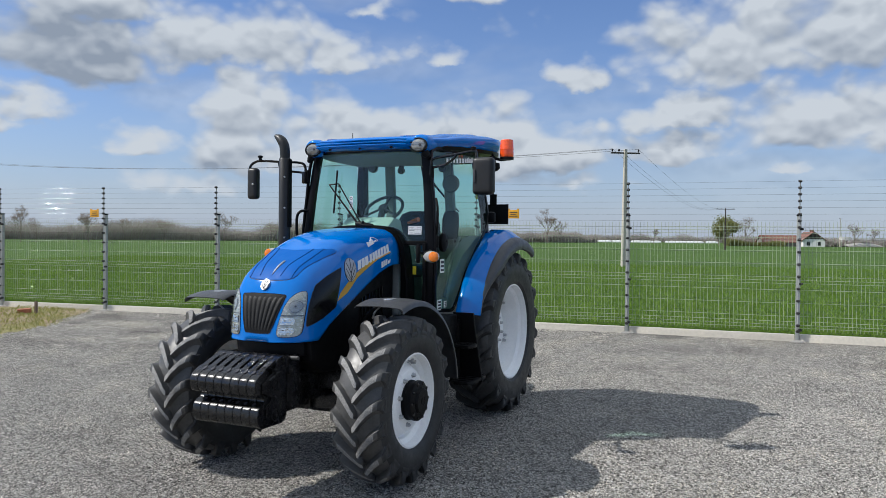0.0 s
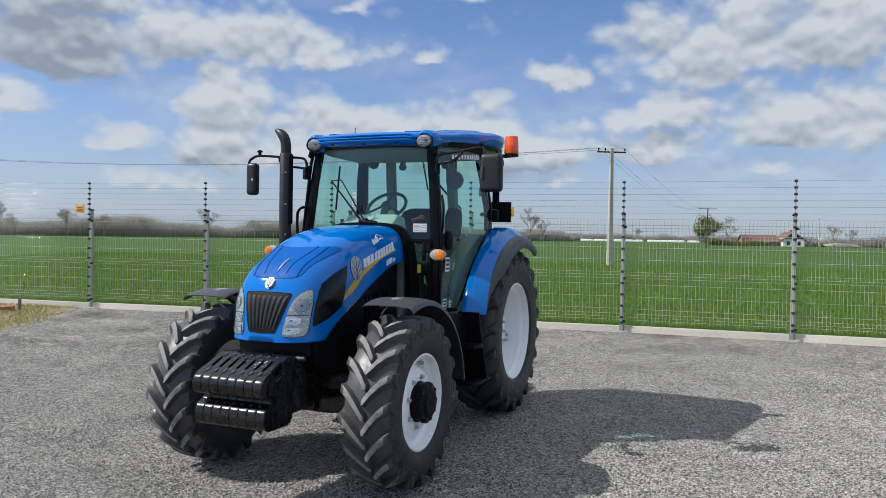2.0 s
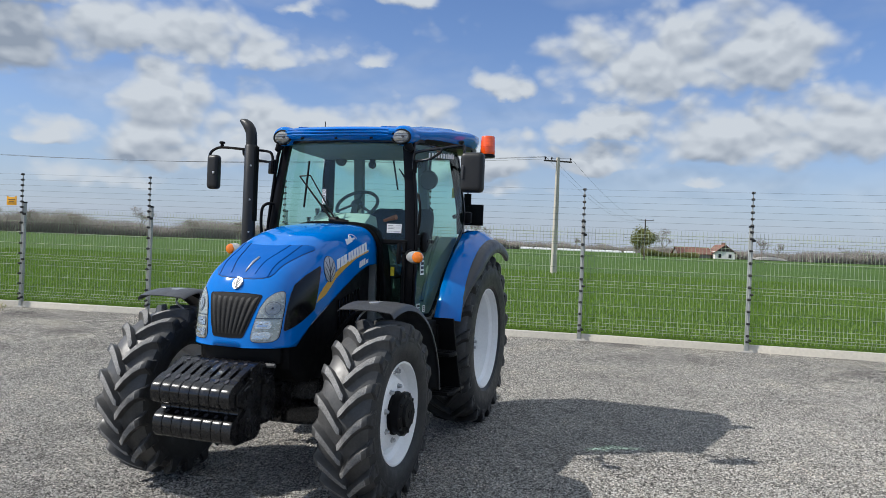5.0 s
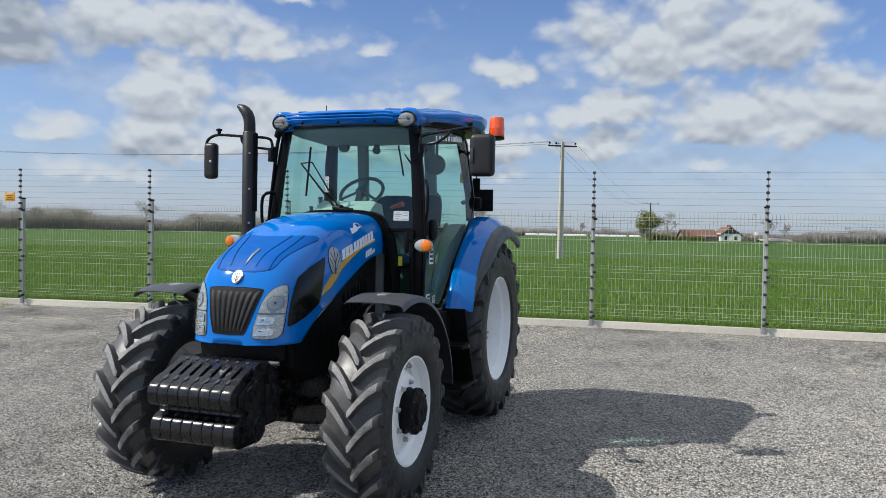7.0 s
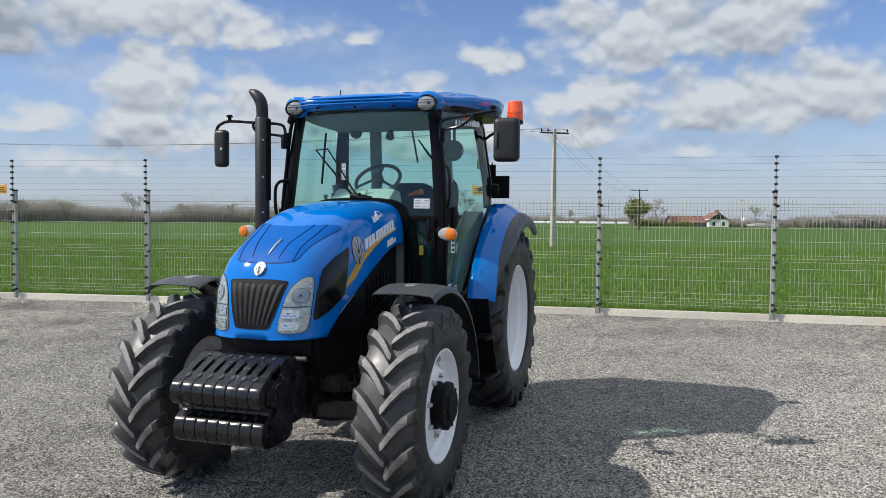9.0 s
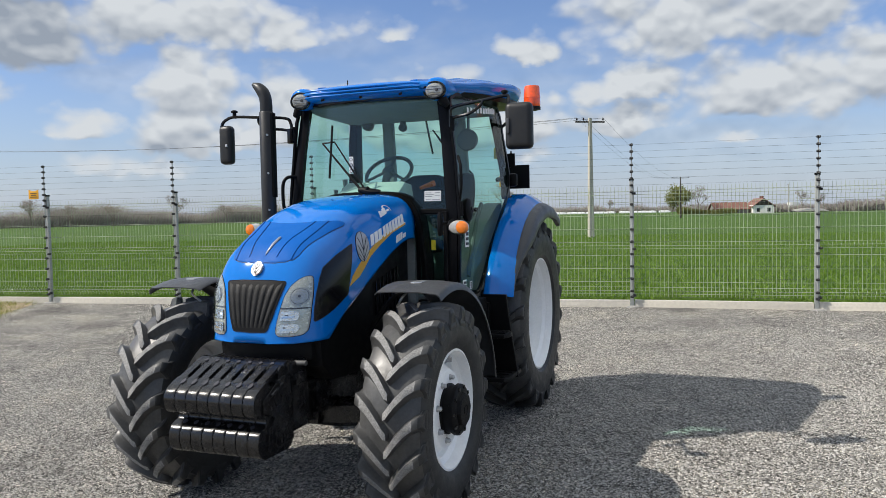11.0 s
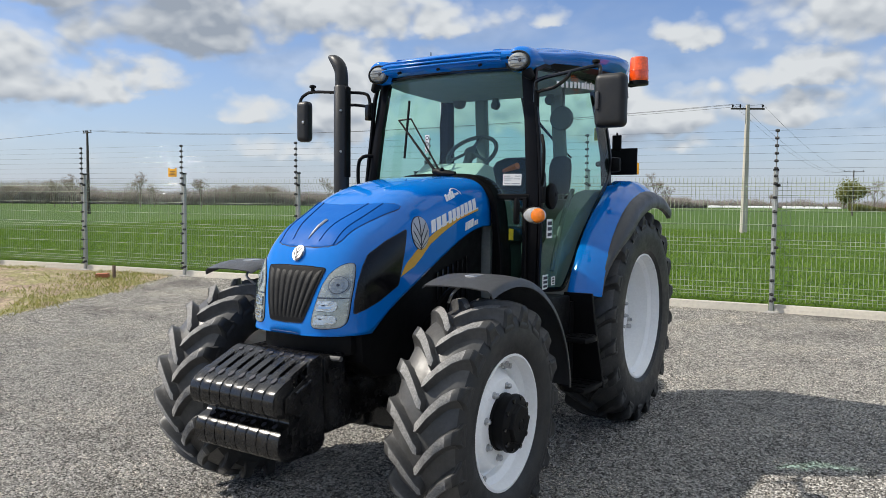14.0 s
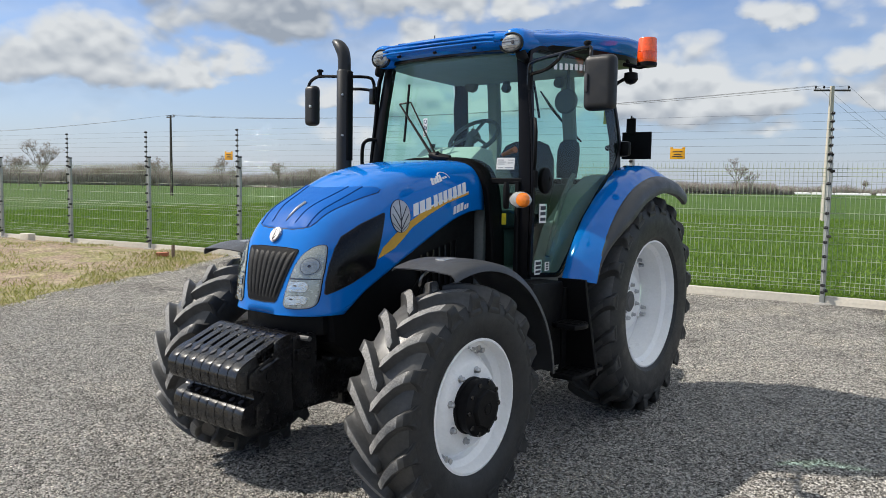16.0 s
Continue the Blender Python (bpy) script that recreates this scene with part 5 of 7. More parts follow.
wiper((1.40, 0.0, 1.77), (1.335, -0.345, 2.130), (1.335, -0.262, 2.254), (1.350, -0.288, 1.877))
bm = bmesh.new()
tube(bm, [(1.392, -0.035, 1.785), (1.398, 0.0, 1.785), (1.400, 0.06, 1.772), (1.394, 0.13, 1.768)], [0.014, 0.024, 0.024, 0.016], 10)
tube(bm, [(1.402, 0.02, 1.775), (1.415, 0.05, 1.80)], [0.016, 0.012], 8)
part("wiper_motor", bm, BLACK, windscreen, "black wiper spindle housing")

# cowl behind the bonnet
bm = bmesh.new()
rows = []
for x, w, zt in ((1.28, 0.425, 1.776), (1.395, 0.422, 1.771), (1.408, 0.412, 1.764), (1.410, 0.385, 1.752)):
    rows.append([(x, y + math.copysign(0.05, y) * max(0.0, min(1.0, (1.66 - z) / 0.4)) if abs(y) > 0.2 else y, z) for y, z in section(w, 1.10, 1.45, zt, 3.6)])
loft(bm, rows, False)
bmesh.ops.solidify(bm, geom=bm.faces[:], thickness=0.015)
part("bonnet_seal", bm, BLACK, tractor, "black surround at the rear of the bonnet")

# firewall, floor, rear wall and rear window
bm = bmesh.new()
box(bm, (1.29, -0.36, 0.95), (1.345, 0.36, 1.62), 0.01)
box(bm, (0.30, -0.63, 0.98), (1.27, 0.63, 1.04), 0.01)
part("cab_floor", bm, TRIM, tractor, "grey cab floor and firewall")
bm = bmesh.new()
box(bm, (0.20, -0.63, 1.00), (0.26, 0.63, 1.62), 0.01)
for s in (-1, 1):
    bar(bm, [(0.20, s * 0.33, 1.60), (0.19, s * 0.33, 1.95), (0.25, s * 0.32, 2.42)], 0.095, 0.06, (0, 1, 0))
    prism(bm, [(1.05, 1.03), (0.90, 1.33), (0.66, 1.52), (0.34, 1.67), (0.20, 1.69), (0.20, 1.03)], "y", s * 0.52, s * 0.66, 0.01)
part("rear_wall", bm, TRIM, tractor, "grey lower rear wall of the cab")
bm = bmesh.new()
rings = [[(0.19, y, 1.62) for y in np.linspace(-0.66, 0.66, 7)], [(0.18, y, 1.95) for y in np.linspace(-0.66, 0.66, 7)], [(0.24, y, 2.42) for y in np.linspace(-0.64, 0.64, 7)]]
loft(bm, rings, False)
rear_win = part("rear_window", bm, GLASS, tractor, "rear cab window with green tint", 60)
bm = bmesh.new()
bar(bm, [(0.235, -0.60, 2.43), (0.235, 0.60, 2.43)], 0.06, 0.06, (1, 0, 0))
bar(bm, [(0.185, -0.60, 1.63), (0.185, 0.60, 1.63)], 0.05, 0.05, (1, 0, 0))
bar(bm, [(0.18, 0.0, 2.40), (0.165, 0.05, 2.12)], 0.02, 0.012, (1, 0, 0))
part("window_rail", bm, BLACK, rear_win)
bm = bmesh.new()
tube(bm, [(0.165, 0.054, 2.32), (0.160, 0.15, 2.19), (0.160, 0.274, 2.055), (0.165, 0.409, 1.931)], [0.006, 0.012, 0.009, 0.007], 6)
part("rear_wiper", bm, BLACK, rear_win)

# headliner and roof
bm = bmesh.new()
prism(bm, [(1.20, -0.54), (1.275, -0.25), (1.275, 0.25), (1.20, 0.54), (0.90, 0.60), (0.26, 0.65), (0.26, -0.65), (0.90, -0.60)], "z", 2.385, 2.44, 0.01)
part("headliner", bm, LINER, tractor, "grey cab headliner")


def roof_shape():
    bm = bmesh.new()
    rows = []
    for x, w, zb, zt, n in ((1.405, 0.585, 2.455, 2.490, 3.0), (1.395, 0.60, 2.437, 2.510, 3.2), (1.36, 0.612, 2.425, 2.525, 3.6), (1.28, 0.630, 2.425, 2.538, 3.6), (1.10, 0.672, 2.435, 2.560, 3.4), (0.85, 0.725, 2.448, 2.600, 3.3),
                             (0.55, 0.780, 2.460, 2.632, 3.2), (0.29, 0.812, 2.470, 2.664, 3.2), (0.10, 0.808, 2.475, 2.674, 3.2), (-0.03, 0.775, 2.480, 2.660, 3.0), (-0.10, 0.71, 2.488, 2.620, 2.8), (-0.125, 0.63, 2.50, 2.57, 2.4)):
        top = [(x, math.copysign(w * abs(math.cos(a)) ** (2 / n), math.cos(a)), zb + 0.58 * (zt - zb) + 0.42 * (zt - zb) * max(0.0, math.sin(a)) ** (2 / n)) for a in np.linspace(0, math.pi, 25)]
        zs = zb + 0.30 * (zt - zb)
        rows.append(top + [(x, -w * 0.975, zs), (x, -w * 0.91, zb), (x, -w * 0.5, zb - 0.004), (x, 0, zb - 0.006), (x, w * 0.5, zb - 0.004), (x, w * 0.91, zb), (x, w * 0.975, zs)])
    loft(bm, rows)
    # the front edge is bowed
    for v in bm.verts:
        v.co.x -= 0.085 * (v.co.y / 0.56) ** 2 * smooth01((v.co.x - 0.7) / 0.6)
    return bm


roof = part("roof", roof_shape(), BLUE, tractor, "blue moulded cab roof", 40)
bm = bmesh.new()
rows = []
for x, w, zb in ((1.22, 0.560, 2.428), (1.10, 0.640, 2.435), (0.85, 0.700, 2.448), (0.55, 0.757, 2.460), (0.29, 0.792, 2.470), (0.10, 0.788, 2.475), (-0.03, 0.752, 2.480), (-0.08, 0.70, 2.486)):
    x_ = x - 0.05 * (w / 0.56) ** 2 * float(smooth01((x - 0.7) / 0.6))
    rows.append([(x_, -w, zb + 0.030), (x_, -w * 0.99, zb - 0.004), (x_, -w * 0.9, zb - 0.016), (x_, w * 0.9, zb - 0.016), (x_, w * 0.99, zb - 0.004), (x_, w, zb + 0.030)])
loft(bm, rows)
part("roof_underside", bm, PILLAR, roof, "black underside and rim of the roof", 50)
for s in (-1, 1):
    # raised lamp pods at the front corners
    bm = bmesh.new()
    rows = []
    for x, r, dz, yc in ((1.325, 0.066, 0.002, 0.522), (1.312, 0.076, 0.006, 0.522), (1.26, 0.080, 0.010, 0.525), (1.16, 0.070, 0.022, 0.535), (0.98, 0.064, 0.064, 0.560), (0.70, 0.060, 0.102, 0.590), (0.40, 0.052, 0.146, 0.610), (0.15, 0.036, 0.176, 0.615), (0.02, 0.010, 0.180, 0.61)):
        rows.append([(x, s * yc + 1.22 * r * math.cos(a), 2.452 + dz + 1.02 * r * math.sin(a)) for a in np.linspace(0, 2 * math.pi, 21)[:-1]])
    loft(bm, rows)
    pod = part("lamp_pod", bm, BLUE, roof, "", 50)
    bm = bmesh.new()
    revolve(bm, [(1.287, 0.066), (1.335, 0.069), (1.341, 0.064), (1.331, 0.056), (1.297, 0.055)], (0, s * 0.522, 2.445), "x", 28)
    lampo = part("roof_lamp", bm, BLACK_GLOSS, roof, "oval clear roof work lamp in black ring")
    lampo.data.transform(Matrix.Translation((0, s * 0.522, 2.445)) @ Matrix.Diagonal((1, 1.2, 0.92, 1)) @ Matrix.Translation((0, -s * 0.522, -2.445)))
    bm = bmesh.new()
    revolve(bm, [(1.331, 0.058), (1.343, 0.050), (1.349, 0.029), (1.351, 0.0)], (0, s * 0.522, 2.445), "x", 28)
    ln = part("lamp_lens", bm, WORK_LENS, lampo, "clear ribbed lens")
    ln.data.transform(Matrix.Translation((0, s * 0.522, 2.445)) @ Matrix.Diagonal((1, 1.18, 0.90, 1)) @ Matrix.Translation((0, -s * 0.522, -2.445)))
    for dz, hw, mat_ in ((0.026, 0.040, GREY_BACK), (0.008, 0.054, INK), (-0.012, 0.052, GREY_BACK), (-0.030, 0.036, INK)):
        bm = bmesh.new()
        bar(bm, [(1.3455, s * 0.522 - hw, 2.443 + dz), (1.3525, s * 0.522, 2.443 + dz), (1.3455, s * 0.522 + hw, 2.443 + dz)], 0.004, 0.0035, (1, 0, 0))
        part("lens_rib", bm, mat_, lampo)
    bm = bmesh.new()
    revolve(bm, [(1.348, 0.012), (1.3555, 0.010), (1.3565, 0.0)], (0, s * 0.522 + 0.022, 2.446), "x", 12)
    part("bulb", bm, INK, lampo)
    bm = bmesh.new()
    tube(bm, [(1.29, s * 0.55, 2.41), (1.285, s * 0.57, 2.375), (1.28, s * 0.60, 2.345)], [0.03, 0.035, 0.02], 12)
    part("lamp_foot", bm, BLACK, roof)
# lips along the front of the roof
for z_, x_ in ((2.452, 1.408), (2.474, 1.410), (2.496, 1.404)):
    bm = bmesh.new()
    tube(bm, [(x_ - 0.012, -0.44, z_ - 0.004), (x_, -0.38, z_), (x_ + 0.004, 0.0, z_ + 0.002), (x_, 0.38, z_), (x_ - 0.012, 0.44, z_ - 0.004)], 0.007, 8)
    part("roof_lip", bm, BLUE, roof)
# raised ridges over the roof
for s in (-1, 1):
    bm = bmesh.new()
    bar(bm, [(1.30, s * 0.36, 2.520), (1.10, s * 0.40, 2.548), (0.6, s * 0.46, 2.598), (0.1, s * 0.48, 2.615)], 0.06, 0.030, (0, 1, 0))
    part("roof_ridge", bm, BLUE, roof)
bm = bmesh.new()
tube(bm, [(1.05, -0.28, 2.55), (1.05, -0.28, 2.62)], 0.004, 6)
part("aerial", bm, BLACK, roof)
for y in (-0.3, 0.0, 0.3):
    bm = bmesh.new()
    tube(bm, [(1.385, y, 2.432), (1.41, y, 2.424)], 0.009, 8)
    part("washer_jet", bm, BLACK, roof)

# beacon at the rear left of the roof
bm = bmesh.new()
tube(bm, [(0.30, 0.78, 2.44), (0.31, 0.90, 2.41), (0.32, 0.95, 2.415)], 0.014, 8)
revolve(bm, [(2.405, 0.040), (2.410, 0.066), (2.432, 0.066), (2.436, 0.060)], (0.32, 0.953, 0), "z", 24)
beacon = part("beacon", bm, BLACK, tractor, "orange warning beacon on black foot")
bm = bmesh.new()
revolve(bm, [(2.434, 0.063), (2.445, 0.066), (2.500, 0.064), (2.503, 0.066), (2.508, 0.064), (2.585, 0.060), (2.594, 0.055), (2.598, 0.0)], (0.32, 0.953, 0), "z", 28)
part("beacon_lens", bm, ORANGE, beacon, "orange plastic dome")
bm = bmesh.new()
revolve(bm, [(2.40, 0.0), (2.39, 0.045), (2.345, 0.050), (2.32, 0.03), (2.31, 0.0)], (0.22, 0.80, 0), "z", 20)
tube(bm, [(0.25, 0.66, 2.28), (0.24, 0.72, 2.33), (0.22, 0.79, 2.37)], 0.012, 8)
tube(bm, [(0.22, 0.80, 2.39), (0.24, 0.80, 2.44), (0.26, 0.78, 2.48)], 0.012, 8)
part("rear_lamp", bm, BLACK, tractor, "black rear work lamp below the roof")

# mirrors
bm = bmesh.new()
tube(bm, curve_pts([(1.262, 0.612, 2.255), (1.29, 0.66, 2.262), (1.32, 0.765, 2.275), (1.335, 0.84, 2.315), (1.33, 0.865, 2.350)], 4), 0.0105, 8)
tube(bm, curve_pts([(1.262, 0.608, 2.20), (1.262, 0.610, 2.30), (1.275, 0.65, 2.335), (1.31, 0.845, 2.355), (1.30, 1.00, 2.378), (1.30, 1.03, 2.365), (1.315, 1.035, 2.30), (1.325, 1.035, 2.10)], 5), 0.0115, 8)
arm = part("mirror_arm", bm, BLACK_GLOSS, tractor, "bent black tube mirror arm")
bm = bmesh.new()
revolve(bm, [(2.372, 0.0), (2.375, 0.014), (2.395, 0.014), (2.398, 0.022), (2.412, 0.022), (2.418, 0.012), (2.42, 0.0)], (1.285, 1.0, 0), "z", 14)
part("knob", bm, BLACK, arm)
def mirror_head(bm, x0, x1, y0, y1, z0, z1):
    box(bm, (x0, y0, z0), (x1, y1, z1), 0.042, 5)
bm = bmesh.new()
mirror_head(bm, 1.285, 1.375, 1.020, 1.200, 2.020, 2.322)
ml = part("mirror", bm, HOUSING, arm, "black rounded rear-view mirror housing")
bm = bmesh.new()
box(bm, (1.278, 1.045, 2.05), (1.284, 1.175, 2.29), 0.002)
part("mirror_glass", bm, CHROME, ml)
bm = bmesh.new()
box(bm, (1.36, 1.035, 2.12), (1.385, 1.055, 2.22), 0.006)
part("mirror_clamp", bm, FENDER, ml)
bm = bmesh.new()
tube(bm, curve_pts([(1.268, -0.640, 2.19), (1.268, -0.642, 2.24), (1.270, -0.645, 2.30), (1.290, -0.680, 2.337), (1.37, -0.86, 2.345), (1.40, -1.02, 2.355), (1.405, -1.10, 2.345), (1.41, -1.155, 2.29), (1.42, -1.155, 2.12)], 5), 0.0115, 8)
tube(bm, curve_pts([(1.270, -0.645, 2.245), (1.31, -0.72, 2.256), (1.35, -0.81, 2.262), (1.37, -0.85, 2.30), (1.37, -0.86, 2.345)], 4), 0.0105, 8)
box(bm, (1.24, -0.668, 2.15), (1.292, -0.622, 2.26), 0.008)
arm2 = part("mirror_arm", bm, BLACK_GLOSS, tractor, "bent black tube mirror arm")
bm = bmesh.new()
revolve(bm, [(2.355, 0.0), (2.36, 0.014), (2.385, 0.014), (2.388, 0.024), (2.400, 0.024), (2.406, 0.012), (2.408, 0.0)], (1.40, -1.045, 0), "z", 14)
part("knob", bm, BLACK, arm2)
bm = bmesh.new()
box(bm, (1.385, -1.150, 2.005), (1.465, -1.045, 2.290), 0.038, 5)
mr = part("mirror", bm, HOUSING, arm2, "black rounded rear-view mirror housing")
bm = bmesh.new()
box(bm, (1.455, -1.085, 2.13), (1.472, -1.065, 2.15), 0.004)
part("mirror_clamp", bm, STEEL, mr)

# exhaust stack
bm = bmesh.new()
tube(bm, [(1.50, -0.700, 1.35), (1.50, -0.700, 1.62), (1.50, -0.700, 2.350), (1.50, -0.700, 2.358)], [0.052, 0.052, 0.052, 0.047], 24)
stack = part("exhaust", bm, HOUSING, tractor, "matt black upright exhaust stack with bent tip")
bm = bmesh.new()
tip = curve_pts([(1.50, -0.700, 2.34), (1.50, -0.702, 2.43), (1.50, -0.716, 2.485), (1.50, -0.752, 2.530), (1.50, -0.805, 2.562)], 5)
tube(bm, tip, [0.044] * 12 + [0.043, 0.042, 0.040, 0.038, 0.035, 0.031, 0.026, 0.020, 0.014][:len(tip) - 12], 20, True)
part("exhaust_tip", bm, HOUSING, stack)
for z in (1.66, 1.92, 2.19):
    bm = bmesh.new()
    tube(bm, [(1.535, -0.675, z), (1.558, -0.662, z)], 0.008, 6)
    part("bolt", bm, STEEL, stack)
bm = bmesh.new()
box(bm, (1.475, -0.660, 1.75), (1.525, -0.640, 2.35), 0.006)
part("heat_shield_edge", bm, BLACK, stack)

# handrails beside the windscreen, turn lamps
SIGNAL_WHITE = material("pale_signal_lens", (0.46, 0.45, 0.41), 0.16, 0.3, vary=0.12, scale=30, coat=0.8)
bm = bmesh.new()
tube(bm, curve_pts([(1.29, -0.655, 1.58), (1.325, -0.685, 1.66), (1.33, -0.690, 1.83), (1.32, -0.660, 1.895), (1.26, -0.605, 1.905)], 5), 0.013, 8)
part("handrail", bm, BLACK, tractor, "black grab rail beside the windscreen")
bm = bmesh.new()
tube(bm, curve_pts([(1.265, 0.665, 1.70), (1.30, 0.69, 1.78), (1.30, 0.69, 1.92), (1.265, 0.66, 2.0)], 5), 0.011, 8)
part("handrail", bm, BLACK, tractor, "black grab rail beside the windscreen")
for s in (1, -1):
    bm = bmesh.new()
    tube(bm, [(1.27, s * 0.62, 1.565), (1.38, s * 0.64, 1.555), (1.46, s * 0.66, 1.545), (1.57, s * 0.70, 1.53)], 0.013, 8)
    tube(bm, [(1.40, s * 0.62, 1.545), (1.45, s * 0.59, 1.545)], 0.012, 8)
    tube(bm, [(1.45, s * 0.59, 1.462), (1.45, s * 0.59, 1.475), (1.45, s * 0.59, 1.59), (1.45, s * 0.59, 1.62)], [0.012, 0.019, 0.019, 0.012], 10)
    tl_ = part("turn_signal", bm, BLACK, tractor, "amber and clear turn signal on black arm")
    bm = bmesh.new()
    rows = []
    for x, k in ((1.540, 0.55), (1.552, 0.85), (1.575, 1.0), (1.592, 0.97), (1.604, 0.80), (1.609, 0.45)):
        rows.append([(x, s * (0.768 + 0.068 * k * math.cos(a)), 1.520 + 0.047 * k * math.sin(a)) for a in np.linspace(0, 2 * math.pi, 25)[:-1]])
    loft(bm, rows)
    part("signal_lens", bm, SIGNAL_WHITE, tl_, "clear pale lens")
    bm = bmesh.new()
    revolve(bm, [(1.586, 0.041), (1.606, 0.040), (1.616, 0.033), (1.621, 0.016), (1.622, 0.0)], (0, s * 0.793, 1.520), "x", 24)
    part("signal_lens", bm, AMBER, tl_, "round amber lens")

# black plate on a bracket behind the cab
bm = bmesh.new()
box(bm, (-0.215, 0.565, 1.815), (-0.200, 0.795, 2.018), 0.004)
plate = part("plate_holder", bm, BLACK, tractor, "black plate on bracket behind the cab")
bm = bmesh.new()
box(bm, (-0.21, 0.60, 2.0), (-0.19, 0.67, 2.12), 0.004)
tube(bm, [(-0.2, 0.635, 2.11), (-0.2, 0.635, 2.14)], 0.007, 8)
tube(bm, [(0.17, 0.62, 1.88), (0.0, 0.62, 1.90), (-0.2, 0.62, 1.92)], 0.02, 8)
box(bm, (0.10, 0.66, 1.82), (0.16, 0.78, 1.93), 0.03)
part("bracket", bm, BLACK, plate)

bm = bmesh.new()
box(bm, (1.3042, 0.468, 1.36), (1.3056, 0.500, 1.43))
part("sticker", bm, YELLOW_TAG, tractor, "small yellow sticker on the lower window")

# ---- inside the cab ----
bm = bmesh.new()
box(bm, (0.42, -0.24, 1.30), (0.92, 0.24, 1.43), 0.05, 3)
seat = part("seat", bm, SEAT, tractor, "dark cloth driver's seat")
bm = bmesh.new()
rows = []
for x, z, w, d in ((0.46, 1.40, 0.23, 0.07), (0.42, 1.60, 0.25, 0.075), (0.37, 1.80, 0.22, 0.06), (0.35, 1.90, 0.17, 0.045), (0.345, 1.93, 0.10, 0.02)):
    rows.append([(x + d * math.cos(a) * 0.9, 0.06 + 1.08 * w * (abs(math.sin(a)) ** 0.6) * (1 if math.sin(a) >= 0 else -1), z) for a in np.linspace(0, 2 * math.pi, 21)[:-1]])
loft(bm, rows)
part("backrest", bm, SEAT, seat)
bm = bmesh.new()
box(bm, (0.50, -0.18, 1.03), (0.85, 0.18, 1.31), 0.03)
part("seat_base", bm, INTERIOR, seat)
for s in (-1, 1):
    bm = bmesh.new()
    box(bm, (0.45, s * 0.30 - 0.035, 1.56), (0.78, s * 0.30 + 0.035, 1.61), 0.02)
    part("armrest", bm, SEAT, seat)
bm = bmesh.new()
prism(bm, [(1.33, 1.60), (1.33, 1.76), (1.20, 1.845), (1.08, 1.83), (1.02, 1.70), (1.05, 1.30), (1.33, 1.20)], "y", -0.24, 0.24, 0.03)
dash = part("dashboard", bm, DASH, tractor, "grey dashboard and steering console")
bm = bmesh.new()
box(bm, (1.00, -0.17, 1.68), (1.06, 0.17, 1.84), 0.02)
part("instrument_cluster", bm, INTERIOR, dash)
bm = bmesh.new()
tube(bm, [(1.10, 0, 1.70), (0.98, 0, 1.92)], 0.03, 10)
part("steering_column", bm, INTERIOR, dash)
bm = bmesh.new()
axis_t = Matrix.Translation((0.955, 0, 1.925)) @ Matrix.Rotation(radians(-47), 4, "Y")
ringp = [axis_t @ Vector((0.0, 0.178 * math.cos(a), 0.178 * math.sin(a))) for a in np.linspace(0, 2 * math.pi, 33)]
tube(bm, ringp, 0.0145, 8, False)
for a in (90, 210, 330):
    tube(bm, [axis_t @ Vector((0.02, 0, 0)), axis_t @ Vector((0, 0.178 * math.cos(radians(a)), 0.178 * math.sin(radians(a))))], 0.011, 6)
revolve_hub = [axis_t @ Vector((-0.02, 0, 0)), axis_t @ Vector((0.03, 0, 0))]
tube(bm, revolve_hub, 0.045, 12)
part("steering_wheel", bm, INTERIOR, tractor, "dark three-spoke steering wheel")
bm = bmesh.new()
box(bm, (0.45, -0.54, 1.03), (1.05, -0.36, 1.66), 0.04)
con = part("side_console", bm, INTERIOR, tractor, "dark side console with levers")
for x, y, z, r in ((0.90, -0.40, 1.86, 0.022), (0.80, -0.46, 1.80, 0.020), (0.98, -0.44, 1.78, 0.018)):
    bm = bmesh.new()
    tube(bm, [(x - 0.06, y, 1.62), (x, y, z)], [0.007, 0.007], 6)
    tube(bm, [(x, y, z - 0.03), (x + 0.005, y, z + 0.03)], [r * 0.7, r], 8)
    part("lever", bm, INTERIOR, con)
bm = bmesh.new()
tube(bm, [(1.02, 0.28, 1.80), (1.06, 0.40, 1.83)], [0.012, 0.022], 8)
part("handbrake", bm, ORANGE_KNOB, con, "orange lever grip")
for y in (-0.18, 0.14, 0.24):
    bm = bmesh.new()
    tube(bm, [(1.27, y, 1.35), (1.20, y, 1.16)], 0.010, 6)
    box(bm, (1.16, y - 0.04, 1.12), (1.19, y + 0.04, 1.19), 0.008)
    part("pedal", bm, INTERIOR, tractor)
bm = bmesh.new()
box(bm, (0.203, 0.60, 2.05), (0.206, 0.655, 2.14))
part("sticker", bm, YELLOW_TAG, tractor, "faded yellow sticker on the rear window")
# second seat back beside the driver's seat
bm = bmesh.new()
rows = []
for x, z, k in ((0.33, 1.66, 0.9), (0.32, 1.76, 1.0), (0.31, 1.86, 1.0), (0.30, 1.915, 0.85), (0.298, 1.935, 0.5)):
    rows.append([(x + 0.045 * k * math.cos(a), 0.385 + 0.085 * k * (abs(math.sin(a)) ** 0.6) * (1 if math.sin(a) >= 0 else -1), z) for a in np.linspace(0, 2 * math.pi, 17)[:-1]])
loft(bm, rows)
part("side_seat", bm, SEAT, tractor, "dark folded side seat back")
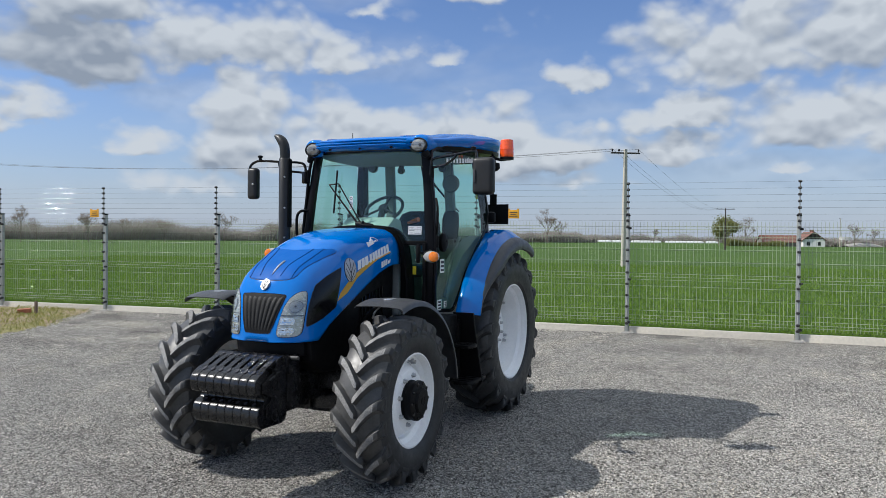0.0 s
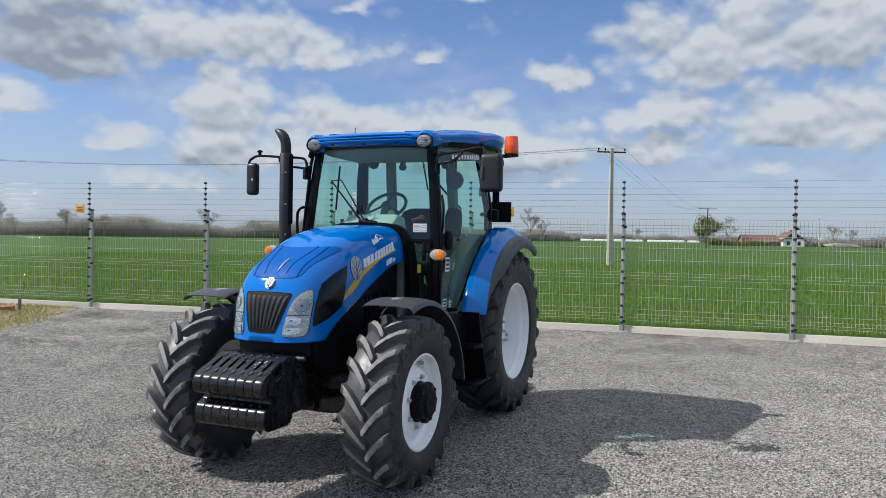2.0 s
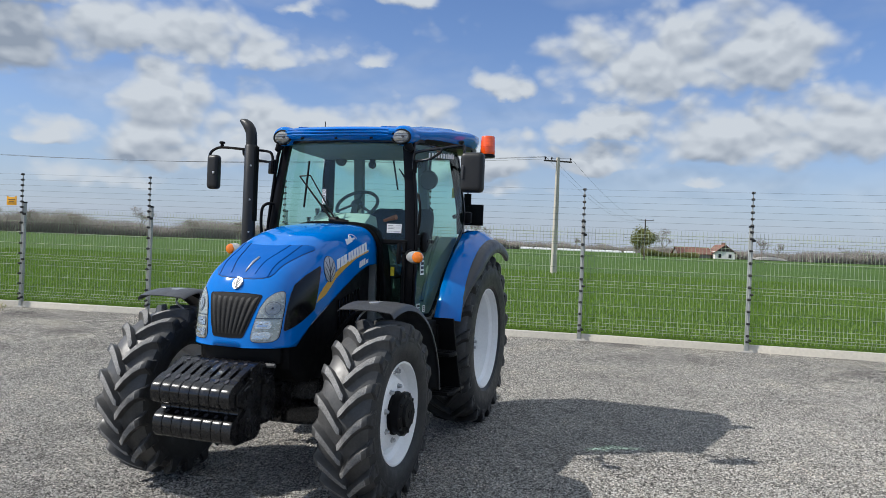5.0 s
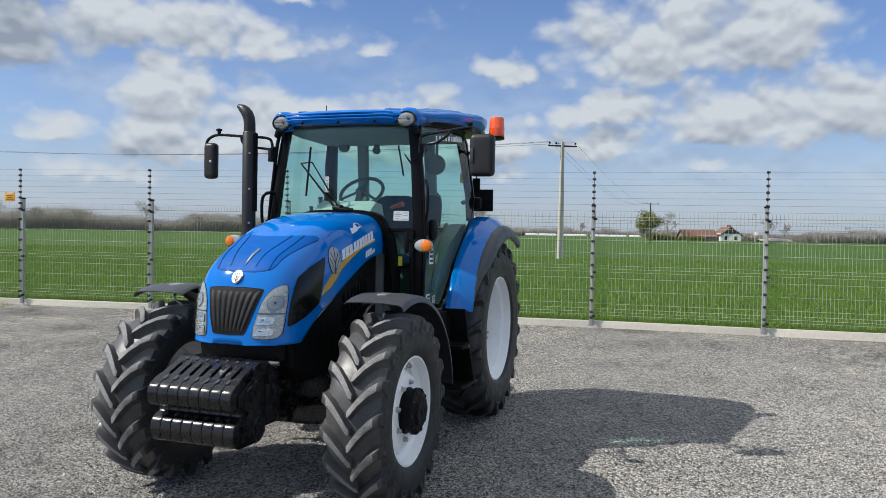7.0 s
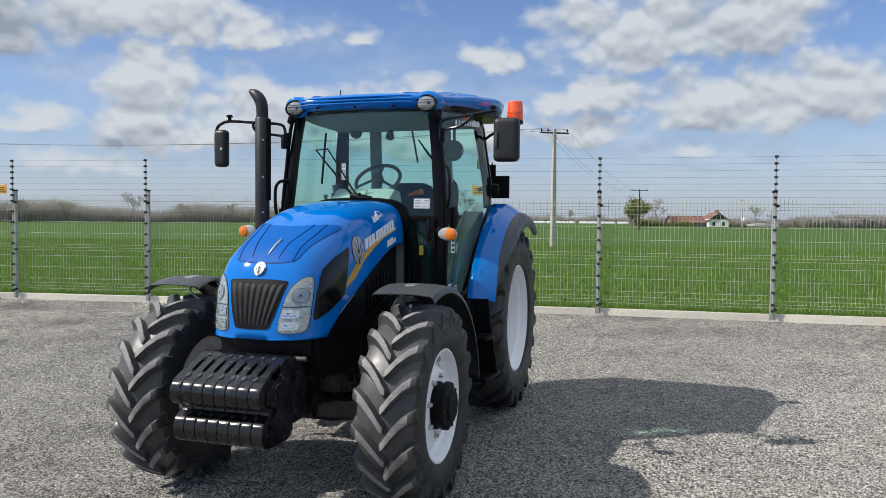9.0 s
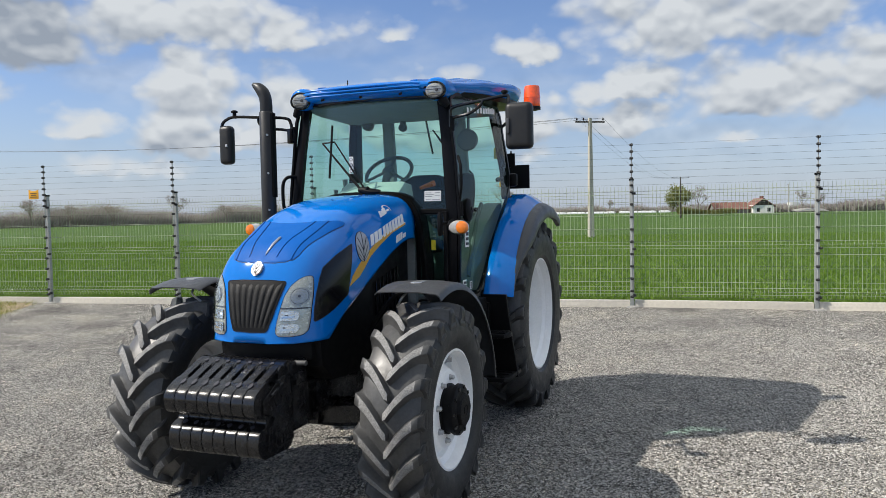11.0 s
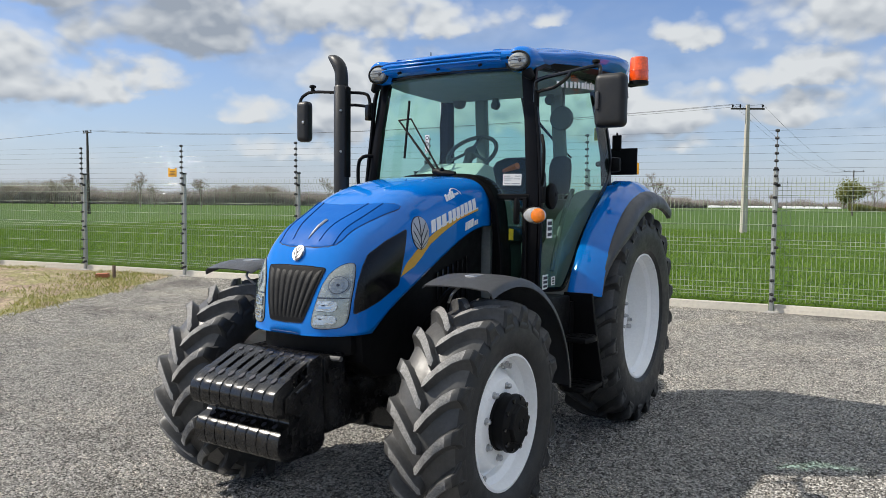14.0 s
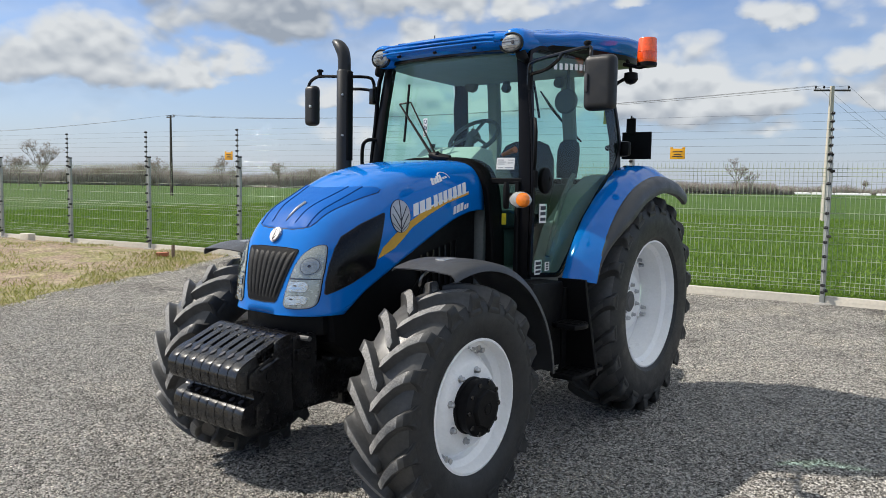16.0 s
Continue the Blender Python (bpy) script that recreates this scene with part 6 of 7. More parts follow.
# fan and speaker under the roof
bm = bmesh.new()
revolve(bm, [(0.59, 0.0), (0.59, 0.082), (0.605, 0.085), (0.62, 0.075), (0.62, 0.0)], (0.0, 0.508, 2.175), "x", 28)
part("speaker", bm, INTERIOR, tractor, "round dark speaker inside the cab")
bm = bmesh.new()
tube(bm, [(0.58, 0.51, 2.40), (0.585, 0.51, 2.25)], 0.012, 6)
part("speaker_stalk", bm, INTERIOR, tractor)
# air outlets below the headliner at the rear posts
for y_, z_, r_k in ((-0.47, 2.375, 0.052), (-0.15, 2.335, 0.034), (0.30, 2.345, 0.036)):
    bm = bmesh.new()
    revolve(bm, [(0.30, 0.0), (0.30, r_k * 0.8), (0.315, r_k), (0.345, r_k), (0.355, r_k * 0.85), (0.357, 0.0)], (0, y_, z_), "x", 20)
    tube(bm, [(0.325, y_, z_ + r_k * 0.6), (0.325, y_, 2.40)], r_k * 0.8, 10)
    part("air_outlet", bm, INTERIOR, tractor, "round dark air outlet below the headliner")
# marks on the door glass: bars for the lettering, stickers lower down
door_l = [o for o in tractor.children if o.name.startswith("door")][0]
for k in range(11):
    bm = bmesh.new()
    x0 = 1.045 - k * 0.0535
    z0 = 2.318 + 0.095 * (1.045 - x0)
    yy = side_y(z0, x0 - 0.02) + bulge(x0 - 0.02) + 0.004
    prism(bm, [(x0, z0), (x0 - 0.040, z0 + 0.004), (x0 - 0.040, z0 + (0.056 if k in (7, 9) else 0.042)), (x0, z0 + 0.040)], "y", yy, yy + 0.001)
    part("letter_bar", bm, DECAL, door_l)
for x0, x1, z0, z1 in ((1.228, 1.142, 1.375, 1.492), (1.240, 1.155, 1.058, 1.148), (1.146, 1.092, 1.078, 1.132)):
    bm = bmesh.new()
    yy = side_y((z0 + z1) / 2, (x0 + x1) / 2) + bulge((x0 + x1) / 2) + 0.005
    prism(bm, [(x0, z0), (x1, z0), (x1, z1), (x0, z1)], "y", yy, yy + 0.0015)
    stk = part("sticker", bm, STICKER, door_l, "white sticker with dark print")
    for k in range(3):
        bm = bmesh.new()
        h = (z1 - z0)
        prism(bm, [(x0 - 0.012, z0 + h * (0.12 + 0.28 * k)), (x1 + 0.012, z0 + h * (0.12 + 0.28 * k)), (x1 + 0.012, z0 + h * (0.28 + 0.30 * k)), (x0 - 0.012, z0 + h * (0.28 + 0.30 * k))], "y", yy + 0.002, yy + 0.0026)
        part("print_bar", bm, INK, stk)

# ---- fence ----
fence = thing("fence", "grey wire mesh fence with electric strands on steel posts", "fence")
INSUL = material("black_insulator", (0.012, 0.012, 0.013), 0.4)
WIRE = material("galvanised_wire", (0.33, 0.385, 0.27), 0.55, 0.0, vary=0.1, spec=0.3)
STRAND = material("bright_steel_strand", (0.24, 0.245, 0.25), 0.075, 0.95, vary=0.08, scale=3, rough_vary=0.015)
SIGN = material("yellow_warning_sign", (0.75, 0.36, 0.01), 0.5, vary=0.05)
HEIGHTS = [2.585 - 0.1 * k for k in range(8)] + [1.70, 1.51, 1.325, 1.14, 0.955, 0.77, 0.585, 0.40, 0.31]


def post_meshes():
    bm = bmesh.new()
    box(bm, (-0.030, -0.030, 0.0), (0.030, 0.030, 1.93), 0.004)
    post = bm
    b2 = bmesh.new()
    box(b2, (-0.036, -0.036, 1.93), (0.036, 0.036, 1.955), 0.004)
    b3 = bmesh.new()
    tube(b3, [(0.0, -0.055, 0.25), (0.0, -0.055, 2.46)], 0.009, 8)
    b4 = bmesh.new()
    tube(b4, [(0, -0.018, 0), (0, 0.018, 0)], 0.021, 8)
    revolve(b4, [(-0.026, 0.0), (-0.026, 0.016), (-0.012, 0.020), (0.0, 0.012), (0.012, 0.020), (0.026, 0.016), (0.026, 0.0)], (0, -0.01, 0), "x", 8)
    return post, b2, b3, b4


pb, cb, rb, ib = post_meshes()
meshes = {}
for key, b, mt in (("post", pb, GALV), ("post_cap", cb, BLACK), ("rod", rb, GALV), ("insulator", ib, INSUL)):
    o = finish(b, key, mt)
    meshes[key] = o.data
    bpy.data.objects.remove(o)


def place(key, parent, loc, rot=0.0):
    o = new(key, meshes[key])
    o.parent = parent
    o.location = loc
    o.rotation_euler.z = rot
    return o


def post_base(i):
    return float(ground_z(POSTS[i][0], POSTS[i][1] - 0.05))


for i, (x, y) in enumerate(POSTS):
    a, b = POSTS[max(i - 1, 0)], POSTS[min(i + 1, len(POSTS) - 1)]
    rot = math.atan2(b[1] - a[1], b[0] - a[0])
    z = post_base(i) - 0.02
    p = place("post", fence, (x, y, z), rot)
    off = -z
    place("post_cap", p, (0, 0, 0))
    place("rod", p, (0, 0, off * 0.9 + 0.13))
    for h in HEIGHTS:
        place("insulator", p, (0, -0.060, h - z))
    for h in (1.86, 1.03, 0.33):
        o = place("insulator", p, (0.035, -0.035, h - z))
        o.name = "clamp"


def mesh_panel(i):
    (x0, y0), (x1, y1) = POSTS[i], POSTS[i + 1]
    d = Vector((x1 - x0, y1 - y0, 0))
    L_ = d.length
    d.normalize()
    n = Vector((-d.y, d.x, 0))
    z0 = 0.5 * (post_base(i) + post_base(i + 1)) + 0.13
    z1 = 1.945
    V, F = [], []

    def rod(a, b, r):
        k = len(V)
        e = (b - a).normalized()
        u, v = ring_frame(e)
        for p in (a, b):
            for j in range(4):
                V.append(p + (u * math.cos(j * math.pi / 2) + v * math.sin(j * math.pi / 2)) * r)
        for j in range(4):
            F.append((k + j, k + (j + 1) % 4, k + 4 + (j + 1) % 4, k + 4 + j))

    o = Vector((x0, y0, 0)) + n * 0.03
    folds = (z0 + 0.12, z0 + 0.80, z1 - 0.10)
    m = int((L_ - 0.06) / 0.055)
    hs = []
    for f in folds:
        hs += [(f - 0.05, 0), (f, 0.045), (f + 0.05, 0)]
    lv = sorted([(z0 + 0.03, 0)] + hs + [(z1 + 0.02, 0)])
    for k in range(m + 1):
        s = 0.03 + k * 0.055
        for (za, da), (zb, db) in zip(lv, lv[1:]):
            rod(o + d * s + n * -da + Vector((0, 0, za)), o + d * s + n * -db + Vector((0, 0, zb)), 0.0026)
    rows = sorted(set(round(h, 3) for h, _ in hs) | set(np.round(np.arange(z0 + 0.25, z1 - 0.16, 0.20), 3).tolist()))
    deep = {round(h, 3): dd for h, dd in hs}
    for h in rows:
        rod(o + d * 0.03 + n * -deep.get(h, 0) + Vector((0, 0, h)), o + d * (L_ - 0.03) + n * -deep.get(h, 0) + Vector((0, 0, h)), 0.003)
    me = bpy.data.meshes.new("mesh_panel")
    me.from_pydata([tuple(v) for v in V], [], F)
    me.materials.append(WIRE)
    ob = new("mesh_panel", me)
    ob.parent = fence
    return ob


for i in range(len(POSTS) - 1):
    mesh_panel(i)
for h in HEIGHTS:
    bm = bmesh.new()
    tube(bm, [(x + 0.02, y - 0.075, h) for x, y in POSTS], 0.0013, 8)
    part("strand", bm, STRAND, fence, "", 70)


def warning_sign(x, z, w=0.20, h=0.145):
    y = float(fence_y(x)) - 0.085
    i = int(np.searchsorted(PX, x)) - 1
    rot = math.atan2(POSTS[i + 1][1] - POSTS[i][1], POSTS[i + 1][0] - POSTS[i][0])
    bm = bmesh.new()
    box(bm, (-w / 2, -0.003, -h / 2), (w / 2, 0.003, h / 2), 0.002)
    o = part("warning_sign", bm, SIGN, fence, "small yellow warning sign")
    o.location, o.rotation_euler.z = (x, y, z), rot
    for sx in (-1, 1):
        b2 = bmesh.new()
        box(b2, (sx * (w / 2 - 0.018) - 0.018, -0.003, h / 2), (sx * (w / 2 - 0.018) + 0.018, 0.003, h / 2 + 0.020), 0.002)
        part("hanging_tab", b2, SIGN, o)
    for zz, ww in ((0.03, 0.13), (-0.005, 0.10), (-0.035, 0.14)):
        b2 = bmesh.new()
        box(b2, (-ww / 2, -0.0045, zz - 0.006), (ww / 2, -0.0032, zz + 0.006))
        part("print_bar", b2, INK, o)


warning_sign(-6.72, 2.085)
warning_sign(1.47, 2.085)

# kerb of concrete slabs under the fence
KERB = []
for i in range(len(POSTS) - 1):
    (x0, y0), (x1, y1) = POSTS[i], POSTS[i + 1]
    d = Vector((x1 - x0, y1 - y0, 0))
    L_ = d.length
    rot = math.atan2(d.y, d.x)
    z = 0.5 * (post_base(i) + post_base(i + 1))
    bm = bmesh.new()
    prism(bm, [(-0.04, -0.12), (0.09, -0.12), (0.09, 0.105), (-0.005, 0.105)], "x", 0.036, L_ - 0.036, 0.006)
    o = finish(bm, "kerb_slab", CONCRETE)
    o.location, o.rotation_euler.z = (x0, y0, z), rot
    o.rotation_euler.y = -math.atan2(post_base(i + 1) - post_base(i), L_)
    KERB.append(o)
kerb = thing("kerb", "low pale concrete kerb slabs below the fence", "kerb", kind="structure")
for o in KERB:
    o.parent = kerb
# concrete feet of the posts
FOOT = material("grey_mortar", (0.30, 0.29, 0.27), 0.9, vary=0.15, scale=8, bump=0.003, bump_scale=60)
for i, (x, y) in enumerate(POSTS):
    bm = bmesh.new()
    rows = []
    for r, z in ((0.12, -0.05), (0.105, 0.006), (0.07, 0.022), (0.02, 0.025)):
        rows.append([(r * (1 + 0.18 * math.sin(3 * a + i)) * math.cos(a), r * 0.7 * (1 + 0.12 * math.sin(2 * a + 2 * i)) * math.sin(a), z) for a in np.linspace(0, 2 * math.pi, 15)[:-1]])
    loft(bm, rows)
    o = part("post_foot", bm, FOOT, kerb)
    o.location = (x, y - 0.02, post_base(i))

# stake, brick and block on the verge
bm = bmesh.new()
box(bm, (-0.022, -0.022, -0.1), (0.022, 0.022, 0.24), 0.004)
WOOD = material("weathered_wood", (0.16, 0.11, 0.08), 0.8, vary=0.2, scale=10, bump=0.002, bump_scale=60)
stake = tagged(finish(bm, "stake", WOOD), "short weathered wooden stake in the verge", "stake")
stake.location = (-7.47, 12.16, float(ground_z(-7.47, 12.16)))
bm = bmesh.new()
box(bm, (-0.11, -0.055, -0.02), (0.11, 0.055, 0.06), 0.006)
brick = tagged(finish(bm, "brick", material("red_brick", (0.36, 0.13, 0.07), 0.85, vary=0.2, scale=12, bump=0.002)), "loose red brick lying in the verge", "brick")
brick.matrix_basis = pose(-7.66, 12.10, float(ground_z(-7.66, 12.10)) + 0.01, 4, -3, 12)
bm = bmesh.new()
box(bm, (-0.15, -0.09, -0.05), (0.15, 0.09, 0.17), 0.012)
blk = tagged(finish(bm, "concrete_block", CONCRETE), "grey concrete block beside the kerb", "block")
blk.matrix_basis = pose(-12.55, 13.95, float(ground_z(-12.55, 13.95)), 0, 0, -13)

# ---- crop and turf ----
def blades(name, n, where, height, width, mat, label, seed, lean=0.35):
    r = np.random.RandomState(seed)
    x, y = where(r, n)
    z = ground_z(x, y)
    h = height[0] + (height[1] - height[0]) * r.rand(len(x))
    a = r.rand(len(x)) * 2 * math.pi
    w = width * (0.7 + 0.6 * r.rand(len(x)))
    lx, ly = (r.rand(len(x)) - 0.5) * 2 * lean * h, (r.rand(len(x)) - 0.5) * 2 * lean * h
    dx, dy = np.cos(a) * w / 2, np.sin(a) * w / 2
    v = np.stack([np.stack([x - dx, y - dy, z - 0.01], -1), np.stack([x + dx, y + dy, z - 0.01], -1),
                  np.stack([x + dx * 0.7 + lx * 0.4, y + dy * 0.7 + ly * 0.4, z + h * 0.6], -1), np.stack([x + lx, y + ly, z + h], -1)], 1).reshape(-1, 3)
    k = np.arange(len(x)) * 4
    f = np.concatenate([np.stack([k, k + 1, k + 2], -1), np.stack([k, k + 2, k + 3], -1)]).tolist()
    me = bpy.data.meshes.new(name)
    me.from_pydata(v.tolist(), [], f)
    me.materials.append(mat)
    return tagged(new(name, me), label, "grass", kind="stuff")


def leaf_material(name, c1, c2, rough=0.55, trans=0.3):
    m = bpy.data.materials.new(name)
    m.use_nodes = True
    N, K = m.node_tree.nodes, m.node_tree.links
    b = N["Principled BSDF"]
    b.inputs["Roughness"].default_value = rough
    g = N.new("ShaderNodeNewGeometry")
    mx = N.new("ShaderNodeMixRGB")
    mx.inputs[1].default_value, mx.inputs[2].default_value = (*c1, 1), (*c2, 1)
    K.new(g.outputs["Random Per Island"], mx.inputs[0])
    K.new(mx.outputs[0], b.inputs["Base Color"])
    tr = N.new("ShaderNodeBsdfTranslucent")
    K.new(mx.outputs[0], tr.inputs[0])
    ms = N.new("ShaderNodeMixShader")
    ms.inputs[0].default_value = trans
    K.new(b.outputs[0], ms.inputs[1])
    K.new(tr.outputs[0], ms.inputs[2])
    K.new(ms.outputs[0], N["Material Output"].inputs[0])
    return m


CROP = leaf_material("young_wheat_leaf", (0.080, 0.158, 0.011), (0.185, 0.300, 0.028), 0.55, 0.42)
TURF = leaf_material("dry_turf_blade", (0.19, 0.22, 0.04), (0.42, 0.38, 0.14))


def in_field(r, n):
    d = 0.25 + 38 * r.rand(n) ** 1.9
    x = -26 + 52 * r.rand(n)
    d = np.where(r.rand(n) < 0.7, np.round(d / 0.125) * 0.125 + 0.02 * r.randn(n), d)
    return x, fence_y(x) + d


def on_verge(r, n):
    x = -16 + 9.6 * r.rand(n)
    d = -7.5 * r.rand(n)
    y = fence_y(x) + d
    keep = (x < edge_x(y) + 0.15 * r.randn(n)) & (0.75 * lumps(x, y, 2.1, 21) + 0.9 * np.exp(-((x - EDGE_X) / 1.3) ** 2) - 0.05 > r.rand(n))
    return x[keep], y[keep]


blades("wheat", 230000, in_field, (0.05, 0.12), 0.013, CROP, "young green wheat in rows", 11, 1.0)
blades("verge_grass", 60000, on_verge, (0.02, 0.07), 0.010, TURF, "sparse dry yellow-green turf on the bank", 12, 0.9)

# loose stones of the yard
STONE = leaf_material("loose_gravel_stone", (0.060, 0.0575, 0.053), (0.60, 0.577, 0.532), 0.85, 0.0)


def gravel(n, seed):
    r = np.random.RandomState(seed)
    x = -7.0 + 14.5 * r.rand(n)
    y = -0.8 + 11.0 * r.rand(n) ** 1.15

    def ease(v):
        v = np.clip(v, 0, 1)
        return v * v * (3 - 2 * v)

    # the loose stones thin out towards the edges of the patch
    density = ease((y + 0.8) / 2.4) * ease((10.2 - y) / 5.0) * ease((x + 7.0) / 2.5) * ease((7.5 - x) / 2.5)
    keep = (r.rand(n) < density) & (y < fence_y(x) - 0.1)
    x, y = x[keep], y[keep]
    s = (0.0042 + 0.0064 * r.rand(len(x)) ** 2.2)
    z = ground_z(x, y) + s * 0.25
    base = np.array([(1, 0, 0), (0, 1, 0), (-1, 0, 0), (0, -1, 0), (0.1, 0.1, 0.75), (-0.1, 0, -0.7)])
    q = np.array([(0, 1, 4), (1, 2, 4), (2, 3, 4), (3, 0, 4)])
    j = base[None] * (0.75 + 0.5 * r.rand(len(x), 6, 1)) * s[:, None, None] * (0.8 + 0.5 * r.rand(len(x), 1, 3))
    a = r.rand(len(x)) * 6.28
    c, sn = np.cos(a)[:, None], np.sin(a)[:, None]
    v = np.stack([j[..., 0] * c - j[..., 1] * sn + x[:, None], j[..., 0] * sn + j[..., 1] * c + y[:, None], j[..., 2] + z[:, None]], -1)
    f = (q[None] + (np.arange(len(x)) * 6)[:, None, None]).reshape(-1, 3)
    me = bpy.data.meshes.new("loose_gravel")
    me.from_pydata(v.reshape(-1, 3).tolist(), [], f.tolist())
    me.materials.append(STONE)
    return tagged(new("loose_gravel", me), "loose grey crushed stone lying over the yard", "gravel", kind="stuff")


gravel(660000, 4)

# ---- distance: poles, wires, trees, farm ----
POLE_MAT = material("weathered_concrete_pole", (0.46, 0.425, 0.365), 0.85, vary=0.12, scale=2, bump=0.004, bump_scale=30)
DARK_WOOD = material("dark_wood_pole", (0.055, 0.045, 0.038), 0.85, vary=0.2, scale=3)
CABLE = material("dark_cable", (0.03, 0.03, 0.032), 0.6)


def power_pole(x, y, h, wide, mat, label, rot=0.0, arm=0.9):
    z = float(ground_z(x, y))
    t = thing("power_pole", label, "utility pole", Matrix.Translation((x, y, z)) @ Matrix.Rotation(rot, 4, "Z"))
    bm = bmesh.new()
    rows = []
    for zz, w in ((-0.3, wide), (0.0, wide), (h, wide * 0.55)):
        rows.append([(w * sx, w * sy, zz) for sx, sy in ((-0.5, -0.35), (-0.35, -0.5), (0.35, -0.5), (0.5, -0.35), (0.5, 0.35), (0.35, 0.5), (-0.35, 0.5), (-0.5, 0.35))])
    loft(bm, rows)
    shaft = part("shaft", bm, mat, t)
    bm = bmesh.new()
    bar(bm, [(-arm, 0, h - 0.22), (arm, 0, h - 0.22)], 0.09, 0.09, (0, 1, 0))
    part("crossarm", bm, DARK_WOOD, t, "dark crossarm")
    ends = []
    for px in (-arm * 0.9, -arm * 0.45, arm * 0.9):
        bm = bmesh.new()
        revolve(bm, [(h - 0.18, 0.02), (h - 0.12, 0.02), (h - 0.10, 0.055), (h - 0.03, 0.05), (h + 0.02, 0.02), (h + 0.03, 0.0)], (px, 0, 0), "z", 10)
        part("insulator", bm, BLACK, t)
        c, s = math.cos(rot), math.sin(rot)
        ends.append(Vector((x + px * c, y + px * s, z + h + 0.02)))
    return ends


def cables(a, b, sag, r=0.008):
    for p, q in zip(a, b):
        bm = bmesh.new()
        pts = [p.lerp(q, k / 16) - Vector((0, 0, sag * 4 * (k / 16) * (1 - k / 16))) for k in range(17)]
        tube(bm, pts, r, 4)
        ob = tagged(finish(bm, "overhead_cable", CABLE), "thin dark overhead power cable between poles", "cable", "overhead cables")


A_ = power_pole(10.3, 42.9, 7.0, 0.34, POLE_MAT, "pale tapered concrete power pole in the field", radians(8))
B_ = power_pole(-48.2, 70.0, 8.6, 0.30, DARK_WOOD, "dark wooden power pole in the field", radians(-30))
C_ = power_pole(49.0, 136.0, 7.7, 0.30, DARK_WOOD, "dark wooden power pole far off", radians(-8), 1.6)
D_ = power_pole(-130.0, 92.0, 8.9, 0.36, DARK_WOOD, "dark wooden power pole far off", radians(-60))
power_pole(125.2, 246.0, 9.5, 0.30, POLE_MAT, "thin grey pole beside the farm", radians(-8), 0.5)
cables(A_, B_, 0.9)
cables(A_, C_, 1.6)
cables(B_, D_, 1.2)

BARK = material("grey_brown_bark", (0.24, 0.20, 0.165), 0.9, vary=0.2, scale=1.0, fine=8)
# distant scrub: haze is painted in as a paler twig colour
HAZY_TWIG = leaf_material("far_bare_scrub", (0.27, 0.24, 0.215), (0.46, 0.42, 0.385), 0.9, 0.35)
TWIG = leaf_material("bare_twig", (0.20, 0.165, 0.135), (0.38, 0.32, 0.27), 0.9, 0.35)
SPRING = leaf_material("fresh_spring_leaf", (0.135, 0.15, 0.035), (0.26, 0.265, 0.085), 0.6, 0.3)


def tree(x, y, h, seed, label, leafy=False, spread=0.5):
    r = random.Random(seed)
    z = float(ground_z(x, y)) - 0.05
    t = thing("tree", label, "tree", Matrix.Translation((x, y, z)))
    bm = bmesh.new()
    tips = []

    def grow(p, d, length, rad, depth):
        q = p + d * length
        mid = p.lerp(q, 0.5) + Vector((r.uniform(-1, 1), r.uniform(-1, 1), 0)) * length * 0.05
        tube(bm, [p, mid, q], [rad, rad * 0.82, rad * 0.62], 5 if depth < 2 else 3, False)
        if leafy and depth in (1, 2, 3):
            tips.extend((q, p.lerp(q, 0.4)))
        if depth >= 4:
            tips.append(q)
            return
        for _ in range(3 if depth else 5):
            e = (d * r.uniform(0.7, 1.2) + Vector((r.uniform(-1, 1), r.uniform(-1, 1), r.uniform(-0.15, 0.6))) * spread * (1.25 if leafy else 1.3)).normalized()
            grow(p.lerp(q, r.uniform(0.55, 1.0)), e, length * r.uniform(0.58, 0.80), rad * 0.58, depth + 1)

    grow(Vector((0, 0, 0)), Vector((0, 0, 1)), h * (0.24 if leafy else 0.28), h * 0.011, 0)
    part("trunk", bm, BARK, t)
    V, F = [], []
    for p in tips:
        for _ in range(9 if leafy else 20):
            if leafy:
                c = p + Vector((r.gauss(0, 1), r.gauss(0, 1), r.gauss(0, 0.8))) * h * 0.052
                s = h * r.uniform(0.010, 0.022)
                a, b = Vector((r.uniform(-1, 1), r.uniform(-1, 1), r.uniform(-1, 1))) * s, Vector((r.uniform(-1, 1), r.uniform(-1, 1), r.uniform(-1, 1))) * s
                k = len(V)
                V += [c - a, c + b, c + a, c - b]
                F.append((k, k + 1, k + 2, k + 3))
            else:
                e = Vector((r.uniform(-1, 1), r.uniform(-1, 1), r.uniform(-0.1, 1))).normalized() * h * r.uniform(0.04, 0.10)
                k = len(V)
                w = Vector((r.uniform(-1, 1), r.uniform(-1, 1), 0)) * h * 0.0016
                V += [p - w, p + w, p + e]
                F.append((k, k + 1, k + 2))
    me = bpy.data.meshes.new("crown")
    me.from_pydata([tuple(v) for v in V], [], F)
    me.materials.append(SPRING if leafy else TWIG)
    o = new("crown", me)
    o.parent = t
    return t


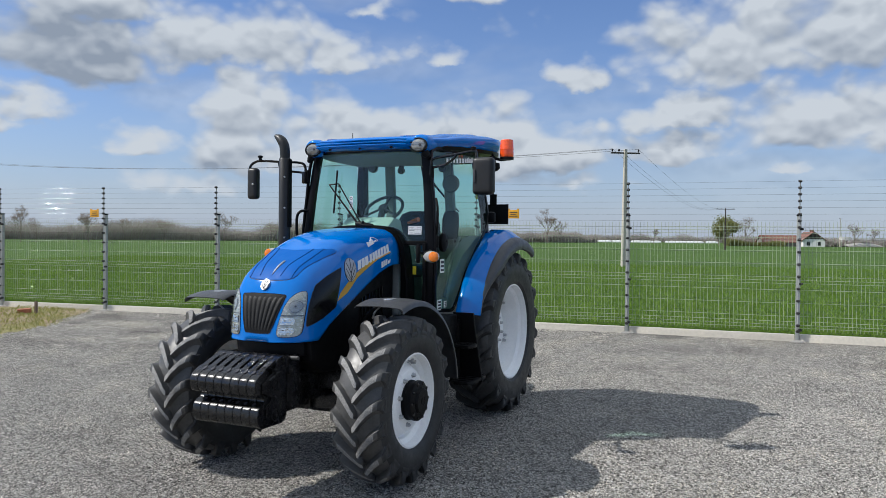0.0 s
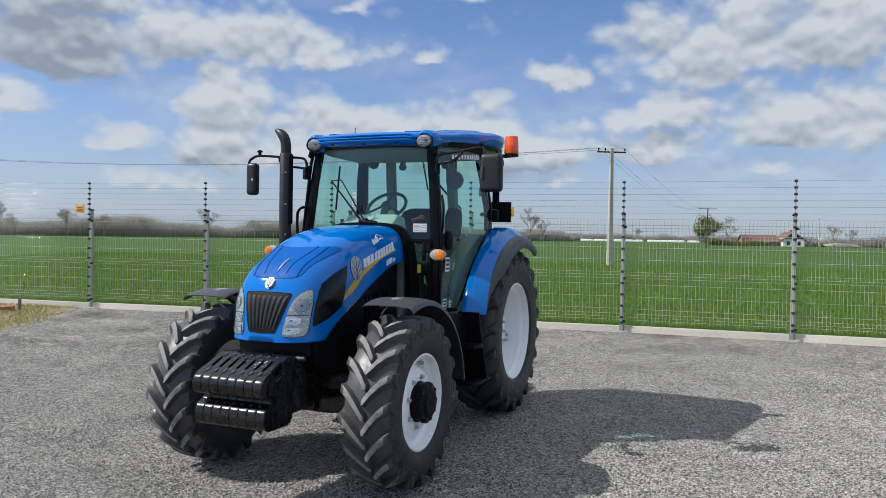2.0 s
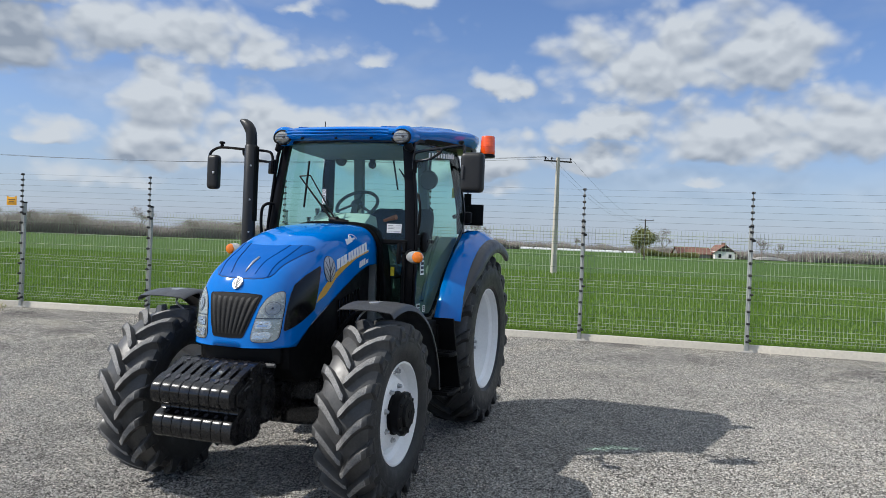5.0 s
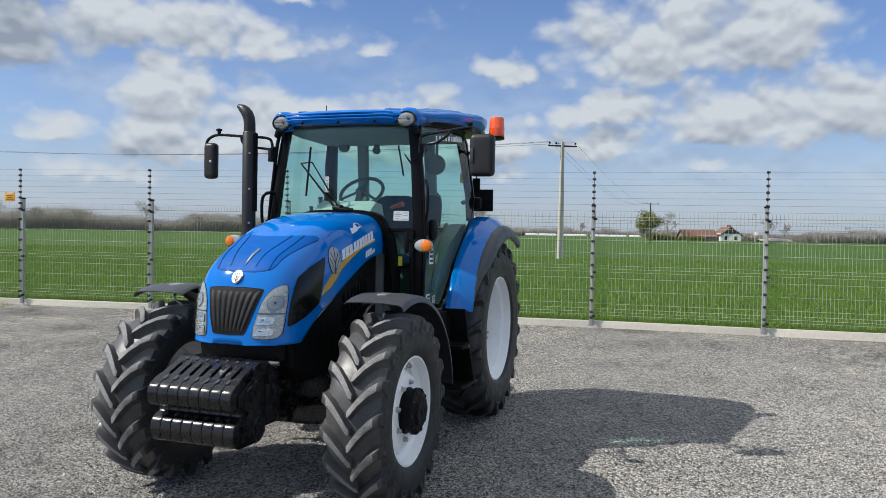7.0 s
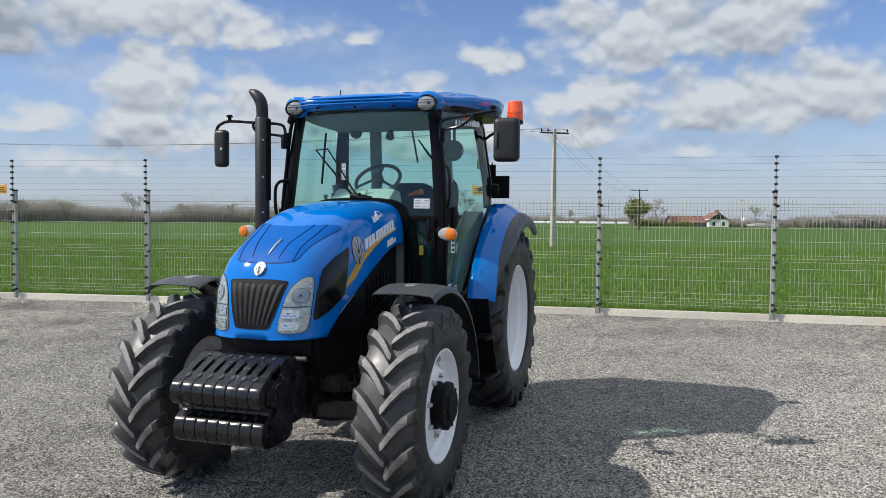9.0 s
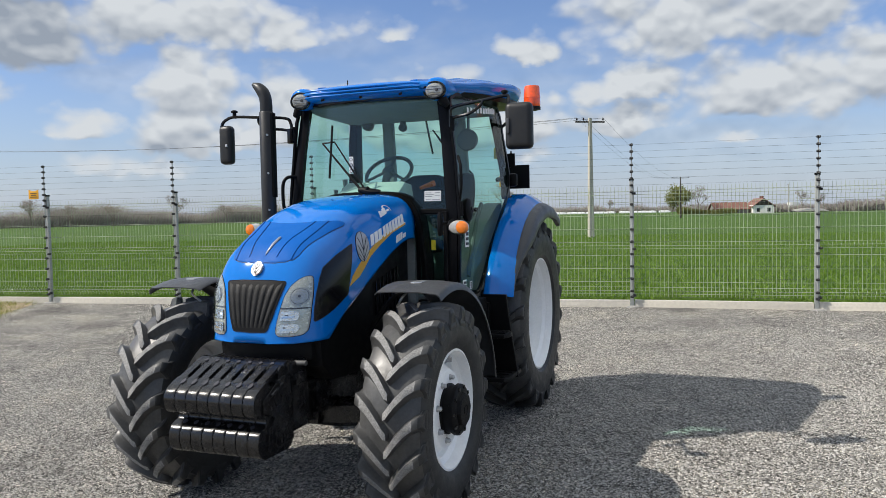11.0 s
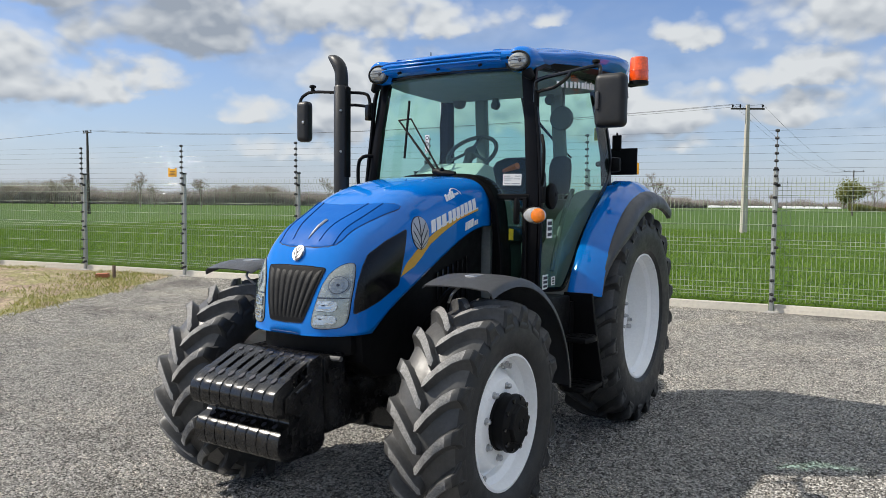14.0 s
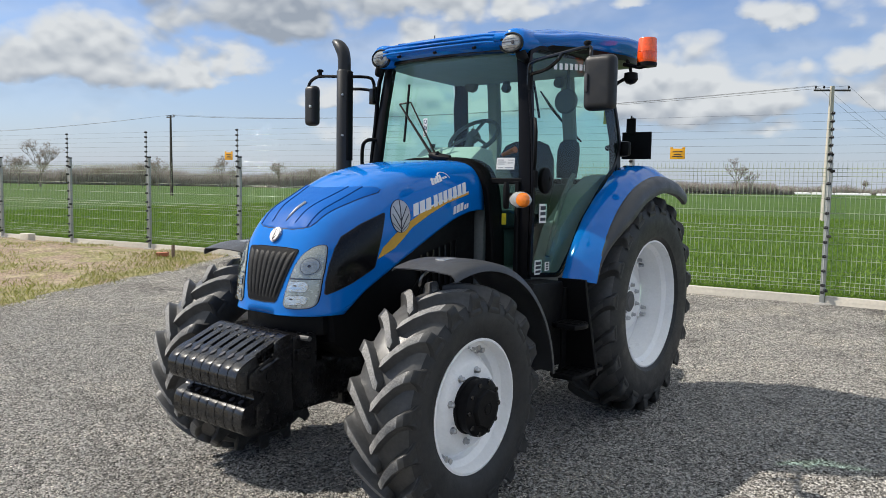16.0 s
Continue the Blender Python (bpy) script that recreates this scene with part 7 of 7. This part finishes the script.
def hedge(name, pts, n, hmin, hmax, depth, seed, label, mat):
    """A belt of bare scrub: many upright twigs along a line."""
    r = np.random.RandomState(seed)
    P = np.array(pts, float)
    seg = np.linalg.norm(np.diff(P, axis=0), axis=1)
    cum = np.concatenate([[0], np.cumsum(seg)])
    s = r.rand(n) * cum[-1]
    x, y = np.interp(s, cum, P[:, 0]), np.interp(s, cum, P[:, 1]) + depth * r.rand(n)
    env = 0.62 + 0.38 * lumps(s, s * 0 + 3, 0.11, seed + 3) * 0.9
    h = (hmin + (hmax - hmin) * r.rand(n)) * np.clip(env, 0.25, 1.2)
    z = ground_z(x, y)
    up0 = r.rand(n) * 0.55 * h
    w = 0.04 + 0.09 * r.rand(n)
    lx = (r.rand(n) - 0.5) * 1.3 * h
    ca, sa = np.cos(r.rand(n) * 6.28), np.sin(r.rand(n) * 6.28)
    v = np.stack([np.stack([x - w * ca, y - w * sa, z + up0 - 0.1], -1), np.stack([x + w * ca, y + w * sa, z + up0 - 0.1], -1), np.stack([x + lx, y, z + h], -1)], 1).reshape(-1, 3)
    f = np.arange(3 * n).reshape(-1, 3)
    me = bpy.data.meshes.new(name)
    me.from_pydata(v.tolist(), [], f.tolist())
    me.materials.append(mat)
    return tagged(new(name, me), label, "hedge", kind="stuff")


hedge("hedgerow", [(-330, 118), (-160, 172), (-105, 213), (-50, 262), (20, 318), (70, 380)], 150000, 2.5, 9.0, 14, 31, "long belt of bare grey-brown scrub along the field", HAZY_TWIG)
hedge("hedgerow", [(60, 520), (160, 560), (300, 600), (520, 560)], 60000, 2.0, 9.0, 14, 33, "distant belt of bare grey-brown scrub", HAZY_TWIG)
hedge("hedgerow", [(96, 262), (112, 268), (132, 262)], 5000, 1.5, 5.0, 5, 35, "low bare scrub round the farmyard", TWIG)
hedge("hedgerow", [(150, 250), (190, 262), (260, 268)], 30000, 1.5, 7.0, 10, 36, "bare scrub beside the farm", HAZY_TWIG)
hedge("hedgerow", [(89, 247), (97, 249), (108, 247)], 12000, 0.8, 3.6, 4, 37, "green-brown budding bushes before the farm", SPRING)
hedge("hedgerow", [(117, 254), (124, 256), (150, 252)], 12000, 1.0, 5.0, 5, 38, "bare scrub behind the farmhouse", HAZY_TWIG)
r_ = random.Random(5)
for x, y, h, lf in ((-109, 116, 12.5, 0), (-118, 120, 9, 0), (-92, 128, 9, 0), (-84, 138, 9.5, 0), (-76, 148, 10, 0), (-63, 195, 10.5, 0), (-57, 222, 9, 0), (-35, 262, 10, 0), (-98, 212, 9, 0), (-20, 285, 10, 0),
                    (38.5, 330, 20, 0), (44.5, 332, 14, 0), (89.6, 252, 17.5, 1), (91.0, 254, 14, 1), (88.6, 255, 10, 1), (96, 250, 12.5, 0), (78, 300, 9, 0), (133, 252, 11, 0), (141, 255, 9, 0), (170, 262, 8, 0), (-124, 124, 8.5, 0), (-114, 121, 8, 0), (-103, 126, 7.5, 0), (-98, 131, 8, 0), (-88, 150, 7, 0), (-70, 172, 8, 0), (-47, 240, 9, 0), (-130, 116, 10, 0)):
    tree(x, y, h, r_.randint(0, 9999), "spring tree coming into green leaf" if lf else "bare leafless tree against the sky", bool(lf), 0.55)

# farmhouse
WALL = material("white_render", (0.74, 0.73, 0.70), 0.85, vary=0.06, scale=0.6)
TILE = material("red_clay_tiles", (0.185, 0.09, 0.066), 0.85, vary=0.2, scale=0.8, fine=6, bump=0.03, bump_scale=4)
DARKW = material("dark_window", (0.02, 0.022, 0.025), 0.3)
GREYW = material("grey_barn_wall", (0.22, 0.20, 0.18), 0.9, vary=0.2, scale=0.7)


def house(x, y, rot, w, l, eaves, ridge, wall, label, chimneys=0, windows=True):
    h = thing("house", label, "house", Matrix.Translation((x, y, float(ground_z(x, y)))) @ Matrix.Rotation(rot, 4, "Z"))
    bm = bmesh.new()
    prism(bm, [(-w / 2, -0.5), (w / 2, -0.5), (w / 2, eaves), (0, ridge - 0.15), (-w / 2, eaves)], "y", 0, l)
    wl = part("wall", bm, wall, h)
    for s in (-1, 1):
        bm = bmesh.new()
        e = Vector((s * (w / 2 + 0.45), 0, eaves - 0.35))
        prism(bm, [(0, ridge + 0.05), (e.x, e.z), (e.x, e.z - 0.18), (0, ridge - 0.16)], "y", -0.5, l + 0.5)
        part("roof", bm, TILE, h, "red clay tile roof")
    for k in range(chimneys):
        bm = bmesh.new()
        box(bm, (-0.3 + 0.2, 2.0 + 2.2 * k, ridge - 0.4), (0.35 + 0.2, 2.6 + 2.2 * k, ridge + 0.7), 0.03)
        part("chimney", bm, TILE, h, "brick chimney")
    if windows:
        bm = bmesh.new()
        prism(bm, [(-w / 2 + 0.1, eaves + 0.12), (w / 2 - 0.1, eaves + 0.12), (0, ridge - 0.3)], "x", 0, 1)
        bm.transform(Matrix(((0, 1, 0, 0), (-0.06, 0, 0, 0.0), (0, 0, 1, 0), (0, 0, 0, 1))))
        part("gable", bm, DARK_WOOD, h, "dark boarded gable")
        for px, pz, ww, hh in ((-w * 0.25, eaves * 0.42, 1.0, 1.3), (w * 0.25, eaves * 0.42, 1.0, 1.3), (0, eaves + (ridge - eaves) * 0.35, 0.8, 0.9)):
            bm = bmesh.new()
            box(bm, (px - ww / 2, -0.04, pz - hh / 2), (px + ww / 2, 0.05, pz + hh / 2), 0.02)
            part("window", bm, DARKW, h, "dark window")
    return h


house(117.2, 247, radians(-10), 6.8, 12, 2.5, 5.0, WALL, "white rendered farmhouse with red tile gable roof", 2)
house(102.0, 253, radians(-90), 5.6, 11.5, 1.8, 3.8, GREYW, "low grey farm building with red tile roof", 0, False)
bm = bmesh.new()
box(bm, (-1.6, -1.0, -0.3), (1.6, 1.0, 3.5), 0.05)
tank = tagged(finish(bm, "shed", WALL), "small white shed beside the farm", "shed")
tank.location = (135.0, 262, 0.0)
bm = bmesh.new()
rows = []
for x in np.linspace(-6, 6, 12):
    k = 1.2 * (1 - (x / 6.3) ** 2) ** 0.5
    rows.append([(x, 2.2 * math.cos(a), k * math.sin(a) + 0.2) for a in np.linspace(0, math.pi, 9)])
loft(bm, rows, False)
heap = tagged(finish(bm, "earth_heap", FOOT), "low pale earth heap by the farm", "heap")
heap.location = (136.5, 254, 0.0)
# pale wrapped bales in a far row
WRAP = material("white_bale_wrap", (0.62, 0.63, 0.62), 0.5, vary=0.08, scale=0.5)
rr = random.Random(9)
for k in range(14):
    bm = bmesh.new()
    ln = rr.uniform(5, 9)
    rows = []
    for x in np.linspace(-ln / 2, ln / 2, 7):
        q = 1.0 - 0.25 * (2 * x / ln) ** 6
        rows.append([(x, 1.8 * q * math.cos(a), 1.35 * q * math.sin(a)) for a in np.linspace(0, math.pi, 9)])
    loft(bm, rows, False)
    o = tagged(finish(bm, "wrapped_bale", WRAP), "long white wrapped silage bale far across the field", "bale", "far wrapped bales")
    x = 74 + k * 6.6 + rr.uniform(-1.5, 1.5)
    o.location = (x, 486 - 0.05 * x, 0.0)
